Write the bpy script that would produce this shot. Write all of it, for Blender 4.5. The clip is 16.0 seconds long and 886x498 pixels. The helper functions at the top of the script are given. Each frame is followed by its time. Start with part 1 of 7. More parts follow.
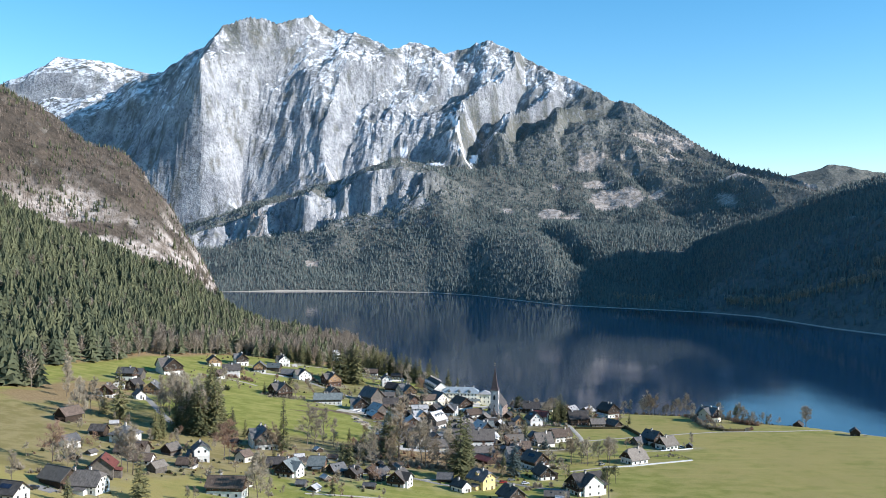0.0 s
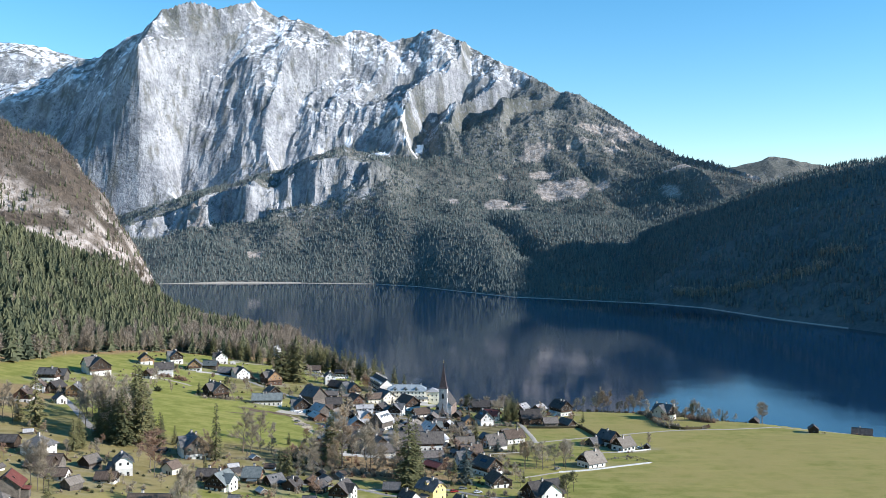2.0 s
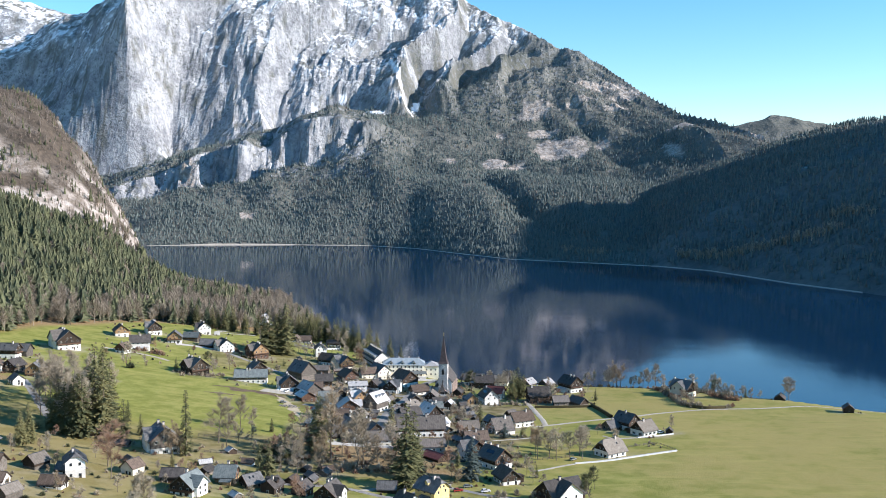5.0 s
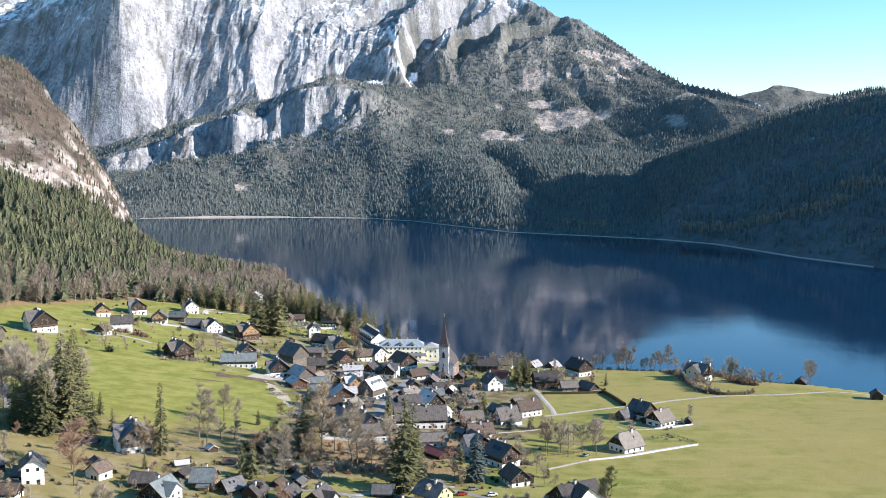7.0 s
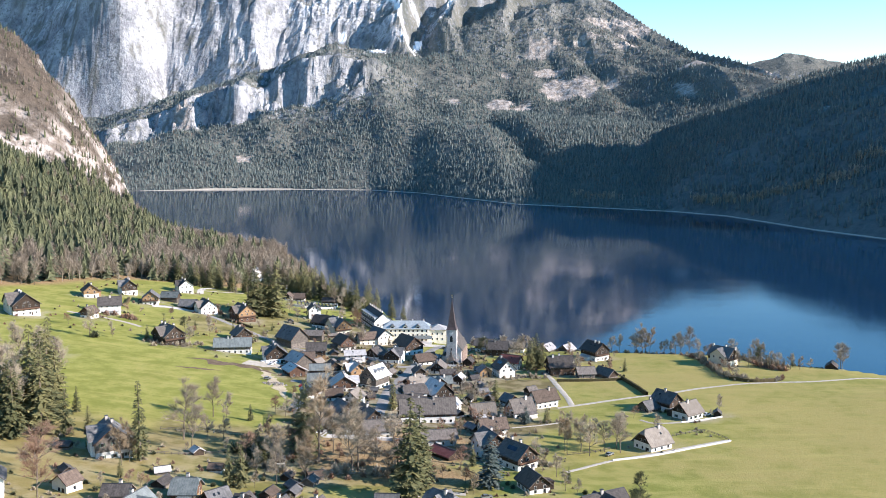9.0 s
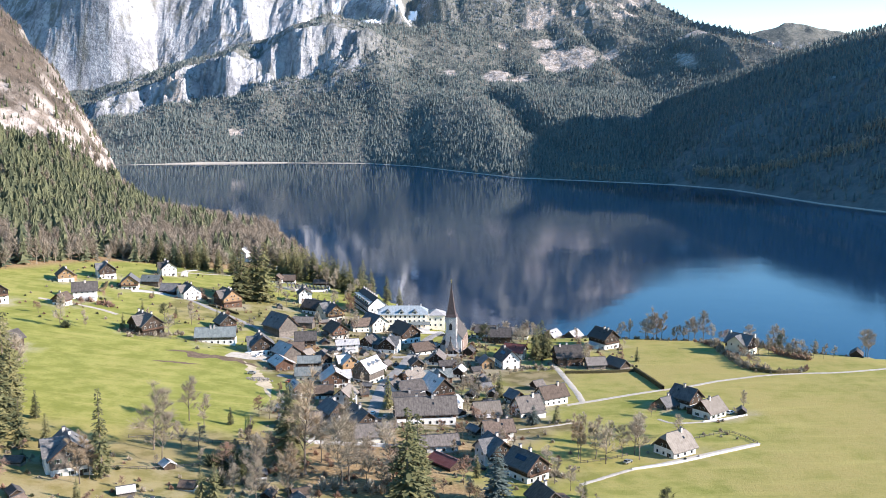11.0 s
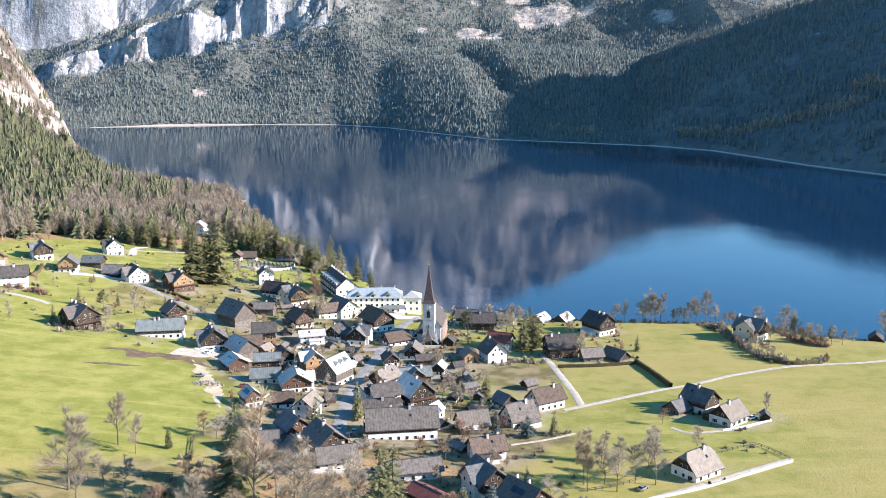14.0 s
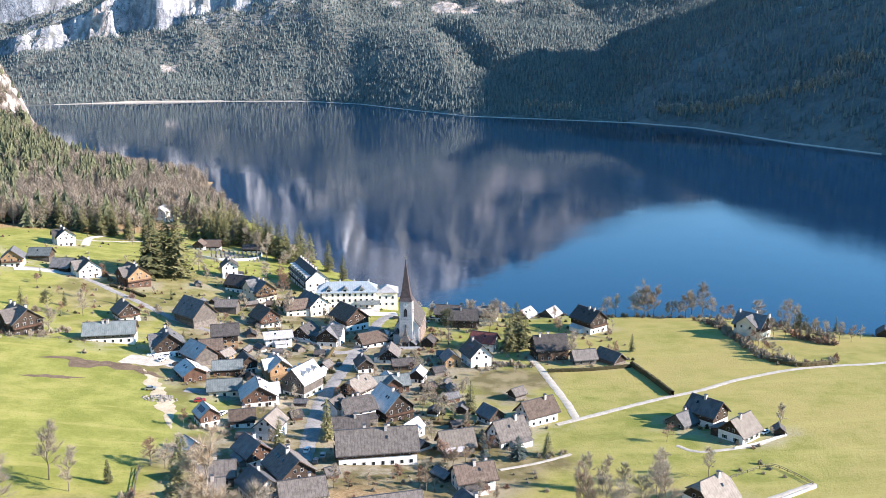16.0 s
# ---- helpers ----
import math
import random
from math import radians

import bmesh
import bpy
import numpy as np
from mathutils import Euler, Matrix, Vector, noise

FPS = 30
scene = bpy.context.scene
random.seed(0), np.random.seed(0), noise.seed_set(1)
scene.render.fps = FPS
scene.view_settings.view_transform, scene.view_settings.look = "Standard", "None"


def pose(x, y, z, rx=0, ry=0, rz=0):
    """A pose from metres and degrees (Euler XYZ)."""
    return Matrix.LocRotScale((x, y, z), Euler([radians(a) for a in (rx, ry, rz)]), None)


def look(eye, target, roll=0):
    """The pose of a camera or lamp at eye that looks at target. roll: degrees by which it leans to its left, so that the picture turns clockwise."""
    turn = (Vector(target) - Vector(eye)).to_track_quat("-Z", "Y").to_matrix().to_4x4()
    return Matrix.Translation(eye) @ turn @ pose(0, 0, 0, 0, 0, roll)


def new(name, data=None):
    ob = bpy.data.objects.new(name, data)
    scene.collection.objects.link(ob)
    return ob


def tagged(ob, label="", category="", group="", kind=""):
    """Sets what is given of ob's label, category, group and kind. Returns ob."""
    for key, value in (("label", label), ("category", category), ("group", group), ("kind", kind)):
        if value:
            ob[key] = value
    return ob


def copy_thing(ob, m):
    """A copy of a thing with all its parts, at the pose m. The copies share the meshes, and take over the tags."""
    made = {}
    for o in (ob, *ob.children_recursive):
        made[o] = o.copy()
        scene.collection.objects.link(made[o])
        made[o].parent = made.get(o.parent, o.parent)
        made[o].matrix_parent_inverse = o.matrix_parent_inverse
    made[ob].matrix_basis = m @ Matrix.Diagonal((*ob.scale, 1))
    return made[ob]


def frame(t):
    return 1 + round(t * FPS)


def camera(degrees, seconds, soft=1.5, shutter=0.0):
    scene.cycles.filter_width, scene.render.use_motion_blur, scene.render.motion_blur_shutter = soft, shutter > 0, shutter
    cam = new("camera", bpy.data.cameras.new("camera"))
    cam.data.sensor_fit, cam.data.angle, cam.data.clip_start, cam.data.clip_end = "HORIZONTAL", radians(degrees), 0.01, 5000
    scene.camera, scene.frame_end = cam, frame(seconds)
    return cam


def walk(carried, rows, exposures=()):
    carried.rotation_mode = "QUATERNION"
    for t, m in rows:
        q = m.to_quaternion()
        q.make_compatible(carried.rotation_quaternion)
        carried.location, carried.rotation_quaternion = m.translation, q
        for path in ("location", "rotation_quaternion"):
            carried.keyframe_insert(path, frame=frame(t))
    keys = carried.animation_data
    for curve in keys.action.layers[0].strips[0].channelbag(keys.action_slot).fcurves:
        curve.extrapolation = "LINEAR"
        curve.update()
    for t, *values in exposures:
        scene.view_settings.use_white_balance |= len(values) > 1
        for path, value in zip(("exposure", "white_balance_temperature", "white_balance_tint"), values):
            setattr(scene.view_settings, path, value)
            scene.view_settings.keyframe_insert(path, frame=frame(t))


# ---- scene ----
cam = camera(50.0, 16.0, soft=0.7)
# seconds, eye (x, y, z), yaw, pitch, roll
ROWS = [
    (0.0, 0.02, 0.00, 152.51, -0.032, -0.499, -0.194),
    (0.5, 0.22, 8.66, 152.61, -0.815, -0.603, -0.204),
    (1.0, 0.11, 17.60, 152.72, -2.056, -0.778, -0.212),
    (1.5, -0.37, 27.10, 152.92, -3.056, -0.940, -0.207),
    (2.0, -0.76, 37.21, 152.98, -3.343, -1.053, -0.249),
    (2.5, -0.79, 47.38, 153.02, -3.371, -1.233, -0.249),
    (3.0, -0.58, 57.84, 153.30, -3.408, -1.679, -0.189),
    (3.5, -0.34, 68.81, 153.55, -3.441, -2.122, -0.209),
    (4.0, -0.14, 79.85, 153.53, -3.492, -2.539, -0.209),
    (6.5, 0.85, 134.96, 153.51, -3.683, -4.789, -0.231),
    (7.0, 1.26, 145.65, 153.33, -3.704, -5.163, -0.208),
    (7.5, 1.72, 156.52, 153.18, -3.733, -5.562, -0.169),
    (8.0, 2.00, 167.30, 153.43, -3.698, -6.005, -0.192),
    (8.5, 2.06, 177.72, 153.35, -3.568, -6.464, -0.114),
    (9.0, 2.10, 187.79, 153.34, -3.445, -6.921, -0.037),
    (11.5, 3.46, 241.42, 153.52, -3.944, -8.995, 0.258),
    (12.0, 3.65, 252.33, 153.30, -4.520, -9.408, 0.262),
    (12.5, 4.17, 263.27, 153.20, -4.627, -9.829, 0.239),
    (13.0, 4.61, 273.78, 153.02, -5.092, -10.188, 0.261),
    (13.5, 4.97, 284.44, 153.00, -5.389, -10.580, 0.273),
    (14.0, 5.70, 295.14, 152.99, -5.400, -10.999, 0.286),
    (14.5, 6.53, 305.87, 152.98, -5.527, -11.418, 0.319),
    (15.0, 7.24, 316.28, 152.99, -5.972, -11.823, 0.304),
    (15.5, 7.89, 326.94, 152.95, -6.603, -12.226, 0.263),
    (16.0, 8.43, 337.60, 153.06, -6.917, -12.471, 0.272),
]
walk(cam, [(t, pose(x, y, z, 90 + pitch, roll, yaw)) for t, x, y, z, yaw, pitch, roll in ROWS],
     exposures=[(0.0, 0.55, 5750, 11), (4.0, 0.63, 5850, 12), (6.5, 0.86, 6000, 15), (9.0, 1.03, 6100, 17), (11.5, 1.2, 6120, 18), (16.0, 1.37, 6120, 18)])

# ---- world and sun ----
SUN_AZ, SUN_EL = 106.0, 24.0      # degrees clockwise from +Y, and above the horizon
world = bpy.data.worlds.new("sky")
scene.world = world
world.use_nodes = True
wn = world.node_tree
sky = wn.nodes.new("ShaderNodeTexSky")
sky.sky_type = "NISHITA"
sky.sun_disc = False
sky.sun_elevation, sky.sun_rotation = radians(SUN_EL), radians(SUN_AZ)
sky.altitude, sky.air_density, sky.dust_density, sky.ozone_density = 700, 1.0, 0.0, 1.2
back = wn.nodes["Background"]
back.inputs["Strength"].default_value = 0.128
clear = wn.nodes.new("ShaderNodeHueSaturation")      # very clear, dry winter air
clear.inputs["Saturation"].default_value, clear.inputs["Hue"].default_value = 1.36, 0.488
wn.links.new(sky.outputs[0], clear.inputs["Color"])
wn.links.new(clear.outputs[0], back.inputs["Color"])
sun = new("sun", bpy.data.lights.new("sun", "SUN"))
sun.data.energy, sun.data.angle, sun.data.color = 5.4, radians(0.53), (1.0, 0.89, 0.75)
to_sun = Vector((math.sin(radians(SUN_AZ)) * math.cos(radians(SUN_EL)), math.cos(radians(SUN_AZ)) * math.cos(radians(SUN_EL)), math.sin(radians(SUN_EL))))
sun.matrix_world = look(to_sun * 1000, (0, 0, 0))

# ---- materials ----
def graph(name):
    m = bpy.data.materials.new(name)
    m.use_nodes = True
    nt = m.node_tree
    return m, nt, nt.nodes["Principled BSDF"]


def node(nt, kind, **values):
    n = nt.nodes.new(kind)
    for key, value in values.items():
        if key in n.inputs:
            n.inputs[key].default_value = value
    return n


def math_node(nt, op, a, b=None, clamp=False):
    n = nt.nodes.new("ShaderNodeMath")
    n.operation, n.use_clamp = op, clamp
    for i, v in enumerate((a, b)):
        if v is None:
            continue
        if isinstance(v, (int, float)):
            n.inputs[i].default_value = v
        else:
            nt.links.new(v, n.inputs[i])
    return n.outputs[0]


def position(nt):
    return nt.nodes.new("ShaderNodeNewGeometry").outputs["Position"]


def stretched(nt, vector, sx, sy, sz):
    n = nt.nodes.new("ShaderNodeMapping")
    n.inputs["Scale"].default_value = (sx, sy, sz)
    nt.links.new(vector, n.inputs["Vector"])
    return n.outputs[0]


def noise_of(nt, vector, scale, detail=4.0, rough=0.6):
    n = node(nt, "ShaderNodeTexNoise", Scale=scale, Detail=detail, Roughness=rough)
    nt.links.new(vector, n.inputs["Vector"])
    return n.outputs["Fac"]


def band(nt, value, lo, hi):
    n = nt.nodes.new("ShaderNodeMapRange")
    n.interpolation_type = "SMOOTHSTEP"
    n.inputs["From Min"].default_value, n.inputs["From Max"].default_value = lo, hi
    nt.links.new(value, n.inputs["Value"])
    return n.outputs["Result"]


def blend(nt, fac, a, b):
    n = nt.nodes.new("ShaderNodeMix")
    n.data_type = "RGBA"
    if isinstance(fac, (int, float)):
        n.inputs[0].default_value = fac
    else:
        nt.links.new(fac, n.inputs[0])
    for slot, v in ((6, a), (7, b)):
        if isinstance(v, tuple):
            n.inputs[slot].default_value = (*v, 1)
        else:
            nt.links.new(v, n.inputs[slot])
    return n.outputs[2]


def bump(nt, bsdf, height, strength, distance):
    n = node(nt, "ShaderNodeBump", Strength=strength, Distance=distance)
    nt.links.new(height, n.inputs["Height"])
    nt.links.new(n.outputs[0], bsdf.inputs["Normal"])


def attribute(nt, name):
    n = nt.nodes.new("ShaderNodeAttribute")
    n.attribute_name = name
    return n.outputs["Fac"]


def up_of(nt):
    n = nt.nodes.new("ShaderNodeSeparateXYZ")
    nt.links.new(nt.nodes.new("ShaderNodeNewGeometry").outputs["True Normal"], n.inputs[0])
    return n.outputs["Z"]


def height_of(nt):
    n = nt.nodes.new("ShaderNodeSeparateXYZ")
    nt.links.new(position(nt), n.inputs[0])
    return n.outputs["Z"]


def plain(name, dark, light, scale=0.6, rough=0.8, metal=0.0, relief=0.02, lines=None, vary=0.25):
    """A surface with grain and stains between two colours; lines: (axis stretch, strength) for boards or seams."""
    m, nt, bsdf = graph(name)
    tc = nt.nodes.new("ShaderNodeTexCoord").outputs["Object"]
    fine, coarse = noise_of(nt, tc, scale * 6), noise_of(nt, tc, scale)
    mix = math_node(nt, "ADD", math_node(nt, "MULTIPLY", fine, 0.5), math_node(nt, "MULTIPLY", coarse, 0.5))
    col = blend(nt, band(nt, mix, 0.35, 0.65), dark, light)
    rnd = nt.nodes.new("ShaderNodeObjectInfo").outputs["Random"]
    hsv = node(nt, "ShaderNodeHueSaturation")
    nt.links.new(col, hsv.inputs["Color"])
    nt.links.new(math_node(nt, "ADD", math_node(nt, "MULTIPLY", rnd, 2 * vary), 1 - vary), hsv.inputs["Value"])
    col = hsv.outputs[0]
    height = mix
    if lines:
        axis, period = lines
        sep = nt.nodes.new("ShaderNodeSeparateXYZ")
        nt.links.new(tc, sep.inputs[0])
        wave = math_node(nt, "FRACT", math_node(nt, "DIVIDE", sep.outputs[axis], period))
        seam = math_node(nt, "LESS_THAN", wave, 0.12)
        col = blend(nt, math_node(nt, "MULTIPLY", seam, 0.45), col, tuple(0.4 * c for c in dark))
        height = math_node(nt, "SUBTRACT", mix, seam)
    nt.links.new(col, bsdf.inputs["Base Color"])
    bsdf.inputs["Roughness"].default_value, bsdf.inputs["Metallic"].default_value = rough, metal
    bsdf.inputs["Specular IOR Level"].default_value = 0.22 if rough > 0.45 else 0.5
    bump(nt, bsdf, height, 0.5, relief)
    return m


def leafage(name, dark, light, rough=0.85):
    """Needles, leaves or twigs; each tree has a tone of its own."""
    m, nt, bsdf = graph(name)
    tone = math_node(nt, "ADD", attribute(nt, "tone"), nt.nodes.new("ShaderNodeObjectInfo").outputs["Random"])
    tone = math_node(nt, "FRACT", tone)
    isl = nt.nodes.new("ShaderNodeNewGeometry").outputs["Random Per Island"]
    grain = noise_of(nt, position(nt), 0.45, 3)
    mix = math_node(nt, "ADD", math_node(nt, "MULTIPLY", tone, 0.6), math_node(nt, "ADD", math_node(nt, "MULTIPLY", isl, 0.25), math_node(nt, "MULTIPLY", grain, 0.3)))
    nt.links.new(blend(nt, band(nt, mix, 0.1, 1.0), dark, light), bsdf.inputs["Base Color"])
    bsdf.inputs["Roughness"].default_value = rough
    bsdf.inputs["Specular IOR Level"].default_value = 0.2
    return m


def meadow_material():
    m, nt, bsdf = graph("meadow")
    p = position(nt)
    big, mid, fine = noise_of(nt, p, 0.012, 3), noise_of(nt, p, 0.09, 4), noise_of(nt, p, 0.9, 5, 0.7)
    green = blend(nt, band(nt, mid, 0.35, 0.7), (0.194, 0.204, 0.045), (0.300, 0.294, 0.080))
    straw = blend(nt, band(nt, fine, 0.3, 0.7), (0.275, 0.226, 0.072), (0.385, 0.318, 0.122))
    sep = nt.nodes.new("ShaderNodeSeparateXYZ")
    nt.links.new(p, sep.inputs[0])
    dry = math_node(nt, "ADD", math_node(nt, "MULTIPLY", band(nt, sep.outputs["X"], -20, 160), 0.20), math_node(nt, "ADD", math_node(nt, "MULTIPLY", math_node(nt, "MULTIPLY", band(nt, sep.outputs["X"], -40, -130), band(nt, sep.outputs["Y"], 610, 540)), 0.30), math_node(nt, "ADD", math_node(nt, "MULTIPLY", big, 0.6), math_node(nt, "MULTIPLY", mid, 0.4))))
    col = blend(nt, band(nt, dry, 0.48, 0.80), green, straw)
    col = blend(nt, math_node(nt, "MULTIPLY", band(nt, fine, 0.50, 0.66), 0.5), col, (0.135, 0.155, 0.036))
    worn = noise_of(nt, stretched(nt, p, 0.02, 0.16, 0.1), 1.0, 5, 0.65)      # mown strips and trodden turf
    col = blend(nt, math_node(nt, "MULTIPLY", band(nt, worn, 0.52, 0.66), 0.45), col, (0.36, 0.315, 0.105))
    # brown garden ground, its colour darkened for the shadows between houses as well
    garden = blend(nt, band(nt, mid, 0.4, 0.6), (0.135, 0.108, 0.052), (0.255, 0.205, 0.115))
    col = blend(nt, attribute(nt, "garden"), col, garden)
    yard = blend(nt, band(nt, fine, 0.35, 0.65), (0.215, 0.192, 0.155), (0.37, 0.335, 0.28))
    col = blend(nt, math_node(nt, "MULTIPLY", attribute(nt, "yard"), band(nt, mid, 0.38, 0.58)), col, yard)
    floor = blend(nt, band(nt, fine, 0.35, 0.65), (0.20, 0.130, 0.065), (0.36, 0.255, 0.140))
    col = blend(nt, attribute(nt, "wood"), col, floor)
    nt.links.new(col, bsdf.inputs["Base Color"])
    bsdf.inputs["Roughness"].default_value = 0.95
    bsdf.inputs["Specular IOR Level"].default_value = 0.1
    bump(nt, bsdf, math_node(nt, "ADD", fine, mid), 0.6, 0.35)
    return m


def mountain_material(name, rock_dark, rock_light, cover_dark, cover_light, steep=(0.62, 0.80), snow_line=430.0):
    m, nt, bsdf = graph(name)
    p = position(nt)
    streak = noise_of(nt, stretched(nt, p, 1 / 30, 1 / 30, 1 / 75), 1.0, 6, 0.65)
    patch, fine = noise_of(nt, p, 0.010, 5, 0.6), noise_of(nt, p, 0.07, 5, 0.7)
    rock = blend(nt, band(nt, math_node(nt, "ADD", math_node(nt, "MULTIPLY", streak, 0.25), math_node(nt, "ADD", math_node(nt, "MULTIPLY", fine, 0.35), math_node(nt, "MULTIPLY", patch, 0.40))), 0.38, 0.60), rock_dark, rock_light)
    ledge = math_node(nt, "MULTIPLY", band(nt, noise_of(nt, p, 0.085, 6, 0.75), 0.535, 0.60), band(nt, noise_of(nt, p, 0.006, 3), 0.36, 0.58))
    rock = blend(nt, math_node(nt, "MULTIPLY", ledge, 0.75), rock, cover_dark)
    cover = blend(nt, band(nt, math_node(nt, "ADD", math_node(nt, "MULTIPLY", patch, 0.5), math_node(nt, "MULTIPLY", fine, 0.5)), 0.38, 0.62), cover_dark, cover_light)
    up = up_of(nt)
    rough_up = math_node(nt, "ADD", up, math_node(nt, "MULTIPLY", math_node(nt, "SUBTRACT", math_node(nt, "ADD", math_node(nt, "MULTIPLY", fine, 0.6), math_node(nt, "MULTIPLY", patch, 0.4)), 0.5), 0.95))
    col = blend(nt, math_node(nt, "MAXIMUM", band(nt, rough_up, *steep), math_node(nt, "MULTIPLY", attribute(nt, "veg"), band(nt, fine, 0.30, 0.52))), rock, cover)
    high = height_of(nt)
    if snow_line < 5000:
        white = math_node(nt, "MULTIPLY", band(nt, high, snow_line, snow_line + 350), band(nt, math_node(nt, "ADD", rough_up, math_node(nt, "MULTIPLY", patch, 0.5)), 0.64, 0.86))
        white = math_node(nt, "MULTIPLY", white, band(nt, noise_of(nt, p, 0.035, 4, 0.7), 0.44, 0.56))
        white = math_node(nt, "MULTIPLY", white, math_node(nt, "SUBTRACT", 1.0, math_node(nt, "MULTIPLY", attribute(nt, "veg"), 0.9)))
        col = blend(nt, white, col, (0.82, 0.84, 0.88))
    col = blend(nt, attribute(nt, "snow"), col, (0.85, 0.87, 0.90))
    col = blend(nt, attribute(nt, "felled"), col, blend(nt, band(nt, fine, 0.35, 0.65), (0.26, 0.215, 0.175), (0.50, 0.45, 0.41)))
    nt.links.new(col, bsdf.inputs["Base Color"])
    bsdf.inputs["Roughness"].default_value = 0.95
    bsdf.inputs["Specular IOR Level"].default_value = 0.1
    bump(nt, bsdf, math_node(nt, "ADD", math_node(nt, "MULTIPLY", streak, 0.6), math_node(nt, "MULTIPLY", fine, 0.8)), 0.8, 8.0)
    return m


def water_material():
    m, nt, bsdf = graph("lake_water")
    p = position(nt)
    bsdf.inputs["Base Color"].default_value = (0.003, 0.021, 0.056, 1)
    bsdf.inputs["Roughness"].default_value = 0.04
    bsdf.inputs["Specular IOR Level"].default_value = 0.45
    bsdf.inputs["IOR"].default_value = 1.33
    a = noise_of(nt, p, 0.55, 3, 0.5)
    b = noise_of(nt, p, 0.035, 2, 0.5)
    wind = band(nt, noise_of(nt, p, 0.004, 2), 0.40, 0.62)
    h = math_node(nt, "ADD", math_node(nt, "MULTIPLY", a, math_node(nt, "ADD", math_node(nt, "MULTIPLY", wind, 0.7), 0.3)), math_node(nt, "MULTIPLY", b, 1.7))
    bump(nt, bsdf, h, 0.38, 0.09)
    return m


MEADOW = meadow_material()
# rock cooled towards blue and cover lightened in place of distance haze
LIMESTONE = mountain_material("limestone_face", (0.180, 0.190, 0.212), (0.435, 0.442, 0.458), (0.085, 0.096, 0.088), (0.175, 0.172, 0.150), (0.52, 0.80))
HILLSIDE = mountain_material("scrub_hillside", (0.22, 0.20, 0.175), (0.44, 0.40, 0.35), (0.055, 0.047, 0.038), (0.125, 0.100, 0.078), (0.30, 0.60), 9000)
# flank cover kept pale and bluish: haze over the shade put into its colour
DARK_SLOPE = mountain_material("wooded_slope", (0.24, 0.22, 0.20), (0.40, 0.37, 0.33), (0.100, 0.112, 0.112), (0.160, 0.165, 0.155), (0.45, 0.65), 9000)
WATER = water_material()
NEEDLES = leafage("spruce_needles", (0.043, 0.054, 0.033), (0.122, 0.127, 0.066))
GARDEN_NEEDLES = leafage("olive_spruce_needles", (0.085, 0.092, 0.042), (0.240, 0.225, 0.100))
# distant spruces: air haze put into the needle colour, paler and bluer
HAZE_NEEDLES = leafage("far_spruce_needles", (0.084, 0.114, 0.118), (0.165, 0.185, 0.165))
BLUE_NEEDLES = leafage("blue_spruce_needles", (0.050, 0.072, 0.066), (0.12, 0.15, 0.135))
TWIGS = leafage("bare_twigs", (0.24, 0.200, 0.148), (0.44, 0.380, 0.290))
WOOD_TWIGS = leafage("beech_wood_twigs", (0.17, 0.140, 0.105), (0.31, 0.262, 0.205))
SCRUB = leafage("scrub_twigs", (0.14, 0.112, 0.092), (0.29, 0.24, 0.20))
RUST_TWIGS = leafage("russet_twigs", (0.20, 0.12, 0.080), (0.35, 0.23, 0.165))
LARCH = leafage("larch_twigs", (0.27, 0.205, 0.135), (0.43, 0.345, 0.245))
HEDGE_LEAF = leafage("hedge_leaves", (0.040, 0.036, 0.016), (0.11, 0.085, 0.040))
BARK = plain("bark", (0.095, 0.076, 0.058), (0.235, 0.195, 0.155), 1.5, 0.95)

# ---- the lie of the land ----
RNG = np.random.RandomState(7)
LATTICE = RNG.rand(256, 256)


def value_noise(x, y):
    """Smooth noise in -1..1 with a wavelength of 1."""
    xi, yi = np.floor(x).astype(int), np.floor(y).astype(int)
    u, v = x - xi, y - yi
    u, v = u * u * (3 - 2 * u), v * v * (3 - 2 * v)
    g = lambda a, b: LATTICE[(xi + a) % 256, (yi + b) % 256]
    return 2 * ((g(0, 0) * (1 - u) + g(1, 0) * u) * (1 - v) + (g(0, 1) * (1 - u) + g(1, 1) * u) * v) - 1


def fbm(x, y, octaves=4, gain=0.5):
    total, amp = 0.0 * x, 1.0
    for k in range(octaves):
        total = total + amp * value_noise(x * 2.03 ** k + 17.3 * k, y * 2.03 ** k + 5.1 * k)
        amp *= gain
    return total


def ridged(x, y, octaves=4):
    total, amp = 0.0 * x, 1.0
    for k in range(octaves):
        total = total + amp * (1 - 2 * np.abs(value_noise(x * 2.1 ** k + 31.7 * k, y * 2.1 ** k + 9.2 * k)))
        amp *= 0.52
    return total


def ease(a, b, v):
    s = np.clip((v - a) / (b - a), 0, 1)
    return s * s * (3 - 2 * s)


def softplus(v, w):
    return w * np.logaddexp(0, v / w)


SHORE = [(-119, 1402), (-109, 1293), (-67, 1178), (-15, 1042), (21, 942), (64, 868), (108, 852), (164, 838), (227, 826), (268, 795),
         (300, 782), (346, 745), (430, 690), (620, 700), (800, 860), (830, 1100), (790, 1320), (742, 1512), (689, 1669), (664, 1811),
         (640, 1930), (570, 2040), (468, 2120), (291, 2250), (173, 2482), (90, 2658), (-38, 2795), (-258, 2838), (-476, 2830), (-655, 2780),
         (-780, 2600), (-740, 2300), (-560, 2060), (-470, 1900), (-370, 1720), (-240, 1540)]


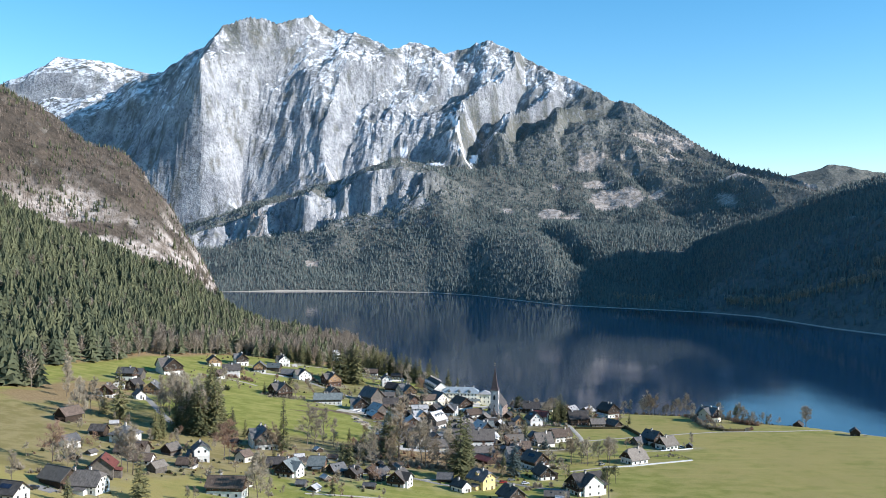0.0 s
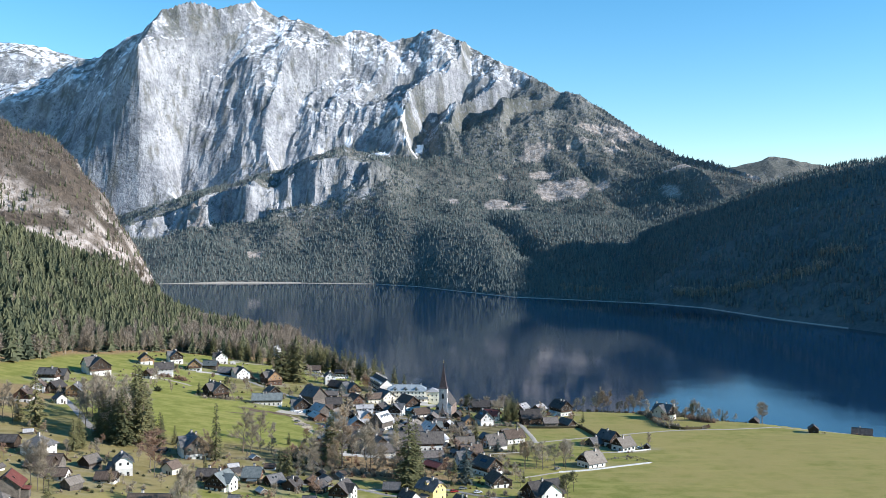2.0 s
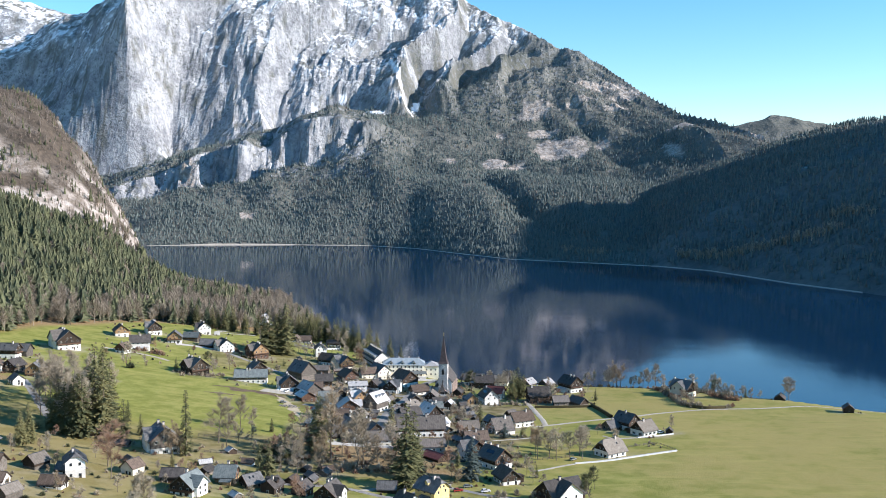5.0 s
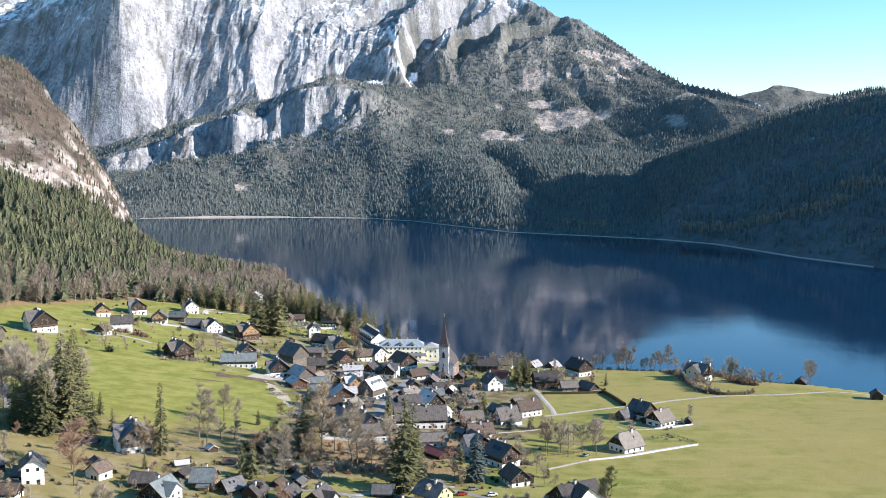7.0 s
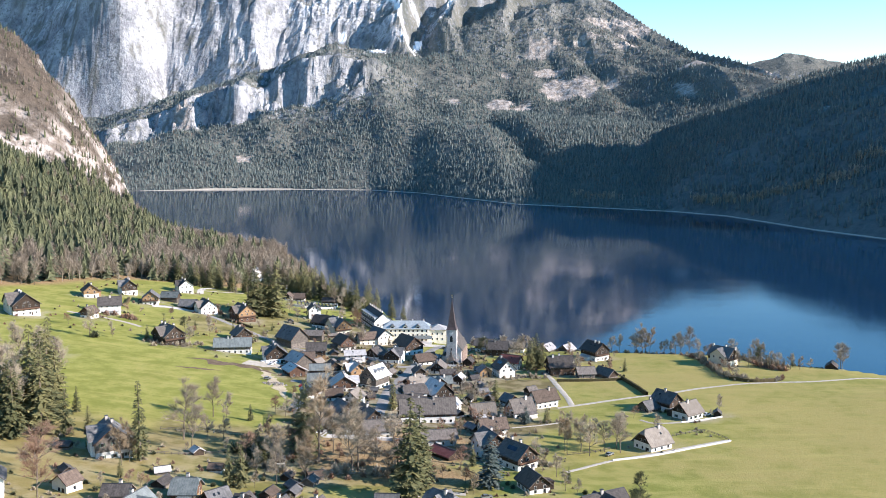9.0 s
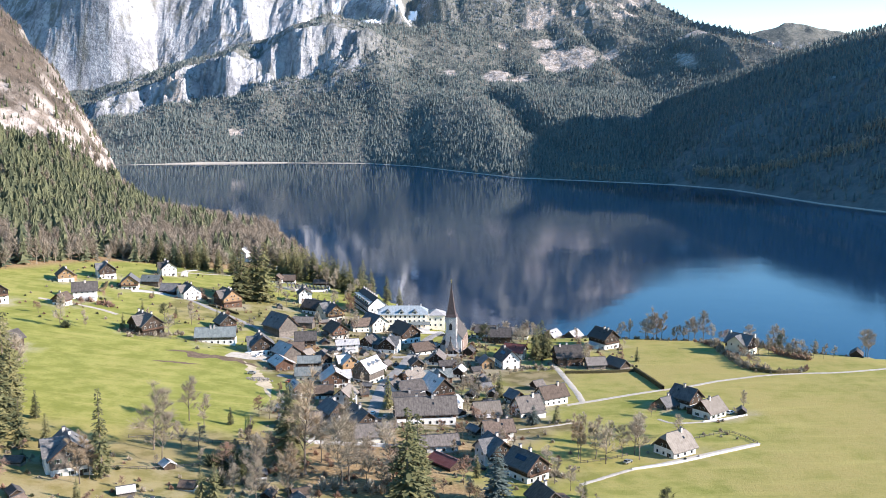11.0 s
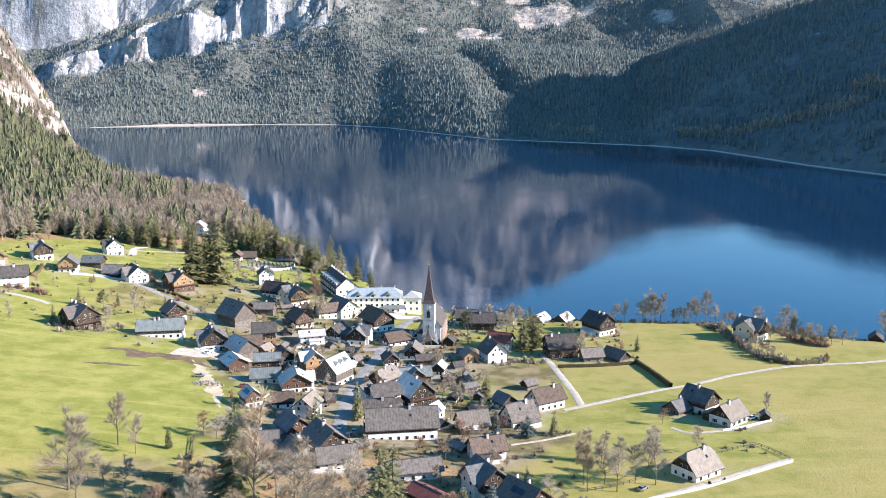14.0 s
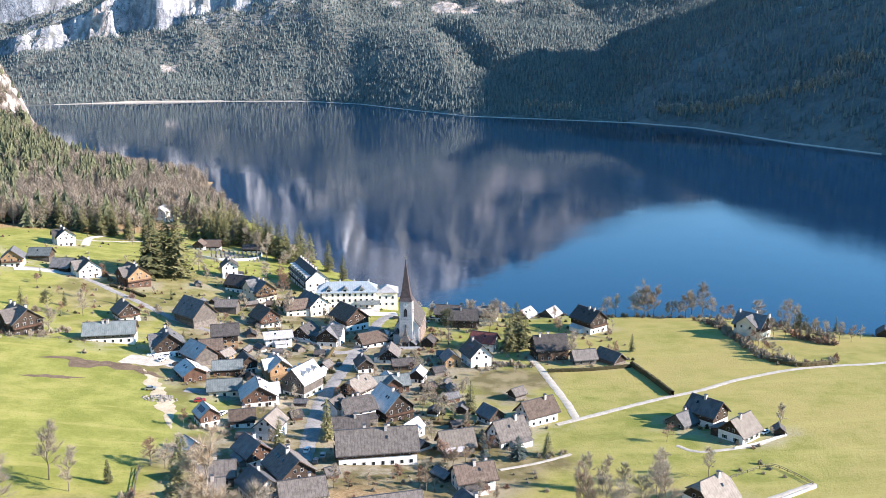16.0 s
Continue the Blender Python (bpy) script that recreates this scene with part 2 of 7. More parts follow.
def shore_distance(x, y):
    """Metres from the water's edge: positive on land."""
    best, inside = np.full(np.shape(x), 1e9), np.zeros(np.shape(x), bool)
    n = len(SHORE)
    for i in range(n):
        (ax, ay), (bx, by) = SHORE[i], SHORE[(i + 1) % n]
        dx, dy = bx - ax, by - ay
        k = np.clip(((x - ax) * dx + (y - ay) * dy) / (dx * dx + dy * dy), 0, 1)
        best = np.minimum(best, np.hypot(x - ax - k * dx, y - ay - k * dy))
        inside ^= ((ay > y) != (by > y)) & (x < ax + (y - ay) * dx / (by - ay if by != ay else 1e-9))
    return np.where(inside, -best, best)


def village_land(x, y):
    left = np.interp(y, [950, 1150, 1400], [0.15, 0.10, 0.05])
    return 3 + 0.052 * softplus(815 - y, 25) + left * softplus(10 - x, 40)


def hill_land(x, y):
    foot = np.interp(y, [300, 500, 700, 900, 1100, 1400, 1600, 1800, 1960, 2040, 2200], [-520, -440, -345, -320, -300, -270, -340, -400, -465, -620, -900])
    d = softplus(foot - x, 12)
    low = np.interp(d, [0, 350, 700, 1500], [0, 150, 380, 700])
    high = np.interp(d, [0, 33, 97, 154, 199, 425, 700, 1500], [0, 73, 180, 248, 293, 422, 560, 800])
    k = ease(1480, 1880, y)
    rough = 10 * fbm(x / 90, y / 90, 4) * ease(20, 120, d) + k * 9 * ridged(x / 55, y / 80, 3) * ease(5, 60, d)
    return (low * (1 - k) + high * k) * (1 - ease(2000, 2500, y)) + rough


def shade_mountain(x, y, d):
    across = np.interp(x, [560, 718, 910, 1102, 1259, 1460, 1600, 2400], [0, 128, 222, 292, 342, 375, 420, 450])
    along = np.interp(y, [900, 1200, 1500, 1700, 2300, 2700, 2900, 3300], [0.0, 0.25, 0.55, 0.72, 0.93, 1.0, 0.9, 0.45])
    spur = 62 * np.exp(-((y - (2010 - 0.33 * (x - 617))) / 75) ** 2) * ease(600, 950, x)
    # unseen height to the right, added to throw shade over the flank
    unseen_shoulder = 760 * ease(1520, 1850, x) * ease(900, 1500, y) * (1 - ease(2280, 2480, y))
    z = np.maximum(across * along + spur, unseen_shoulder)
    return np.minimum(z, 0.62 * softplus(d, 10)) + 10 * fbm(x / 120, y / 120, 4) * ease(30, 200, d)


RIDGE_X = [-2600, -1935, -1565, -1270, -1217, -1094, -1000, -880, -774, -690, -582, -515, -392, -232, -121, 100, 191, 408, 480, 556, 650, 760, 850, 950, 1034, 1090, 1150, 1215, 1290, 1400, 1700, 2300]
RIDGE_Z = [700, 735, 784, 870, 912, 980, 1014, 1075, 1118, 1120, 1132, 1073, 1062, 980, 993, 976, 1014, 928, 902, 862, 804, 748, 664, 588, 506, 444, 416, 362, 322, 290, 250, 220]
CREST_X = [300, 600, 850, 950, 1034, 1090, 1150, 1215, 1290, 1400, 1700]      # the crest bends towards the lake
CREST_Y = [4150, 4100, 3950, 3840, 3690, 3560, 3400, 3230, 3120, 3040, 2950]
STATION = [-1900, -1300, -1000, -780, -600, -470, -400, -280, -150, 0, 200, 560, 800, 950, 1040, 1130, 1220, 1400, 1600, 2300]
LEVEL_A = [100, 110, 115, 142, 175, 204, 215, 228, 290, 330, 300, 280, 288, 325, 352, 325, 280, 230, 200, 150]
LEVEL_B = [140, 150, 145, 220, 290, 330, 270, 385, 400, 380, 335, 300, 310, 342, 362, 332, 286, 236, 210, 160]
LEVEL_C = [250, 240, 229, 290, 330, 363, 390, 445, 470, 465, 470, 430, 425, 412, 398, 352, 298, 246, 220, 180]
FACET_X = [-2600, -1900, -1500, -1010, -850, -740, -600, -520, -450, -300, -250, -170, -60, 15, 60, 200, 235, 400, 430, 560, 600, 800, 1400]
FACET_Y = [-480, -390, -215, 180, -85, -90, -58, -45, -150, -150, -190, -195, -125, -75, -225, -115, -200, -65, -150, -55, -120, -100, -90]


def massif_land(x, y):
    wild = ease(-2600, -2000, x) * (1 - 0.8 * ease(420, 900, x) - 0.2 * ease(900, 1050, x))
    setback = 0.7 * wild * np.interp(x - 300, FACET_X, FACET_Y)
    ridge = np.interp(x, RIDGE_X, RIDGE_Z)
    ridge = ridge - (ridge - 110) * setback / 4150          # the crest stands higher where it lies further back
    a, b, c = (np.interp(x, STATION, v) for v in (LEVEL_A, LEVEL_B, LEVEL_C))
    shore = np.interp(x, [-655, -258, -38, 90, 173, 291, 468, 617, 900, 1600], [2790, 2838, 2795, 2658, 2482, 2250, 2120, 2010, 2300, 2500])
    y = shore + (y - shore) * (4150 - shore) / (np.interp(x, CREST_X, CREST_Y) - shore)
    high = ease(3640, 3800, y)
    rise = np.interp(y, [3690, 4150], [0, 1])
    xs = x - np.interp(rise, [0, 0.3, 0.65, 0.85, 1], [75, 35, 90, 240, 300])
    facet = np.interp(xs, FACET_X, FACET_Y)
    bend = 90 * fbm(x / 300, y / 300, 3)
    xs = xs + 0.55 * bend
    calm = 1 - 0.55 * ease(-420, -620, xs)          # the western wall is smooth slab, the rest is broken
    crag = facet * (0.92 + 0.25 * fbm(x / 400 + 7, y / 180, 2)) + 11 * calm * ridged((xs + bend) / 170, y / 340, 3) + 14 * calm * fbm((xs + bend) / 115, (y - 0.3 * bend) / 110, 5, 0.55)
    crag = crag + 8 * calm * ridged((xs - bend) / 55, (y + bend) / 70, 3) + 3 * ridged((xs + 0.4 * bend) / 24, y / 45, 2)
    wild = wild * (1 - 0.8 * ease(130, 330, x) * ease(3960, 3800, y))          # lower down, the east side is an even wooded slope
    step = ease(3250, 3400, y) * (1 - ease(3560, 3680, y)) * (1 - ease(-60, 140, x))
    yy = y + crag * wild * high * (1 - 0.3 * ease(4080, 4160, y)) + step * (30 * ridged(x / 140, y / 160, 3) + 30 * fbm(x / 60, y / 45, 4, 0.6))
    frac = np.interp(x, [-1300, 0, 300, 560, 1130], [0.86, 0.83, 0.81, 0.82, 0.85])
    z = np.where(yy < 3360, a * np.clip((yy - shore) / (3360 - shore), 0, 1) ** 1.15, 0)
    for y0, y1, z0, z1 in ((3360, 3430, a, b), (3430, 3690, b, c), (3690, 3990, c, ridge * frac), (3990, 4150, ridge * frac, ridge), (4150, 4600, ridge, ridge - 260), (4600, 6000, ridge - 260, ridge - 500)):
        z = np.where((yy >= y0) & (yy < y1), z0 + (z1 - z0) * (yy - y0) / (y1 - y0), z)
    bumps = 18 * fbm(x / 170, y / 170, 5) * ease(2900, 3300, y) + 6 * ridged(x / 60, y / 60, 4) * high
    gully = -26 * np.maximum(ridged(x / 260 + 0.2 * y / 260, y / 900, 2), 0) * ease(60, 300, y - shore) * (1 - high)
    return np.maximum(z + (bumps + gully) * ease(1, 60, z) * (1 - 0.75 * ease(850, 1040, x)), 0)


def tree_line(x):
    return np.interp(x, [-1300, -800, -400, -200, 0, 150, 290, 500, 650, 900, 1700], [220, 290, 360, 450, 450, 520, 640, 740, 800, 860, 900])


def far_peaks(x, y):
    left = 1078 - 0.36 * np.sqrt((x + 1830) ** 2 + ((y - 4700) * 1.6) ** 2 + 110 ** 2) - 0.26 * np.maximum(-1830 - x, 0) + 22 * ridged(x / 200, y / 200, 4)
    right = 520 - 0.30 * np.hypot(x - 1925, (y - 4650) * 1.5) + 16 * ridged(x / 200, y / 200, 3)
    right2 = 500 - 0.22 * np.hypot(x - 2100, (y - 4650) * 1.5) + 10 * ridged(x / 150, y / 150, 3)
    return np.maximum(np.maximum(left, right), right2) * ease(4180, 4450, y)


def land(x, y):
    x, y = np.asarray(x, float), np.asarray(y, float)
    d = shore_distance(x, y)
    near = village_land(x, y) * (1 - ease(1500, 2100, y)) * (1 - ease(450, 900, x) * ease(850, 1100, y))
    bank = 0.35 + 0.16 * softplus(d - 2, 3)
    low = np.minimum(near, bank) + 0.5 * fbm(x / 60, y / 60, 3) * ease(15, 80, d)
    back_rise = np.maximum(massif_land(x, y), far_peaks(x, y))
    z = low + hill_land(x, y) + np.where(x > 500, shade_mountain(x, y, d), 0)
    z = np.maximum(z, back_rise + 0.4)
    return np.where(d > 0, np.maximum(z * np.clip(d / 14, 0, 1) ** 0.7, 0.05 * np.minimum(d, 6)), np.maximum(-8, 0.5 * d))


# ---- terrain: one sheet, divided into its landforms ----
def steps(*runs):
    out = []
    for a, b, s in runs:
        out.extend(np.arange(a, b - 1e-6, s))
    return np.array(out + [runs[-1][1]])


GX = steps((-2700, -1400, 26), (-1400, -560, 8), (-560, 420, 7), (420, 1250, 10), (1250, 2700, 30))
GY = steps((-500, 330, 30), (330, 900, 6), (900, 1700, 10), (1700, 2050, 8), (2050, 2750, 18), (2750, 3300, 11), (3300, 4350, 6.5), (4350, 4860, 20))
MX, MY = np.meshgrid(GX, GY)
MZ = land(MX, MY)
MD = shore_distance(MX, MY)
WOOD_EDGE_Y = [300, 560, 634, 690, 809, 873, 910, 960, 995, 1012, 1035, 1080, 1120, 1270, 1400]
WOOD_EDGE_X = [-420, -330, -262, -318, -287, -270, -242, -225, -200, -150, -122, -100, -65, -100, -115]


def in_wood(x, y):
    """Forest mask on the left: 1 inside the trees' edge."""
    edge = np.interp(y, WOOD_EDGE_Y, WOOD_EDGE_X)
    return ease(-6, 10, edge - x) * (y > 330)


def land_at(x, y):
    """Height of the terrain sheet at one spot."""
    i = min(max(int(np.searchsorted(GX, x)) - 1, 0), len(GX) - 2)
    j = min(max(int(np.searchsorted(GY, y)) - 1, 0), len(GY) - 2)
    u, v = (x - GX[i]) / (GX[i + 1] - GX[i]), (y - GY[j]) / (GY[j + 1] - GY[j])
    return float((MZ[j, i] * (1 - u) + MZ[j, i + 1] * u) * (1 - v) + (MZ[j + 1, i] * (1 - u) + MZ[j + 1, i + 1] * u) * v)


def sheet_height(x, y):
    """Heights of the terrain sheet at many spots."""
    i, j = np.clip(np.searchsorted(GX, x) - 1, 0, len(GX) - 2), np.clip(np.searchsorted(GY, y) - 1, 0, len(GY) - 2)
    u, v = (x - GX[i]) / (GX[i + 1] - GX[i]), (y - GY[j]) / (GY[j + 1] - GY[j])
    return (MZ[j, i] * (1 - u) + MZ[j, i + 1] * u) * (1 - v) + (MZ[j + 1, i] * (1 - u) + MZ[j + 1, i + 1] * u) * v


def mesh_of(name, verts, faces, smooth=True):
    """A mesh from numpy arrays; faces all triangles or all quads."""
    me = bpy.data.meshes.new(name)
    me.vertices.add(len(verts))
    me.vertices.foreach_set("co", np.asarray(verts, np.float32).ravel())
    k = faces.shape[1]
    me.loops.add(faces.size)
    me.loops.foreach_set("vertex_index", faces.astype(np.int32).ravel())
    me.polygons.add(len(faces))
    me.polygons.foreach_set("loop_start", np.arange(0, faces.size, k, dtype=np.int32))
    me.polygons.foreach_set("use_smooth", np.full(len(faces), smooth))
    me.update(calc_edges=True)
    return me


def give(me, name, values):
    a = me.attributes.new(name, "FLOAT", "POINT")
    a.data.foreach_set("value", np.asarray(values, np.float32).ravel())


def patch(x, y, cx, cy, rx, ry, turn=0.0, ragged=0.35):
    """A mask of a ragged oval on the ground."""
    c, s = math.cos(radians(turn)), math.sin(radians(turn))
    u, v = ((x - cx) * c + (y - cy) * s) / rx, (-(x - cx) * s + (y - cy) * c) / ry
    return ease(1.15, 0.85, np.hypot(u, v) + ragged * fbm(x / (0.5 * min(rx, ry)), y / (0.5 * min(rx, ry)), 3))


def terrain():
    ny, nx = MX.shape
    idx = np.arange(nx * ny).reshape(ny, nx)
    quads = np.stack([idx[:-1, :-1], idx[:-1, 1:], idx[1:, 1:], idx[1:, :-1]], -1)
    cx, cy = (MX[:-1, :-1] + MX[1:, 1:]) / 2, (MY[:-1, :-1] + MY[1:, 1:]) / 2
    cd = (MD[:-1, :-1] + MD[1:, 1:]) / 2
    kind = np.zeros(cx.shape, int)
    kind[(cy > 1500) & (cx < -300) & (cy < 2600)] = 1
    kind[(cx < np.interp(cy, WOOD_EDGE_Y, WOOD_EDGE_X) - 60) & (cy <= 1500) & (cy > 330)] = 1
    kind[(cx > 560) & (cy > 1000) & (cy < 2900)] = 2
    kind[((cy > 1600) & (kind == 0)) | (cy >= 2900) | ((cy >= 2600) & (cx < -300))] = 3
    kind[(cd < -30)] = 4
    specs = ((0, "ground", MEADOW, "village meadows of green and straw-coloured winter grass", "meadow", True),
             (1, "hillside", HILLSIDE, "steep brown scrub hillside with pale limestone outcrops", "hill", True),
             (2, "wooded_ridge", DARK_SLOPE, "dark wooded mountain flank lying in shade above the lake", "hill", True),
             (3, "mountain", LIMESTONE, "pale limestone mountain wall with snow dust over forest", "mountain", False),
             (4, "lake_bed", DARK_SLOPE, "dark lake bed under deep water", "lake bed", True))
    verts = np.stack([MX, MY, MZ], -1).reshape(-1, 3)
    for code, name, material, label, category, smooth in specs:
        faces = quads[kind == code]
        used, inv = np.unique(faces, return_inverse=True)
        v = verts[used]
        me = mesh_of(name, v, inv.reshape(-1, 4), smooth)
        x, y, z = v[:, 0], v[:, 1], v[:, 2]
        if code == 0:
            give(me, "wood", np.maximum(in_wood(x, y), 0.9 * np.maximum(patch(x, y, -6, 572, 44, 34, 0, 0.4), patch(x, y, -245, 640, 30, 70, 0, 0.4))))
            give(me, "garden", np.maximum(0.9 * patch(x, y, 0, 715, 66, 150, 8, 0.6), np.maximum(0.6 * patch(x, y, -75, 860, 70, 60), np.maximum(0.5 * patch(x, y, -190, 520, 130, 95, 0, 0.5), 0.7 * patch(x, y, -20, 560, 60, 45, 0, 0.5)))))
        if code == 1:
            above = y - 1.375 * (x + 628) - 1348
            scree = ease(-40, 20, above) * ease(380, 120, above + 170 * fbm(x / 90, y / 90, 3)) * ease(-0.25, 0.25, fbm(x / 45, y / 28, 4) + 0.18)
            nose = ease(0, 90, x + 560) * ease(1700, 1800, y) * 0.8
            give(me, "felled", np.clip(np.maximum(scree, nose * ease(-0.2, 0.3, fbm(x / 30, y / 25, 3))), 0, 1))
        if code == 2:
            give(me, "felled", 0.9 * patch(x, y, 990, 2163, 75, 11, -10, 0.5))
        if code == 3:
            snow = np.zeros(len(v))
            for args in SNOWFIELDS:
                snow = np.maximum(snow, patch(x, y, *args))
            felled = np.zeros(len(v))
            for args in CLEARINGS:
                felled = np.maximum(felled, patch(x, y, *args))
            low_green = ease(50, -50, z - tree_line(x) - 90 * fbm(x / 110, y / 110, 4)) * ease(-120, 60, x)
            pockets = 0.95 * ease(0.05, 0.45, fbm(x / 60, y / 38, 5, 0.6) + 0.30 + 0.35 * ease(150, 650, x)) * ease(-280, 60, x) * ease(920, 640, z)
            below = np.interp(x, RIDGE_X, RIDGE_Z) - z
            heath = 0.9 * ease(0.0, 0.35, fbm(x / 38 + 3, y / 30, 5, 0.6) + 0.1) * ease(np.where(x < -650, 210, 60), np.where(x < -650, 90, 15), below) * ease(-1500, -1200, x)
            # dark ledge growth, thickened on the west wall to deepen its shade by colour
            heath = np.maximum(heath, 0.85 * ease(0.55, 0.85, fbm(x / 22 + 9, y / 18, 4, 0.65) + 0.30 * ease(-950, -1050, x)) * ease(-1900, -1500, x))
            give(me, "veg", np.maximum(np.maximum(low_green, pockets), heath))
            give(me, "snow", snow)
            give(me, "felled", felled * 0.85)
        me.materials.append(material)
        tagged(new(name, me), label, category, kind="structure")


SNOWFIELDS = [(-32, 3756, 38, 12, -20), (126, 3824, 16, 26, -20), (89, 3772, 27, 10, 0), (-411, 3788, 72, 10, 15), (-785, 3724, 42, 10, 12), (-267, 3824, 11, 24, 5), (-155, 3868, 14, 12, 0), (60, 3860, 9, 90, 25)]
CLEARINGS = [(-671, 3408, 20, 48, 28), (-425, 3092, 26, 26, -35), (620, 3416, 85, 90, 10), (764, 3408, 28, 28, 0), (379, 3320, 39, 50, 0), (850, 3808, 118, 26, -8), (942, 3752, 67, 26, 5), (740, 3688, 61, 14, 0), (871, 3640, 48, 24, 0),
             (567, 3704, 62, 36, 12), (586, 3556, 51, 28, 0), (427, 3552, 21, 22, 0), (1057, 3308, 79, 38, 0), (1207, 3184, 49, 44, 0), (941, 3152, 22, 80, 0), (230, 3308, 20, 34, 0), (386, 3872, 18, 16, 0), (444, 3284, 31, 16, 0)]
terrain()

lake = mesh_of("lake", np.array([(-1100, 600, 0), (1100, 600, 0), (1100, 2900, 0), (-1100, 2900, 0)], float), np.array([[0, 1, 2, 3]]))
lake.materials.append(WATER)
tagged(new("lake", lake), "still deep blue mountain lake mirroring the slopes", "lake", kind="structure")

# ---- woods ----
def cone_tree(rng, tiers, sides, height, radius, base=0.12, ragged=0.25):
    """A spruce of stacked ragged skirts round a stem: vertices, triangles."""
    v, f = [], []
    for k in range(tiers):
        u0 = base + (1 - base) * k / tiers
        u1 = min(1.0, u0 + (1 - base) * 1.75 / tiers)
        r = radius * (1 - u0) ** 0.85 * (1 + rng.uniform(-0.12, 0.12))
        top = len(v)
        v.append((rng.uniform(-0.02, 0.02), rng.uniform(-0.02, 0.02), height * u1))
        turn = rng.uniform(0, 6.28)
        for s in range(sides):
            a = turn + 2 * math.pi * s / sides
            rr = r * (1 + ragged * (1 if s % 2 else -1) * rng.uniform(0.4, 1.0))
            v.append((rr * math.cos(a), rr * math.sin(a), height * (u0 - (0.02 if s % 2 else -0.015))))
        f += [(top, top + 1 + s, top + 1 + (s + 1) % sides) for s in range(sides)]
    return np.array(v), np.array(f)


def twig_tree(rng, twigs, height, radius, width):
    """A leafless broad crown of many thin slivers over a stem."""
    v, f = [], []

    def sliver(p, q, w):
        p, q = Vector(p), Vector(q)
        d = q - p
        side = d.cross(Vector((rng.uniform(-1, 1), rng.uniform(-1, 1), rng.uniform(-1, 1)))).normalized() * w
        n = len(v)
        v.extend([p - side, p + side, q])
        f.append((n, n + 1, n + 2))

    sliver((0, 0, 0), (0, 0, height * 0.9), width * 1.6)
    sliver((0, 0, 0), (0, 0, height * 0.9), width * 1.6)
    for k in range(twigs):
        u = rng.uniform(0.22, 0.85)
        a = rng.uniform(0, 6.28)
        reach = radius * rng.uniform(0.35, 1.0) * math.sin(math.pi * min(1, 0.25 + 0.75 * u)) ** 0.6
        p = Vector((0.12 * reach * math.cos(a), 0.12 * reach * math.sin(a), height * u * 0.85))
        q = Vector((reach * math.cos(a), reach * math.sin(a), min(height, height * (u * 0.85 + rng.uniform(0.08, 0.28)))))
        sliver(p, q, width)
        for j in range(2):
            m = p.lerp(q, rng.uniform(0.3, 0.9))
            sliver(m, m + Vector((rng.uniform(-1, 1), rng.uniform(-1, 1), rng.uniform(0.1, 1.1))) * radius * 0.4, width * 0.8)
    return np.array([tuple(p) for p in v]), np.array(f)


def plant(name, templates, x, y, size, material, label, category, seed, sink=0.3):
    """Many trees joined into one mesh."""
    rng = np.random.RandomState(seed)
    z = sheet_height(x, y) - sink
    kinds = rng.randint(0, len(templates), len(x))
    turn = rng.uniform(0, 6.28, len(x))
    fat = rng.uniform(0.8, 1.2, len(x))
    tone = rng.rand(len(x))
    allv, allf, allt, base = [], [], [], 0
    for k, (tv, tf) in enumerate(templates):
        sel = np.where(kinds == k)[0]
        if not len(sel):
            continue
        c, s, g, w = np.cos(turn[sel])[:, None], np.sin(turn[sel])[:, None], size[sel][:, None], fat[sel][:, None]
        vx = (tv[:, 0] * c - tv[:, 1] * s) * g * w + x[sel][:, None]
        vy = (tv[:, 0] * s + tv[:, 1] * c) * g * w + y[sel][:, None]
        vz = tv[:, 2] * g + z[sel][:, None]
        allv.append(np.stack([vx, vy, vz], -1).reshape(-1, 3))
        allf.append((tf[None] + (np.arange(len(sel)) * len(tv))[:, None, None] + base).reshape(-1, 3))
        allt.append(np.repeat(tone[sel], len(tv)))
        base += len(sel) * len(tv)
    me = mesh_of(name, np.concatenate(allv), np.concatenate(allf), False)
    give(me, "tone", np.concatenate(allt))
    me.materials.append(material)
    return tagged(new(name, me), label, category, kind="stuff")


def strewn(seed, n, x0, x1, y0, y1):
    rng = np.random.RandomState(seed)
    return rng.uniform(x0, x1, n), rng.uniform(y0, y1, n), rng


def slope_of(x, y):
    return np.hypot(land(x + 6, y) - land(x - 6, y), land(x, y + 6) - land(x, y - 6)) / 12


trng = random.Random(3)
FAR_SPRUCE = [cone_tree(trng, 2, 5, 1.0, 0.19, 0.05) for _ in range(4)]
MID_SPRUCE = [cone_tree(trng, 9, 9, 1.0, 0.245, 0.06, 0.45) for _ in range(6)]
MID_BARE = [twig_tree(trng, 80, 1.0, 0.27, 0.010) for _ in range(6)]
FAR_BARE = [twig_tree(trng, 7, 1.0, 0.30, 0.030) for _ in range(4)]




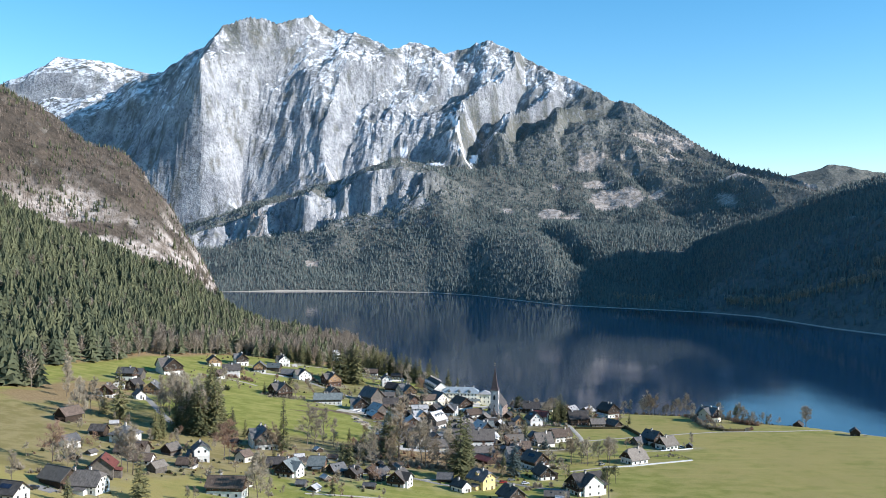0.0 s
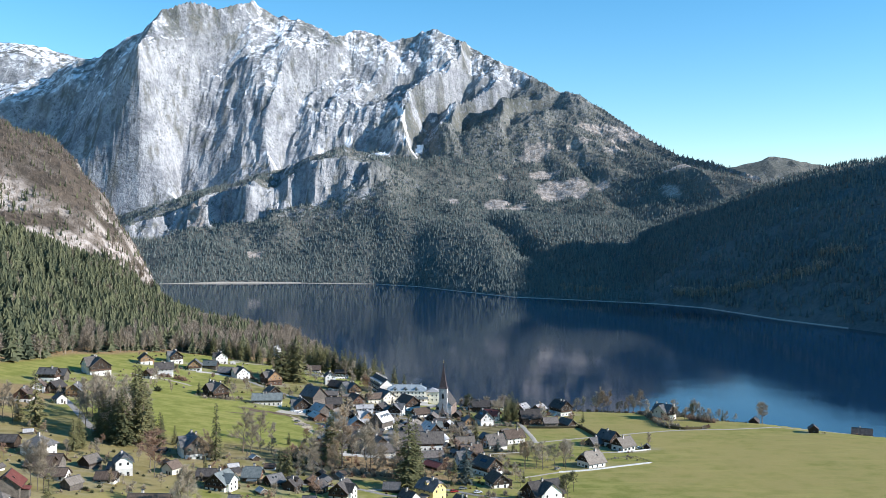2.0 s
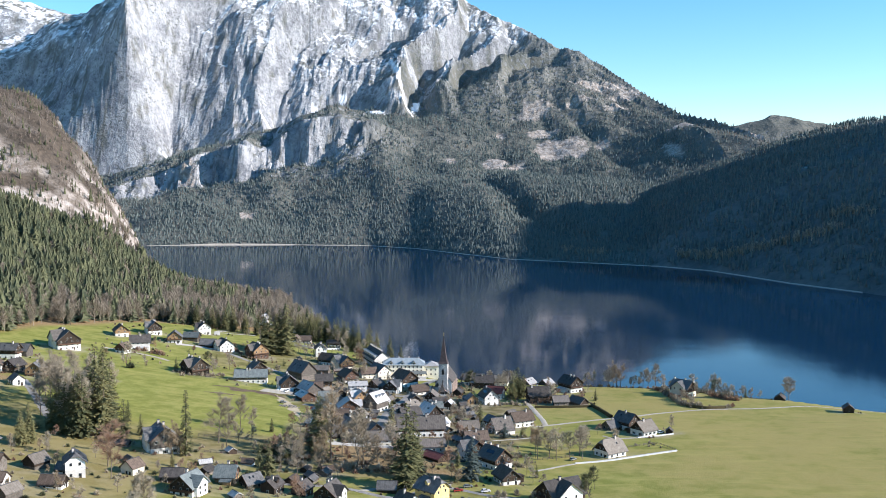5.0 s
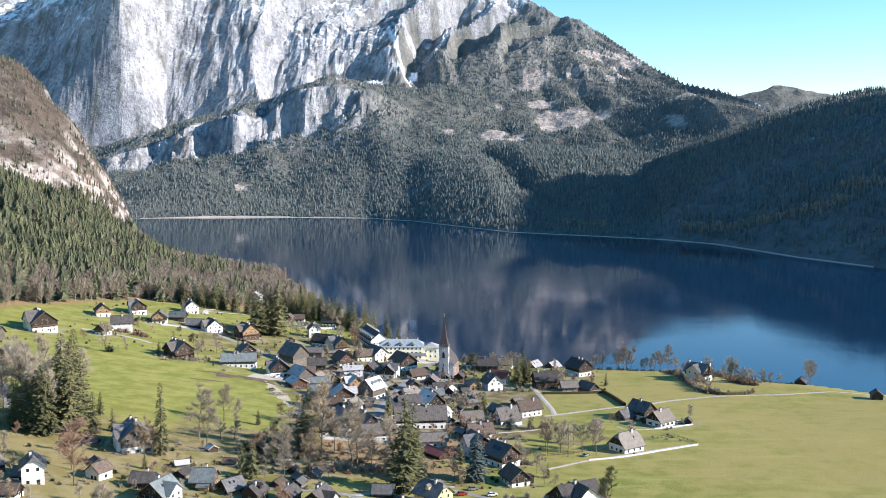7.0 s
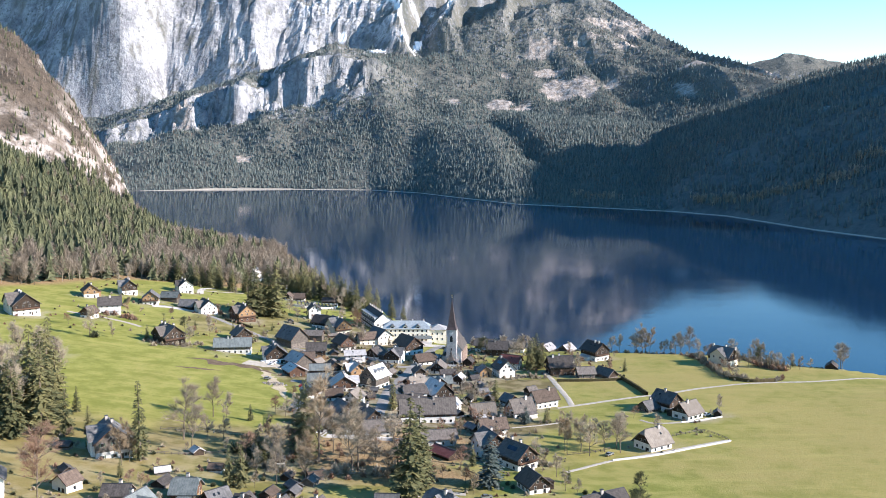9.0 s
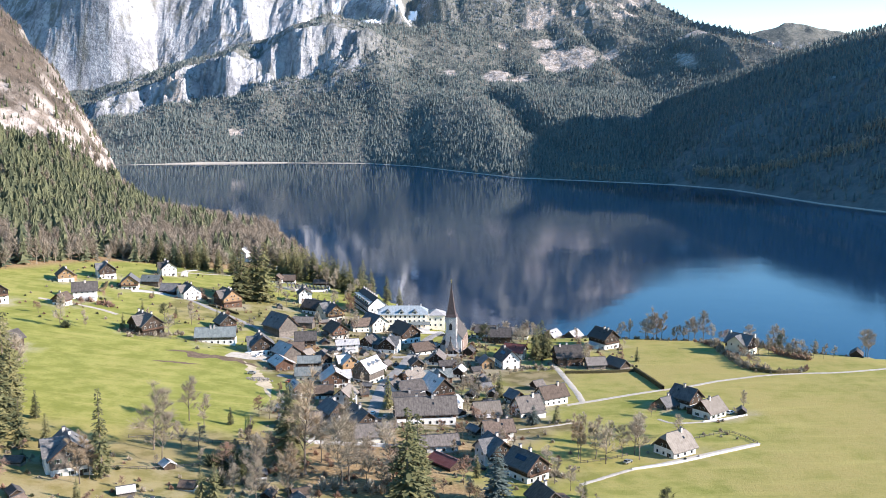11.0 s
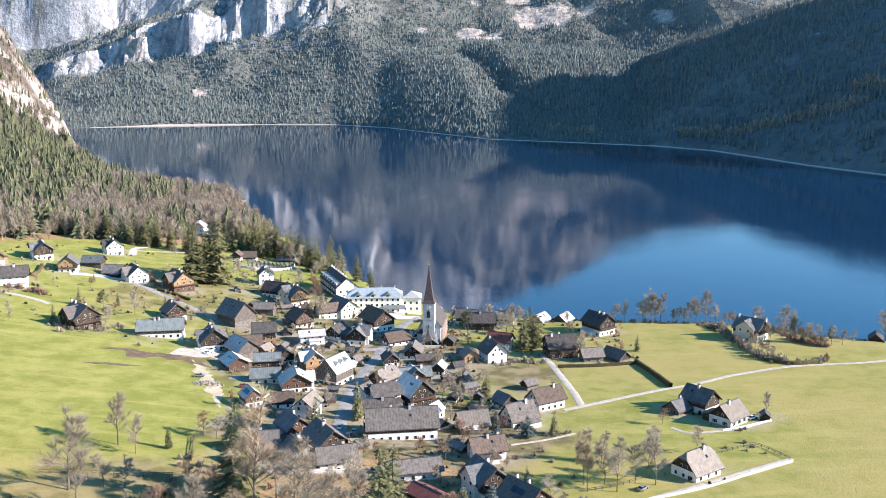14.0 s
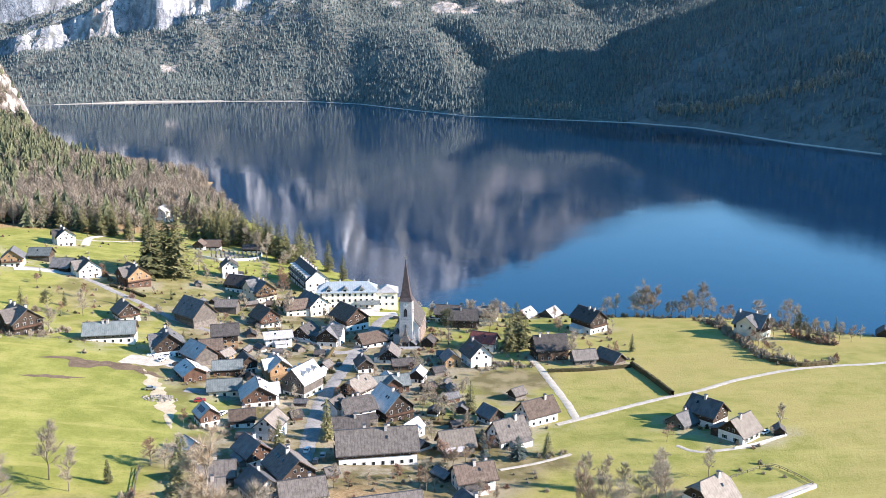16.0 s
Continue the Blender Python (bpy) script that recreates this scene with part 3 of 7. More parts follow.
def mountain_woods():
    x, y, rng = strewn(11, 74000, -1350, 1750, 2230, 4140)
    z, s, d = land(x, y), slope_of(x, y), shore_distance(x, y)
    clear = np.zeros(len(x))
    for args in CLEARINGS + SNOWFIELDS:
        clear = np.maximum(clear, patch(x, y, *args))
    line = tree_line(x)
    keep = (d > 6) & (z > 0.5) & (s < np.where(x > 50, 1.9, np.where(y < 3600, 1.5, 1.05))) & (z < line + 70 * fbm(x / 90, y / 90, 3)) & (clear < 0.4)
    dens = 0.74 + 0.5 * fbm(x / 130, y / 130, 4) - 0.20 * ease(0.9, 1.5, s) - 0.22 * ease(500, 800, z)
    keep &= (rng.rand(len(x)) < dens) & ((x > -600) | (y > 2790)) & (x < 0.50 * y) & (x > -0.50 * y)
    x, y, z = x[keep], y[keep], z[keep]
    ux, uy, low = strewn(19, 21000, -700, 1000, 2300, 3400)      # thick young growth above the shore
    clear = np.zeros(len(ux))
    for args in CLEARINGS:
        clear = np.maximum(clear, patch(ux, uy, *args))
    fill = (shore_distance(ux, uy) > 6) & (clear < 0.4) & (low.rand(len(ux)) < 0.8 + 0.4 * fbm(ux / 90, uy / 90, 3)) & ((ux > -600) | (uy > 2790)) & (slope_of(ux, uy) < 1.4)
    plant("young_spruce_forest", FAR_SPRUCE, ux[fill], uy[fill], low.uniform(7, 13, fill.sum()), HAZE_NEEDLES, "thick young spruce growth above the far shore, tinted for haze", "forest", 10)
    brown = rng.rand(len(x)) < 0.14 + 0.30 * ease(600, 1000, x) + 0.40 * ease(-0.05, 0.6, fbm(x / 160 + 40, y / 160, 3)) * ease(60, 200, z)
    size = rng.uniform(7.5, 15, len(x)) * (1 - 0.4 * ease(450, 750, z))
    plant("far_spruce_forest", FAR_SPRUCE, x[~brown], y[~brown], size[~brown], HAZE_NEEDLES, "spruce forest on the lower mountain slopes, needles paled and blued for haze", "forest", 1)
    plant("far_bare_forest", FAR_BARE, x[brown], y[brown], size[brown] * 0.8, SCRUB, "leafless brown larch and beech woods on the mountain slope", "forest", 2)


def shade_woods():
    x, y, rng = strewn(12, 27000, 330, 1500, 1400, 2880)
    d = shore_distance(x, y)
    keep = (d > 8) & (x < 0.56 * y) & (rng.rand(len(x)) < 0.66 + 0.4 * fbm(x / 120, y / 120, 3))
    x, y = x[keep], y[keep]
    brown = rng.rand(len(x)) < 0.22
    size = rng.uniform(9, 18, len(x))
    plant("shaded_spruce_forest", FAR_SPRUCE, x[~brown], y[~brown], size[~brown], HAZE_NEEDLES, "dense spruce forest on the shaded flank, needles paled and blued for haze", "forest", 3)
    plant("shaded_bare_forest", FAR_BARE, x[brown], y[brown], size[brown] * 0.85, SCRUB, "bare larches standing among the shaded spruces", "forest", 4)

    # larches in shade; their pale twigs carry the sunlight of the tree tops
    along = np.random.RandomState(15)
    x = np.concatenate([along.uniform(610, 820, 420), along.uniform(410, 505, 90), along.uniform(825, 870, 70)])
    y = np.where(x < 520, 2262 - 0.75 * (x - 410), np.where(x < 822, 2030 - 1.35 * (x - 617), 1810 - 1.8 * (x - 828))) + along.normal(0, 10, 580)
    plant("larch_row", FAR_BARE, x, y, along.uniform(10, 19, 580), TWIGS, "leafless larches along the crest of the spur, pale twigs standing for sunlit tops", "trees", 9)


def hill_woods():
    x, y, rng = strewn(13, 24000, -900, -55, 560, 1960)
    d = shore_distance(x, y)
    edge = np.interp(y, WOOD_EDGE_Y + [1500, 1700], WOOD_EDGE_X + [-180, -330])
    depth = edge - x
    keep = (d > 5) & (depth > 0) & (x > -0.62 * y - 60) & (np.hypot(x + 112, y - 1090) > 13) & (np.hypot(x + 116, y - 1070) > 13) & (np.hypot(x + 119, y - 1048) > 15)
    x, y, d, depth = x[keep], y[keep], d[keep], depth[keep]
    z, s = land(x, y), slope_of(x, y)
    bald = ease(-70, 70, y - 1.375 * (x + 628) - 1348 + 90 * fbm(x / 80, y / 80, 3))
    mixed = 0.5 + 0.5 * fbm(x / 110 + 9, y / 110, 3)
    broad = (rng.rand(len(x)) < np.clip(ease(260, 60, depth) * ease(740, 860, y) * ease(-305, -255, x + 0.25 * (y - 850)) * (0.62 + 0.6 * ease(0.2, 0.8, mixed)), 0, 0.84) + 0.16)
    near_thin = rng.rand(len(x)) < np.interp(y, [560, 1100, 1900], [0.85, 0.80, 0.65])
    wood = (rng.rand(len(x)) > bald * 1.05) & (s < 1.3) & near_thin
    spruce = wood & ~broad
    size = rng.uniform(14, 25, len(x)) * np.interp(y, [650, 1050, 1600], [1.4, 1.2, 1.0])
    plant("spruce_forest", MID_SPRUCE, x[spruce], y[spruce], size[spruce], NEEDLES, "dense green spruce forest on the hillside", "forest", 5)
    bare = wood & broad
    plant("bare_beech_wood", MID_BARE, x[bare], y[bare], size[bare] * 0.8, WOOD_TWIGS, "leafless grey-brown beech wood along the forest edge", "forest", 6)
    x, y, rng = strewn(14, 26000, -1000, -330, 1150, 1990)
    bald = ease(-70, 70, y - 1.375 * (x + 628) - 1348 + 90 * fbm(x / 80, y / 80, 3))
    scrub = (rng.rand(len(x)) < bald * (0.72 + 0.6 * fbm(x / 60, y / 60, 3))) & (shore_distance(x, y) > 5) & (slope_of(x, y) < 1.9) & (x > -0.62 * y)
    firs = scrub & (rng.rand(len(x)) < 0.10 + 0.25 * ease(0, 0.5, fbm(x / 70 + 5, y / 70, 3)))
    scrub &= ~firs
    plant("hill_spruces", FAR_SPRUCE, x[firs], y[firs], rng.uniform(6, 13, firs.sum()), NEEDLES, "small dark spruces scattered over the steep brown hillside", "trees", 8)
    plant("hill_scrub", FAR_BARE, x[scrub], y[scrub], rng.uniform(5, 11, scrub.sum()), SCRUB, "sparse leafless brown scrub on the steep hillside", "shrubs", 7)


mountain_woods()
shade_woods()
hill_woods()

# ---- house kit ----
WHITE = plain("white_render", (0.62, 0.60, 0.56), (0.82, 0.80, 0.76), 0.5, 0.9)
CREAM = plain("cream_render", (0.72, 0.66, 0.52), (0.84, 0.79, 0.67), 0.5, 0.9)
YELLOW = plain("yellow_render", (0.68, 0.50, 0.20), (0.80, 0.62, 0.28), 0.5, 0.9, vary=0.1)
PALE = plain("grey_render", (0.42, 0.43, 0.44), (0.60, 0.60, 0.60), 0.5, 0.9)
DARKWOOD = plain("weathered_dark_boards", (0.028, 0.021, 0.016), (0.078, 0.055, 0.040), 0.8, 0.85, lines=(2, 0.45))
REDWOOD = plain("red_brown_boards", (0.070, 0.039, 0.027), (0.145, 0.084, 0.056), 0.8, 0.8, lines=(2, 0.45))
ORANGEWOOD = plain("honey_larch_boards", (0.23, 0.145, 0.075), (0.37, 0.24, 0.13), 0.8, 0.8, lines=(2, 0.45))
GREYWOOD = plain("silvered_boards", (0.085, 0.074, 0.064), (0.19, 0.168, 0.146), 0.8, 0.9, lines=(2, 0.45))
SLATE = plain("dark_slate_roof", (0.044, 0.039, 0.036), (0.118, 0.104, 0.094), 0.7, 0.62, lines=(1, 0.9))
BLUE_ROOF = plain("blue_grey_metal_roof", (0.080, 0.079, 0.079), (0.185, 0.178, 0.172), 0.5, 0.55, 0.0, lines=(1, 0.9))
GREY_ROOF = plain("grey_shingle_roof", (0.088, 0.077, 0.069), (0.195, 0.172, 0.152), 0.8, 0.75, lines=(1, 1.1))
BROWN_ROOF = plain("brown_shingle_roof", (0.075, 0.055, 0.042), (0.16, 0.12, 0.095), 0.8, 0.8, lines=(1, 1.1))
PALE_ROOF = plain("bleached_shingle_roof", (0.145, 0.125, 0.104), (0.25, 0.220, 0.188), 0.8, 0.85, lines=(1, 1.1))
LIGHT_ROOF = plain("light_metal_roof", (0.34, 0.325, 0.31), (0.54, 0.52, 0.50), 0.5, 0.45, 0.0, lines=(1, 0.9))
TEAL_ROOF = plain("teal_metal_roof", (0.10, 0.118, 0.116), (0.205, 0.225, 0.22), 0.5, 0.55, 0.0, lines=(1, 0.9))
RED_ROOF = plain("dark_red_roof", (0.11, 0.035, 0.030), (0.20, 0.075, 0.062), 0.8, 0.7, lines=(1, 0.9))
FRAME_WHITE = plain("window_frame_white", (0.66, 0.65, 0.62), (0.82, 0.81, 0.79), 1.0, 0.6)
GLASS, gnt, gb = graph("window_glass")
gb.inputs["Base Color"].default_value = (0.02, 0.025, 0.03, 1)
gb.inputs["Roughness"].default_value = 0.08
gb.inputs["IOR"].default_value = 1.5
BRICK = plain("chimney_render", (0.38, 0.34, 0.31), (0.62, 0.58, 0.54), 1.0, 0.9)
PANEL = plain("solar_glass", (0.015, 0.02, 0.04), (0.03, 0.04, 0.07), 1.0, 0.12)
COPPER = plain("dark_sheet_metal", (0.06, 0.06, 0.065), (0.13, 0.13, 0.14), 1.0, 0.5, 0.5)

WALLS = {"W": (WHITE, "white rendered"), "C": (CREAM, "cream rendered"), "Y": (YELLOW, "yellow rendered"), "P": (PALE, "pale grey rendered"), "D": (DARKWOOD, "dark timber"),
         "R": (REDWOOD, "red-brown timber"), "O": (ORANGEWOOD, "honey-coloured timber"), "G": (GREYWOOD, "silver-grey timber")}
ROOFS = {"d": (SLATE, "dark slate"), "b": (BLUE_ROOF, "blue-grey metal"), "g": (GREY_ROOF, "grey shingle"), "n": (BROWN_ROOF, "brown shingle"), "p": (PALE_ROOF, "bleached shingle"),
         "l": (LIGHT_ROOF, "light metal"), "t": (TEAL_ROOF, "teal metal"), "r": (RED_ROOF, "dark red")}


def part(name, bm, material, parent, label=""):
    me = bpy.data.meshes.new(name)
    bmesh.ops.recalc_face_normals(bm, faces=bm.faces)
    bm.to_mesh(me)
    bm.free()
    me.materials.append(material)
    ob = new(name, me)
    ob.parent = parent
    if label:
        tagged(ob, label)
    return ob


def shared(name, me, parent, m, material=None):
    ob = new(name, me)
    ob.parent = parent
    ob.matrix_basis = m
    return ob


def box(bm, x0, x1, y0, y1, z0, z1):
    r = bmesh.ops.create_cube(bm, size=1.0)
    bmesh.ops.transform(bm, matrix=Matrix.Translation(((x0 + x1) / 2, (y0 + y1) / 2, (z0 + z1) / 2)) @ Matrix.Diagonal((x1 - x0, y1 - y0, z1 - z0, 1)), verts=r["verts"])
    return r["verts"]


def boxes(*dims):
    bm = bmesh.new()
    for d in dims:
        box(bm, *d)
    return bm


def prism(bm, profile, y0, y1):
    """A profile in x, z drawn out along y."""
    a = [bm.verts.new((x, y0, z)) for x, z in profile]
    b = [bm.verts.new((x, y1, z)) for x, z in profile]
    bm.faces.new(a)
    bm.faces.new(list(reversed(b)))
    n = len(profile)
    for i in range(n):
        bm.faces.new((a[i], a[(i + 1) % n], b[(i + 1) % n], b[i]))


def roof_mesh(half_w, half_l, eave, top, hip, thick=0.28, dy=0.0):
    """A gabled (hip 0), half-hipped or hipped (hip 1) roof with thickness; the ridge runs along y."""
    bm = bmesh.new()
    zh, k = top - hip * (top - eave), hip * half_w
    pts = [(-half_w, -half_l, eave), (-half_w, half_l, eave), (-k, half_l, zh), (0, half_l - k, top), (0, -half_l + k, top), (-k, -half_l, zh),
           (half_w, -half_l, eave), (half_w, half_l, eave), (k, half_l, zh), (k, -half_l, zh)]
    left, right = (0, 1, 2, 3, 4, 5), (6, 9, 4, 3, 8, 7)
    faces = [left, right] if hip < 0.99 else [(0, 1, 3, 4), (6, 4, 3, 7)]
    if 0.01 < hip < 0.99:
        faces += [(2, 8, 3), (5, 4, 9)]
    elif hip >= 0.99:
        faces += [(1, 7, 3), (0, 4, 6)]
    if hip <= 0.01:
        faces = [(0, 1, 3, 4), (6, 4, 3, 7)]
    tops = [bm.verts.new((x, y + dy, z)) for x, y, z in pts]
    lows = [bm.verts.new((x * 0.995, y * 0.998 + dy, z - thick)) for x, y, z in pts]
    edges = {}
    for f in faces:
        bm.faces.new([tops[i] for i in f])
        bm.faces.new([lows[i] for i in reversed(f)])
        for i in range(len(f)):
            e = (f[i], f[(i + 1) % len(f)])
            edges[e] = edges.get(e, 0) + 1
    for a, b in edges:
        if (b, a) not in edges:
            bm.faces.new((tops[b], tops[a], lows[a], lows[b]))
    bmesh.ops.delete(bm, geom=[v for v in bm.verts if not v.link_faces], context="VERTS")
    return bm


def window_meshes():
    made = []
    for name, dims, material in (("window", (-0.58, 0.58, -0.06, 0.10, -0.74, 0.74), FRAME_WHITE), ("pane", (-0.53, 0.53, -0.075, 0.0, -0.69, 0.69), GLASS),
                                 ("shutter", (-0.21, 0.21, -0.08, 0.0, -0.75, 0.75), plain("green_shutter", (0.03, 0.055, 0.04), (0.07, 0.10, 0.07), 1.0, 0.6))):
        bm = boxes(dims)
        me = bpy.data.meshes.new(name)
        bm.to_mesh(me)
        bm.free()
        me.materials.append(material)
        made.append(me)
    return made


WINDOW_MESH, PANE_MESH, SHUTTER_MESH = window_meshes()


def add_window(parent, x, y, z, facing, wide=1.0, tall=1.0, shutters=False):
    """facing: degrees by which the outward side turns from -y."""
    m = pose(x, y, z, 0, 0, facing) @ Matrix.Diagonal((wide, 1, tall, 1))
    w = shared("window", WINDOW_MESH, parent, m)
    shared("pane", PANE_MESH, w, Matrix())
    if shutters:
        for side in (-0.86, 0.86):
            shared("shutter", SHUTTER_MESH, w, Matrix.Translation((side, 0, 0)))


def facade(parent, rot, half, length, levels, facing, shutters, skip=0):
    """Rows of windows along one side that looks towards the valley floor or sideways."""
    if math.cos(radians(rot + facing)) < -0.35:
        return
    n = max(1, int(length / 3.1))
    for z in levels:
        for i in range(n):
            u = (i + 0.5) / n * length - length / 2
            x, y = u, -half - 0.02
            c, s = math.cos(radians(facing)), math.sin(radians(facing))
            add_window(parent, x * c - y * s, x * s + y * c, z, facing, 0.95, 0.9, shutters)


def chimney(parent, x, y, z0, z1):
    c = part("chimney", boxes((x - 0.45, x + 0.45, y - 0.45, y + 0.45, z0, z1)), BRICK, parent)
    part("cap", boxes((x - 0.6, x + 0.6, y - 0.6, y + 0.6, z1 + 0.002, z1 + 0.16)), COPPER, c)


HOMES = []


def house(x, y, rot, w, l, h, low="W", up="D", roof="d", rise=0.0, hip=0.0, split=0.5, chimneys=1, balcony=False, dormers=0, windows=True, shutters=False, name="house", cross=0, panels=0, z=None, note=""):
    """A house with its ridge along its own y; split: the part of the wall height that is the lower storey's material."""
    HOMES.append((x, y, 0.5 * math.hypot(w, l)))
    half_w, half_l = w / 2, l / 2
    rise = rise or 0.40 * w
    ground = min(land_at(x + dx, y + dy) for dx in (-3, 3) for dy in (-3, 3)) if z is None else z
    root = new(name)
    root.empty_display_size = 2
    root.matrix_basis = pose(x, y, ground, 0, 0, rot)
    text = note or f"{WALLS[low][1]} {name.replace('_', ' ')} with {WALLS[up][1]} gable and {ROOFS[roof][1]} roof"
    if low == up and not note:
        text = f"{WALLS[low][1]} {name.replace('_', ' ')} under a pitched {ROOFS[roof][1]} roof"
    tagged(root, text, name.replace("_", " "), "village buildings")
    h1 = h * split
    part("lower_wall", boxes((-half_w, half_w, -half_l, half_l, -2.5, h1)), WALLS[low][0], root)
    over = 0.9 if w > 7 else 0.5
    pitch = rise / half_w
    bm = bmesh.new()
    kk = hip * half_w * 0.98
    zt = h + (half_w - kk) * pitch - 0.3 * (1 if hip < 0.9 else 0)
    prof = [(-half_w - 0.03, h1 + 0.002), (half_w + 0.03, h1 + 0.002), (half_w + 0.03, h - 0.05)]
    prof += [(kk, zt), (-kk, zt)] if hip > 0.01 else [(0, h + rise - 0.3)]
    prof += [(-half_w - 0.03, h - 0.05)]
    if hip > 0.9:
        prof = [(-half_w - 0.03, h1 + 0.002), (half_w + 0.03, h1 + 0.002), (half_w + 0.03, h - 0.05), (-half_w - 0.03, h - 0.05)]
    prism(bm, prof, -half_l - 0.03, half_l + 0.03)
    part("upper_wall", bm, WALLS[up][0], root)
    top = h + rise
    roof_ob = part("roof", roof_mesh(half_w + over, half_l + over, h - over * pitch, top, hip), ROOFS[roof][0], root)
    part("ridge_cap", boxes((-0.18, 0.18, -(half_l + over - hip * (half_w + over)) + 0.05, half_l + over - hip * (half_w + over) - 0.05, top - 0.06, top + 0.10)), COPPER, roof_ob)
    rs = random.Random(int(x * 7 + y * 13))
    for side in (-1, 1):
        bx, bz = half_w + over, h - over * pitch
        part("gutter", boxes((side * bx - 0.09, side * bx + 0.09, -half_l - over + 0.05, half_l + over - 0.05, bz - 0.42, bz - 0.29)), COPPER, roof_ob)
    if hip < 0.01 and w > 6:
        for end in (-1, 1):
            yb = end * (half_l + over + 0.04)
            bm = bmesh.new()
            for side in (-1, 1):
                prof_b = [(side * (half_w + over), h - over * pitch - 0.34), (side * (half_w + over), h - over * pitch + 0.02), (0, top + 0.02), (0, top - 0.34)]
                prism(bm, prof_b, yb - 0.04, yb + 0.04)
            part("bargeboard", bm, rs.choice((REDWOOD, GREYWOOD, DARKWOOD)) if up in "DRGO" else DARKWOOD, roof_ob)
    if w > 7 and rs.random() < 0.55:
        slope_x = math.atan2(rise, half_w)
        for i in range(rs.randint(1, 3)):
            side, u = rs.choice((-1, 1)), rs.uniform(-0.3, 0.3) * l
            ob = part("skylight", boxes((-0.55, 0.55, -0.4, 0.4, 0.03, 0.13)), GLASS, roof_ob)
            ob.matrix_basis = Matrix.Translation((side * half_w * 0.45, u, h + rise * 0.55)) @ Matrix.Rotation(side * slope_x, 4, "Y")
    if w > 7.5 and not cross and rs.random() < 0.6:
        side, aw, al = rs.choice((-1, 1)), rs.uniform(2.2, 3.6), l * rs.uniform(0.35, 0.65)
        y0, ah = rs.uniform(-half_l, half_l - al), min(h - 0.9, rs.uniform(2.3, 3.2))
        x0, x1 = sorted((side * (half_w + 0.04), side * (half_w + aw)))
        annex = part("annex", boxes((x0, x1, y0, y0 + al, -2.0, ah)), rs.choice((WALLS[low][0], WALLS[up][0], GREYWOOD)), root)
        bm = bmesh.new()
        prism(bm, [(side * (half_w + 0.05), ah + 0.75), (side * (half_w + 0.05), ah + 0.95), (side * (half_w + aw + 0.5), ah + 0.12), (side * (half_w + aw + 0.5), ah - 0.06)], y0 - 0.3, y0 + al + 0.3)
        part("annex_roof", bm, rs.choice((ROOFS[roof][0], LIGHT_ROOF, GREY_ROOF)), annex)
    balcony = balcony or (w > 8 and h > 4.4 and up in "DRO" and rs.random() < 0.5)
    if windows:
        levels = [1.5] if h < 4.2 else [1.5, h - 1.35] if h < 7.6 else [1.5, h / 2, h - 1.4]
        for facing, half, length in ((0, half_l, w), (90, half_w, l), (-90, half_w, l)):
            facade(root, rot, half, length - 0.8, levels, facing, shutters)
        if hip < 0.5 and rise > 3 and math.cos(radians(rot)) > -0.35:
            for u in (-1.1, 1.1):
                add_window(root, u, -half_l - 0.05, h + 0.8, 0, 0.8, 0.75)
        part("door", boxes((half_w * 0.35, half_w * 0.35 + 1.05, -half_l - 0.08, -half_l - 0.02, -0.2, 2.05)), DARKWOOD, root)
    for i in range(chimneys):
        cy = (rs.uniform(-0.25, 0.25) + (i - (chimneys - 1) / 2) * 0.35) * l
        chimney(root, rs.choice((-0.6, 0.6)), cy, top - 1.3, top + 1.1)
    if balcony:
        b = part("balcony", boxes((-half_w + 0.2, half_w - 0.2, -half_l - 1.25, -half_l - 0.05, h1 + 0.05, h1 + 0.2)), DARKWOOD, root)
        part("railing", boxes((-half_w + 0.2, half_w - 0.2, -half_l - 1.25, -half_l - 1.17, h1 + 0.4, h1 + 1.1), *[(-half_w + 0.2 + i * (w - 0.4) / 6 - 0.05, -half_w + 0.2 + i * (w - 0.4) / 6 + 0.05, -half_l - 1.24, -half_l - 1.16, h1 + 0.2, h1 + 1.1) for i in range(7)]), REDWOOD, b)
    if cross:
        side = 1 if math.sin(radians(rot)) < 0.2 else -1
        cw, ch = min(l * 0.36, w * 0.5), h + rise * 0.10
        prof = [(-cw, 0.002), (cw, 0.002), (cw, ch - 0.05), (0, ch + cw * pitch - 0.3), (-cw, ch - 0.05)]
        for name_, pts, mat_ in (("wing_wall", prof, WALLS[low][0]), ):
            bm = bmesh.new()
            prism(bm, pts, -half_w - 1.3, 0.0)
            bmesh.ops.rotate(bm, verts=bm.verts, matrix=Matrix.Rotation(radians(90 * side), 3, "Z"))
            wing = part(name_, bm, mat_, root)
        bm = roof_mesh(cw + 0.7, (half_w + 2.2) / 2, ch - 0.7 * pitch, ch + cw * pitch, 0, 0.22, -(half_w + 2.2) / 2)
        bmesh.ops.rotate(bm, verts=bm.verts, matrix=Matrix.Rotation(radians(90 * side), 3, "Z"))
        part("wing_roof", bm, ROOFS[roof][0], wing)
        for zz in ([1.6] if h < 4.2 else [1.6, h - 1.0]):
            for u in (-cw * 0.45, cw * 0.45):
                add_window(wing, side * (half_w + 1.33), u, zz, 90 * side, 0.9, 0.85)
    if panels:
        side = -1
        slope = math.atan2(rise, half_w)
        for i in range(3):
            bm = boxes((-1.0, 1.0, -0.8, 0.8, 0.06, 0.16))
            ob = part("solar_panel", bm, PANEL, roof_ob)
            ob.matrix_basis = Matrix.Translation((side * half_w * 0.5, (i - 1) * 1.75, h + rise * 0.5)) @ Matrix.Rotation(-side * slope if side > 0 else slope * -1, 4, "Y")
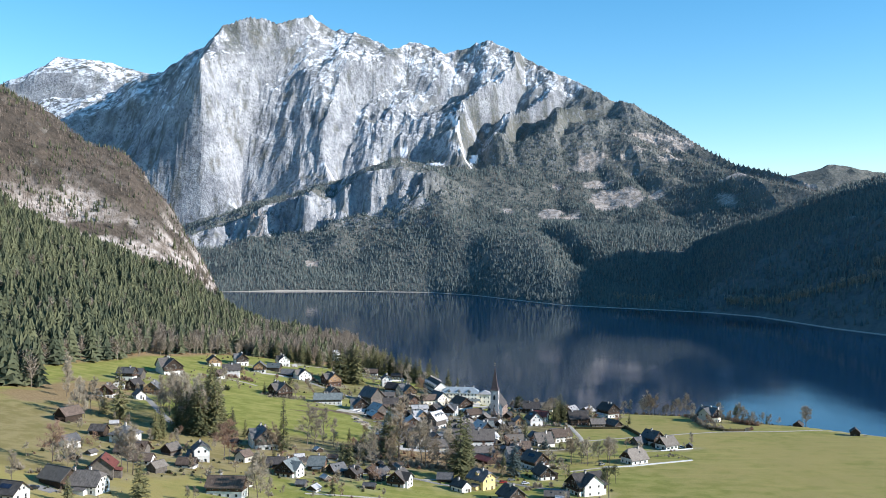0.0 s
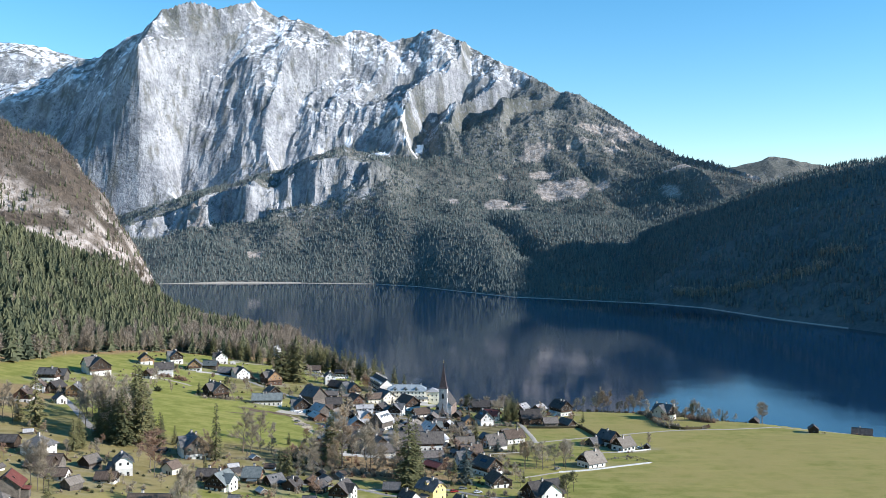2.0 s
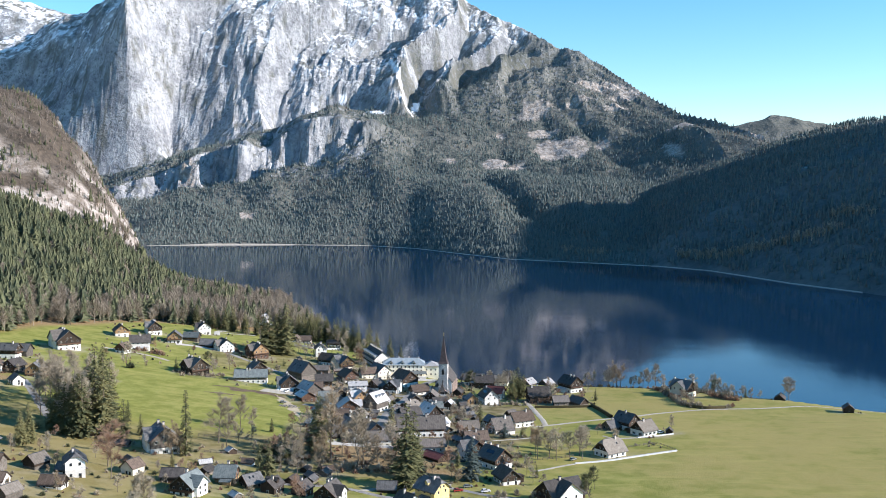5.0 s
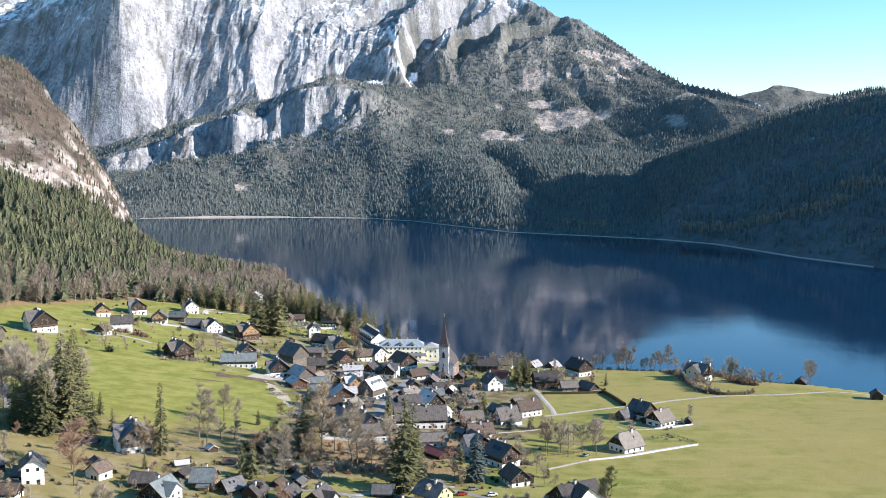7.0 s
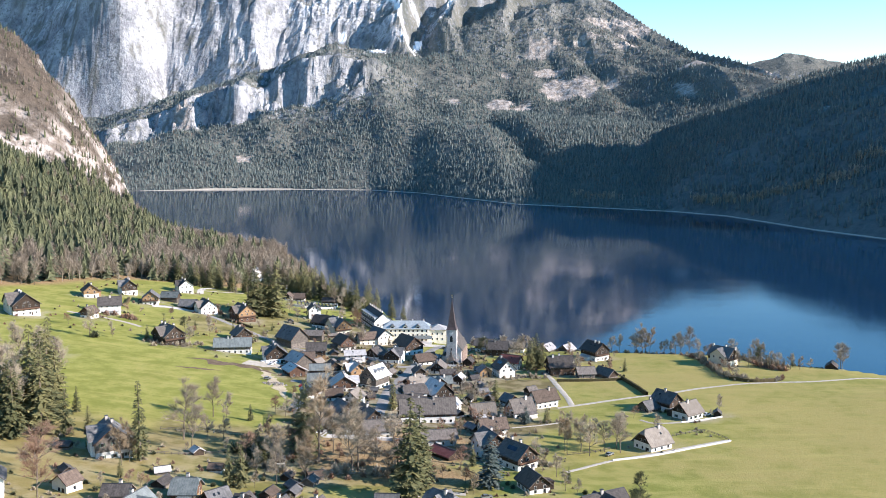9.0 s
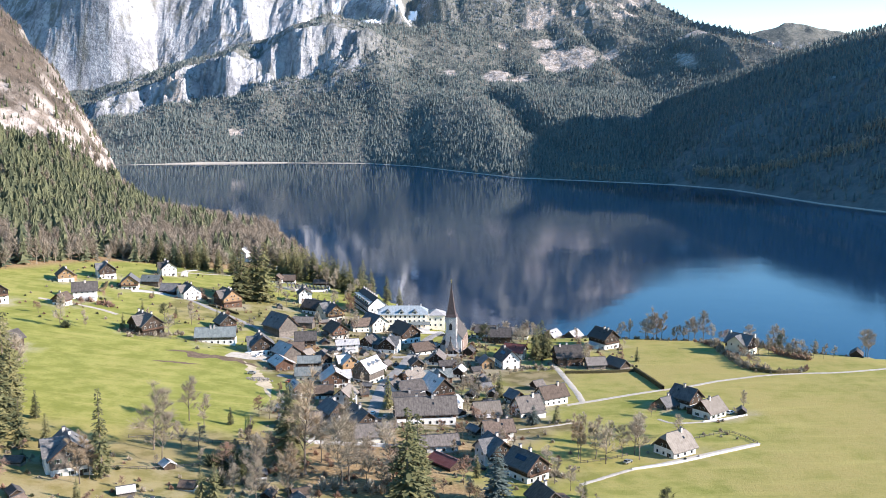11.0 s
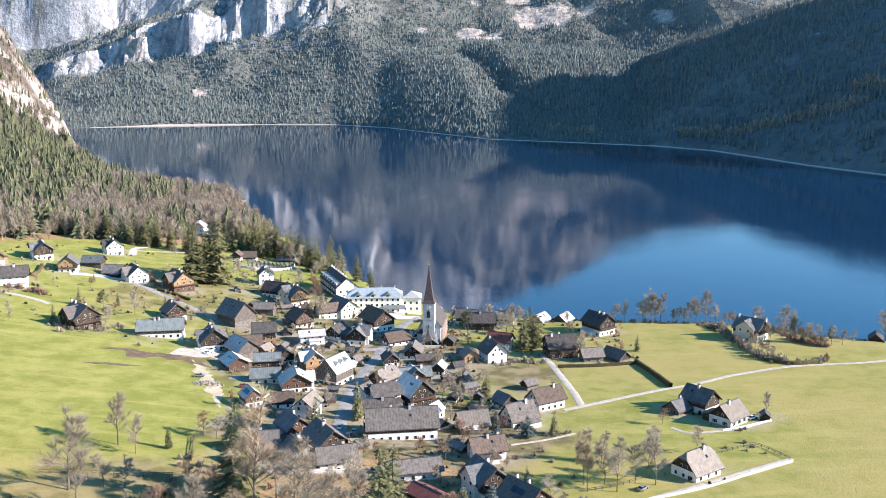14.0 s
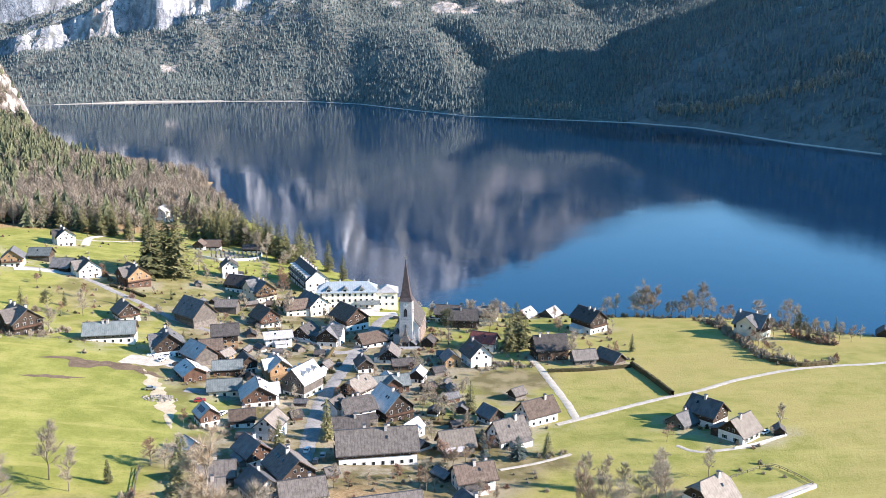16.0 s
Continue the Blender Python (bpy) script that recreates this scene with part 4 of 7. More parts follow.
    for side in (-1, 1):
        for i in range(dormers):
            u = (i + 0.5) / dormers * l * 0.8 - l * 0.4
            zc = h + rise * 0.30
            xo = half_w * 0.72
            bm = bmesh.new()
            a = [(-0.8, 0.0), (0.8, 0.0), (0.8, 1.3), (0, 2.0), (-0.8, 1.3)]
            prism(bm, a, -xo - 0.2, -xo + 2.6)
            bmesh.ops.rotate(bm, verts=bm.verts, matrix=Matrix.Rotation(radians(-90 if side < 0 else 90), 3, "Z"))
            bmesh.ops.translate(bm, verts=bm.verts, vec=(0, u, zc))
            d = part("dormer", bm, WALLS[low][0], root)
            rb = roof_mesh(1.1, 1.7, 1.15, 2.25, 0, 0.14, -xo + 1.0)
            bmesh.ops.rotate(rb, verts=rb.verts, matrix=Matrix.Rotation(radians(-90 if side < 0 else 90), 3, "Z"))
            bmesh.ops.translate(rb, verts=rb.verts, vec=(0, u, zc))
            part("dormer_roof", rb, ROOFS[roof][0], d)
    return root

# ---- single trees ----
def raw_mesh(name, v, f, material):
    me = mesh_of(name, np.array([tuple(p) for p in v], float), np.array(f), False)
    me.materials.append(material)
    return me


def stem(v, f, p, q, r0, r1, sides=5):
    d = (q - p).normalized()
    a = d.orthogonal().normalized()
    b = d.cross(a)
    n = len(v)
    for c, r in ((p, r0), (q, r1)):
        for s in range(sides):
            t = 2 * math.pi * s / sides
            v.append(c + (a * math.cos(t) + b * math.sin(t)) * r)
    for s in range(sides):
        i, j = n + s, n + (s + 1) % sides
        f.append((i, j, j + sides))
        f.append((i, j + sides, i + sides))


def spruce_kit(seed, slim, needles, name="spruce"):
    """A spruce one metre tall: a tapered trunk and drooping boughs of many small blades."""
    rng = random.Random(seed)
    v, f = [], []
    stem(v, f, Vector((0, 0, -0.03)), Vector((0, 0, 0.96)), 0.018, 0.003)
    trunk = raw_mesh("trunk", v, f, BARK)
    v, f = [], []

    def reach(u):
        return slim * min(1.0, 1.15 * (1 - u) ** 0.72) * (0.7 + 0.3 * min(1, u / 0.18)) + 0.008

    def blade(root, tip, side):
        n = len(v)
        v.extend([root - side * 0.4, root + side * 0.4, root.lerp(tip, 0.6) + side, tip, root.lerp(tip, 0.6) - side])
        f.extend([(n, n + 1, n + 2), (n, n + 2, n + 4), (n + 4, n + 2, n + 3)])

    tiers = 24
    for k in range(tiers):
        u0 = 0.07 + 0.91 * k / (tiers - 1)
        for b in range(max(5, int(11 * (1 - u0) + 4))):
            a, u = rng.uniform(0, 6.283), min(0.985, max(0.05, u0 + rng.uniform(-0.02, 0.02)))
            r = reach(u) * rng.uniform(0.6, 1.15)
            out, side = Vector((math.cos(a), math.sin(a), 0)), Vector((-math.sin(a), math.cos(a), 0))
            droop = rng.uniform(-0.1, 0.35) * r
            tip = out * r + Vector((0, 0, u - droop))
            root = out * 0.006 + Vector((0, 0, u + 0.02))
            blade(root, tip, side * 0.14 * r)
            for j in range(7):
                m = root.lerp(tip, rng.uniform(0.35, 0.95))
                spread = side * rng.choice((-1, 1)) * rng.uniform(0.5, 1.0) + out * rng.uniform(0.3, 1.0) + Vector((0, 0, rng.uniform(-0.55, 0.35)))
                size = 0.022 + 0.16 * r * rng.uniform(0.5, 1.0)
                blade(m, m + spread.normalized() * size, spread.cross(Vector((rng.uniform(-0.6, 0.6), rng.uniform(-0.6, 0.6), 1))).normalized() * size * 0.27)
    return trunk, raw_mesh("crown", v, f, needles)


def bare_kit(seed, spread, twig_mat, depth=4, low=0.24):
    """A leafless broadleaf tree one metre tall: trunk with limbs, and a crown of fine twigs."""
    rng = random.Random(seed)
    v, f, tv, tf, lv, lf = [], [], [], [], [], []

    def twig(p, q, w):
        d = q - p
        side = d.cross(Vector((rng.uniform(-1, 1), rng.uniform(-1, 1), rng.uniform(-1, 1)))).normalized() * w
        n = len(tv)
        tv.extend([p - side, p + side, q])
        tf.append((n, n + 1, n + 2))

    def grow(p, d, length, r, level):
        q = p + d * length
        if level < 3:
            stem(lv, lf, p, q, r, r * 0.55, 3 if level > 1 else 4)
        else:
            twig(p, q, max(0.0018, r))
        for j in range(17 if level >= depth else 4):
            m = p.lerp(q, rng.uniform(0.15, 1.0))
            w = (d + Vector((rng.gauss(0, 0.6), rng.gauss(0, 0.6), rng.gauss(0.12, 0.45)))).normalized()
            twig(m, m + w * rng.uniform(0.05, 0.14), 0.0012)
        if level >= depth:
            return
        for j in range(rng.randint(3, 4)):
            w = (d + Vector((rng.gauss(0, spread), rng.gauss(0, spread), rng.gauss(0.12, 0.3)))).normalized()
            grow(p.lerp(q, rng.uniform(0.3, 1.0)), w, length * rng.uniform(0.48, 0.72), r * 0.5, level + 1)

    lean = Vector((rng.gauss(0, 0.04), rng.gauss(0, 0.04), 1)).normalized()
    fork = lean * low
    stem(v, f, Vector((0, 0, -0.03)), fork, 0.0145, 0.011, 6)
    p, d = fork, lean
    for k in range(3):                        # the leading stem wanders on upwards
        d = (d + Vector((rng.gauss(0, 0.16), rng.gauss(0, 0.16), 0.25))).normalized()
        q = p + d * (0.86 - low) / 3
        stem(v, f, p, q, 0.011 - 0.003 * k, 0.008 - 0.003 * k, 5)
        for j in range(7):
            a, u = rng.uniform(0, 6.283), rng.uniform(0, 1)
            level = low + (k + u) / 3 * (0.86 - low)
            out = Vector((math.cos(a), math.sin(a), rng.uniform(0.35, 1.1) + 0.5 * level)).normalized()
            grow(p.lerp(q, u), out, (0.42 * spread + 0.08) * rng.uniform(0.7, 1.1) * (1.15 - 0.75 * level), 0.0058, 2)
        p = q
    grow(p, d, 0.12, 0.004, 2)
    top = max(p.z for p in tv)
    for p in v + tv + lv:
        p *= 1 / top
    return raw_mesh("trunk", v, f, BARK), raw_mesh("branchwork", lv, lf, BARK), raw_mesh("crown", tv, tf, twig_mat)


def bush_kit(seed, material, count=150):
    rng = random.Random(seed)
    v, f = [], []
    for k in range(count):
        a, e = rng.uniform(0, 6.28), rng.uniform(0.05, 1.5)
        r = rng.uniform(0.5, 1.0)
        q = Vector((0.75 * r * math.cos(a) * math.cos(e), 0.75 * r * math.sin(a) * math.cos(e), r * math.sin(e)))
        p = q * 0.3
        side = Vector((rng.uniform(-1, 1), rng.uniform(-1, 1), rng.uniform(-1, 1))) * 0.06
        n = len(v)
        v.extend([p - side, p + side, q])
        f.append((n, n + 1, n + 2))
    return raw_mesh("bush", v, f, material)


KITS = {
    "spruce": [spruce_kit(s, 0.20, GARDEN_NEEDLES) for s in (1, 2, 3)],
    "slim_spruce": [spruce_kit(s, 0.11, GARDEN_NEEDLES) for s in (4, 5)],
    "blue_spruce": [spruce_kit(s, 0.23, BLUE_NEEDLES) for s in (6, 7)],
    "bare_tree": [bare_kit(s, 0.40, TWIGS) for s in (11, 12, 13, 14)],
    "birch": [bare_kit(s, 0.25, LARCH) for s in (15, 16)],
    "russet_beech": [bare_kit(s, 0.55, RUST_TWIGS) for s in (17, 18)],
    "pine": [bare_kit(21, 0.5, NEEDLES, 4, 0.4)],
}
BUSHES = {"brown": [bush_kit(s, TWIGS) for s in (31, 32)], "russet": [bush_kit(33, RUST_TWIGS)], "green": [bush_kit(34, NEEDLES, 240)]}
TREE_LABELS = {"spruce": ("dark green spruce with drooping boughs", "spruce"), "slim_spruce": ("slender columnar green spruce in the meadow", "spruce"), "blue_spruce": ("silvery blue spruce in a garden", "spruce"),
               "bare_tree": ("leafless grey-brown broadleaf tree", "tree"), "birch": ("slender tree with yellow-brown bare twigs", "tree"), "russet_beech": ("wide russet-twigged leafless beech", "tree"), "pine": ("dark green pine with an open crown", "pine")}
DONE = {}


def tree(kind, x, y, height, wide=1.0):
    rng = random.Random(int(x * 31 + y * 17))
    kit = rng.randrange(len(KITS[kind]))
    m = pose(x, y, land_at(x, y) - 0.1, 0, 0, rng.uniform(0, 360)) @ Matrix.Diagonal((height * wide, height * wide, height, 1))
    if (kind, kit) in DONE:
        first = DONE[kind, kit]
        made = copy_thing(first, Matrix())
        made.matrix_basis = m
        return made
    root = new(kind)
    root.matrix_basis = m
    for me in KITS[kind][kit]:
        piece = new(me.name.split(".")[0], me)
        piece.parent = root
        if piece.name.split(".")[0] != "trunk":
            tagged(piece, kind="stuff")
    label, category = TREE_LABELS[kind]
    tagged(root, label, category, "garden and field trees")
    DONE[kind, kit] = root
    return root


def bush(kind, x, y, size):
    rng = random.Random(int(x * 13 + y * 29))
    ob = new("bush", rng.choice(BUSHES[kind]))
    ob.matrix_basis = pose(x, y, land_at(x, y) - 0.1, 0, 0, rng.uniform(0, 360)) @ Matrix.Diagonal((size * rng.uniform(0.9, 1.4), size * rng.uniform(0.9, 1.3), size, 1))
    return tagged(ob, {"brown": "leafless light brown garden bush", "russet": "russet-twigged leafless garden bush", "green": "dense dark green garden shrub"}[kind], "bush", "garden bushes")

# ---- the village's houses ----
house(-4.6, 703.6, -35, 10.4, 12.9, 7.5, "W", "G", "l", rise=5.2, dormers=3, split=0.35, chimneys=0, shutters=True)
house(-15.6, 722.5, 20, 9.3, 10.1, 6.2, "O", "O", "l", chimneys=2, cross=1)
house(-18.2, 774.9, -80, 8.4, 12.3, 5.4, "P", "P", "l", rise=2.0, chimneys=0)
house(-5.3, 789.0, -28, 8.7, 10.7, 4.4, "W", "D", "d")
house(6.5, 782.9, -15, 9.6, 13.5, 5.5, "W", "D", "b", dormers=1, cross=1)
house(16.6, 813.9, 30, 13.1, 16.1, 6.8, "W", "D", "n", name='barn', chimneys=0)
house(-2.6, 839.3, 30, 11.0, 15.1, 6.8, "C", "C", "b")
house(-11.5, 833.9, -75, 9.0, 12.0, 5.1, "C", "C", "n")
house(26.1, 779.3, -65, 8.5, 12.4, 3.8, "W", "D", "n", chimneys=0)
house(33.5, 752.8, -10, 8.1, 10.8, 4.2, "W", "D", "g")
house(21.2, 737.5, 10, 7.0, 8.7, 4.2, "W", "D", "d")
house(38.7, 740.4, -85, 7.0, 9.7, 3.1, "D", "D", "d", chimneys=1, rise=1.9)
house(17.3, 700.7, -42, 8.8, 11.2, 5.0, "W", "D", "p", hip=0.3)
house(31.0, 708.2, -80, 7.3, 13.8, 4.0, "R", "D", "t", chimneys=1, cross=1)
house(43.5, 721.0, -20, 5.9, 6.8, 4.1, "W", "D", "l", chimneys=0)
house(29.0, 678.2, 25, 11.7, 14.1, 6.0, "D", "D", "l", name='barn', balcony=True, rise=5.5)
house(16.0, 673.0, -70, 8.6, 11.7, 6.0, "P", "W", "d", hip=0.25, chimneys=2)
house(8.0, 674.7, -35, 6.3, 7.0, 6.0, "P", "P", "g", chimneys=0)
house(21.4, 634.1, -88, 11.7, 25.8, 6.0, "W", "R", "g", name='farmhouse', rise=5.5, chimneys=3, split=0.6)
house(12.4, 654.9, -88, 7.8, 13.3, 5.0, "W", "D", "d", chimneys=1)
house(34.6, 655.2, -38, 6.3, 8.6, 4.0, "W", "W", "l", chimneys=0)
house(49.0, 640.5, -80, 7.8, 11.0, 4.0, "G", "G", "p", name='barn', chimneys=0, windows=False, rise=4.2)
house(68.6, 647.7, -65, 8.6, 11.7, 4.5, "W", "W", "g", rise=5.0, shutters=True)
house(83.6, 668.3, -65, 8.6, 13.3, 5.0, "W", "W", "n", rise=4.2)
house(66.2, 670.4, 30, 7.0, 7.8, 3.5, "W", "D", "b", chimneys=0)
house(81.3, 694.7, -60, 4.8, 5.7, 3.0, "G", "D", "g", name='shed', chimneys=0, windows=False)
house(72.5, 745.8, 15, 9.9, 11.7, 6.4, "W", "W", "g", chimneys=1, rise=4.8, panels=1)
house(60.6, 744.5, 10, 7.1, 7.1, 4.2, "O", "O", "b", name='shed', chimneys=0)
house(80.4, 771.0, 62, 8.5, 11.4, 5.5, "W", "W", "r", chimneys=0)
house(108.3, 753.1, -85, 12.0, 14.8, 6.5, "D", "D", "d", chimneys=2)
house(121.5, 741.5, -85, 7.3, 10.0, 3.8, "G", "G", "g", name='shed', chimneys=0)
house(134.4, 741.8, 30, 7.4, 11.9, 3.0, "G", "D", "g", name='shed', chimneys=0, windows=False)
house(140.3, 799.8, 30, 12.0, 14.1, 7.3, "W", "D", "d", balcony=True, chimneys=2)
house(113.4, 831.6, -40, 8.1, 10.1, 2.9, "G", "G", "l", name='boathouse', chimneys=0, windows=False)
house(128.3, 835.7, -40, 8.1, 10.1, 2.9, "G", "G", "l", name='boathouse', chimneys=0, windows=False)
house(219.0, 777.3, 40, 12.0, 14.1, 7.3, "C", "D", "b", chimneys=3, split=0.6, cross=1)
house(260.4, 817.0, 60, 6.0, 7.0, 2.9, "G", "G", "l", name='hut', chimneys=0, windows=False)
house(293.9, 782.0, -30, 7.0, 9.0, 3.3, "G", "D", "d", name='boathouse', chimneys=0, windows=False)
house(307.5, 705.6, -20, 6.5, 7.5, 3.8, "D", "D", "d", name='hut', chimneys=0)
house(360.1, 737.2, 60, 8.4, 13.1, 4.3, "D", "D", "d", chimneys=1)
house(146.3, 658.0, 35, 9.9, 11.7, 6.0, "W", "D", "b", chimneys=1, rise=4.2)
house(137.4, 656.7, -60, 7.2, 9.9, 2.9, "G", "G", "b", name='shed', chimneys=1)
house(152.3, 642.5, -55, 9.9, 11.7, 4.0, "W", "D", "p", rise=4.6, chimneys=1, split=0.9, shutters=True)
house(168.1, 644.0, -20, 3.6, 4.5, 2.4, "D", "D", "d", name='hut', chimneys=0, windows=False)
house(120.0, 590.8, -60, 10.8, 12.6, 4.0, "W", "D", "p", rise=5.5, split=0.95, hip=0.3)
house(-50.2, 715.5, 25, 9.1, 11.7, 4.1, "R", "R", "l", name='garage', chimneys=0, rise=2.7)
house(-49.7, 739.1, 35, 10.5, 13.2, 5.2, "G", "G", "l", name='barn', chimneys=0, windows=False)
house(-34.6, 696.8, -88, 7.1, 11.9, 4.0, "C", "C", "t", chimneys=0)
house(-36.1, 723.3, -88, 6.8, 11.8, 4.1, "R", "D", "t", chimneys=0)
house(-21.4, 688.7, 10, 12.5, 11.0, 5.0, "W", "R", "l", chimneys=2, rise=4.2, cross=1)
house(-37.4, 662.5, 25, 7.0, 7.8, 5.0, "W", "R", "l", chimneys=0, panels=1)
house(-39.6, 635.9, 35, 6.3, 7.0, 2.9, "G", "G", "l", name='shed', chimneys=0, windows=False)
house(-25.0, 662.7, -84, 6.3, 8.6, 4.0, "W", "D", "n", chimneys=1)
house(-14.5, 652.5, -20, 7.8, 9.4, 6.0, "P", "P", "p", chimneys=0)
house(-18.9, 630.3, 30, 8.6, 10.2, 5.0, "W", "R", "b", chimneys=1)
house(-6.5, 614.2, 25, 11.0, 14.1, 6.0, "W", "D", "g", chimneys=2, balcony=True)
house(-31.4, 612.4, -88, 7.8, 16.4, 4.0, "G", "D", "g", chimneys=2)
house(-29.1, 730.7, 20, 6.9, 8.6, 5.2, "W", "D", "d", chimneys=0)
house(-38.9, 741.2, -30, 5.2, 7.0, 4.2, "O", "O", "p", name='shed', chimneys=0)
house(-41.4, 766.1, -85, 9.3, 11.1, 7.6, "O", "D", "d", chimneys=1, rise=3.5)
house(-46.4, 752.3, -85, 8.1, 9.0, 4.2, "D", "D", "n", chimneys=0)
house(-64.3, 749.4, 15, 12.6, 12.6, 5.8, "W", "D", "b", chimneys=2, rise=5.3, cross=1)
house(-59.6, 802.5, 40, 13.1, 17.1, 6.8, "G", "G", "b", name='barn', chimneys=0, windows=False, rise=6.5)
house(-91.1, 760.9, -88, 9.3, 21.4, 5.4, "W", "G", "t", chimneys=2, rise=4.0)
house(-92.1, 799.5, 30, 10.1, 10.1, 5.6, "W", "D", "g", name='barn', chimneys=1)
house(-130.0, 763.7, 40, 13.4, 15.2, 6.6, "D", "D", "g", chimneys=3, balcony=True, cross=1)
house(-101.2, 867.8, 35, 13.1, 14.1, 6.8, "R", "O", "g", chimneys=2, balcony=True, cross=1)
house(-128.9, 878.3, 30, 12.0, 13.1, 5.6, "W", "W", "g", chimneys=1, cross=1)
house(-143.0, 887.3, 80, 9.0, 12.0, 3.3, "D", "D", "b", name='carport', chimneys=0, windows=False)
house(-159.5, 901.8, 82, 8.1, 12.0, 4.5, "G", "D", "t", name='shed', chimneys=0, windows=False)
house(-169.5, 883.6, 10, 11.0, 12.0, 5.6, "W", "O", "b", chimneys=0)
house(-159.8, 953.4, 25, 11.0, 12.0, 6.8, "W", "W", "d", chimneys=2, cross=1)
house(-123.8, 1102.6, -20, 10.1, 11.0, 8.9, "W", "W", "l", chimneys=1, hip=0.4)
house(-46.7, 827.7, 80, 7.0, 11.0, 4.5, "G", "G", "g", name='shed', chimneys=1, windows=False)
house(-52.8, 904.2, 10, 9.0, 10.1, 8.9, "W", "W", "d", chimneys=2)
house(-32.4, 861.9, 30, 12.0, 17.1, 6.8, "C", "O", "b", chimneys=2, balcony=True, cross=1, panels=1)
house(-43.7, 874.4, 58, 10.1, 14.1, 5.6, "W", "D", "d", chimneys=0)
house(-26.1, 810.0, 30, 11.0, 12.0, 5.6, "W", "R", "n", chimneys=1)
house(-74.5, 996.8, 84, 8.1, 13.1, 4.0, "W", "D", "n", chimneys=0)
house(-47.0, 1003.0, 80, 6.5, 12.0, 3.8, "W", "D", "d", chimneys=0)
house(-81.4, 991.5, -10, 7.0, 8.1, 4.5, "W", "D", "n", name='shed', chimneys=0)
house(54.0, 776.9, -20, 5.7, 6.7, 3.2, "D", "D", "d", name='shed', chimneys=0, windows=False)
house(76.9, 814.3, 80, 10.1, 13.1, 5.6, "D", "D", "d", chimneys=1)
house(91.5, 825.7, 75, 8.1, 10.1, 4.5, "C", "D", "p", chimneys=1)
house(69.2, 825.0, 70, 9.0, 11.0, 5.6, "W", "D", "g", chimneys=1)
house(4.4, 736.6, -30, 4.3, 5.2, 3.1, "D", "D", "g", name='shed', chimneys=0, windows=False)
house(-185.3, 835.5, -75, 11.0, 14.1, 6.8, "W", "W", "d", chimneys=2)
house(-192.1, 907.5, 25, 11.0, 13.1, 6.8, "W", "D", "b", chimneys=2, cross=1)
house(-211.8, 880.0, 25, 10.1, 11.0, 5.6, "W", "O", "n", chimneys=1)
house(22.3, 591.4, -82, 8.1, 18.9, 4.0, "W", "W", "g", chimneys=0, rise=2.5)
house(50.3, 609.4, -80, 8.6, 11.7, 5.0, "W", "W", "n", chimneys=2)
house(45.9, 579.3, 20, 10.8, 12.6, 6.0, "W", "D", "b", chimneys=1, balcony=True, cross=1)
house(26.5, 572.3, 38, 7.2, 11.7, 2.8, "D", "D", "r", name='carport', chimneys=0, windows=False, rise=1.7)
house(55.3, 562.8, 35, 10.8, 12.6, 6.0, "W", "D", "g", chimneys=2, balcony=True, panels=1)
house(-15.0, 602.6, 30, 8.6, 11.0, 5.0, "W", "W", "b", chimneys=1)
house(-2.4, 598.3, -80, 8.6, 12.5, 5.0, "C", "W", "g", chimneys=1)
house(-30.3, 599.8, -84, 7.0, 11.0, 4.0, "P", "D", "g", chimneys=1)
house(-228.9, 797.3, 35, 16.1, 20.5, 7.6, "W", "D", "g", chimneys=2, name='farmhouse', cross=1)
house(-243.1, 746.2, 84, 9.3, 16.8, 4.3, "G", "G", "b", name='barn', chimneys=0, windows=False)
house(-221.3, 682.9, -20, 8.4, 9.3, 5.4, "G", "D", "d", chimneys=0)
house(-207.2, 680.7, 0, 10.2, 11.0, 5.4, "R", "O", "b", chimneys=1)
house(-223.8, 634.7, 0, 10.0, 10.0, 5.3, "W", "R", "n", chimneys=1)
house(-210.7, 536.0, -30, 8.6, 11.4, 5.1, "D", "D", "n", name='barn', chimneys=0, windows=False)
house(-166.2, 498.2, -20, 11.4, 11.4, 6.4, "W", "W", "b", hip=1.0, rise=4.1, chimneys=1)
house(-154.0, 477.0, 84, 8.4, 11.8, 3.8, "G", "G", "n", name='barn', chimneys=0, windows=False)
house(-144.8, 458.8, 84, 6.5, 10.5, 2.8, "W", "W", "n", chimneys=0, name='shed')
house(-150.9, 422.4, 10, 10.3, 11.1, 5.7, "G", "G", "r", name='barn', chimneys=0, windows=False)
house(-159.2, 394.9, 60, 9.5, 13.5, 4.7, "D", "D", "p", chimneys=0, name='barn', windows=False)
house(-146.7, 393.0, 80, 11.1, 13.5, 4.7, "W", "W", "g", chimneys=2, hip=0.4)
house(-123.0, 484.7, 20, 7.4, 9.8, 7.2, "W", "W", "b", chimneys=1, hip=0.3)
house(-124.9, 465.3, 84, 6.4, 8.8, 2.8, "W", "D", "n", name='shed', chimneys=0)
house(-133.6, 445.3, -30, 5.5, 7.1, 3.7, "G", "G", "p", name='shed', chimneys=0, windows=False)
house(-139.2, 488.1, -30, 6.7, 7.5, 3.8, "G", "D", "p", name='shed', chimneys=0, windows=False)
house(-103.4, 496.4, -30, 6.6, 6.6, 3.8, "C", "C", "n", chimneys=0)
house(-101.0, 538.0, 25, 13.0, 14.5, 7.4, "W", "G", "b", chimneys=2, cross=1, split=0.45, shutters=True)
house(-95.0, 420.1, 84, 8.7, 15.8, 5.7, "W", "R", "n", chimneys=1, split=0.55)
house(-166.7, 366.4, 70, 8.7, 11.1, 3.7, "W", "W", "d", chimneys=0, panels=1)
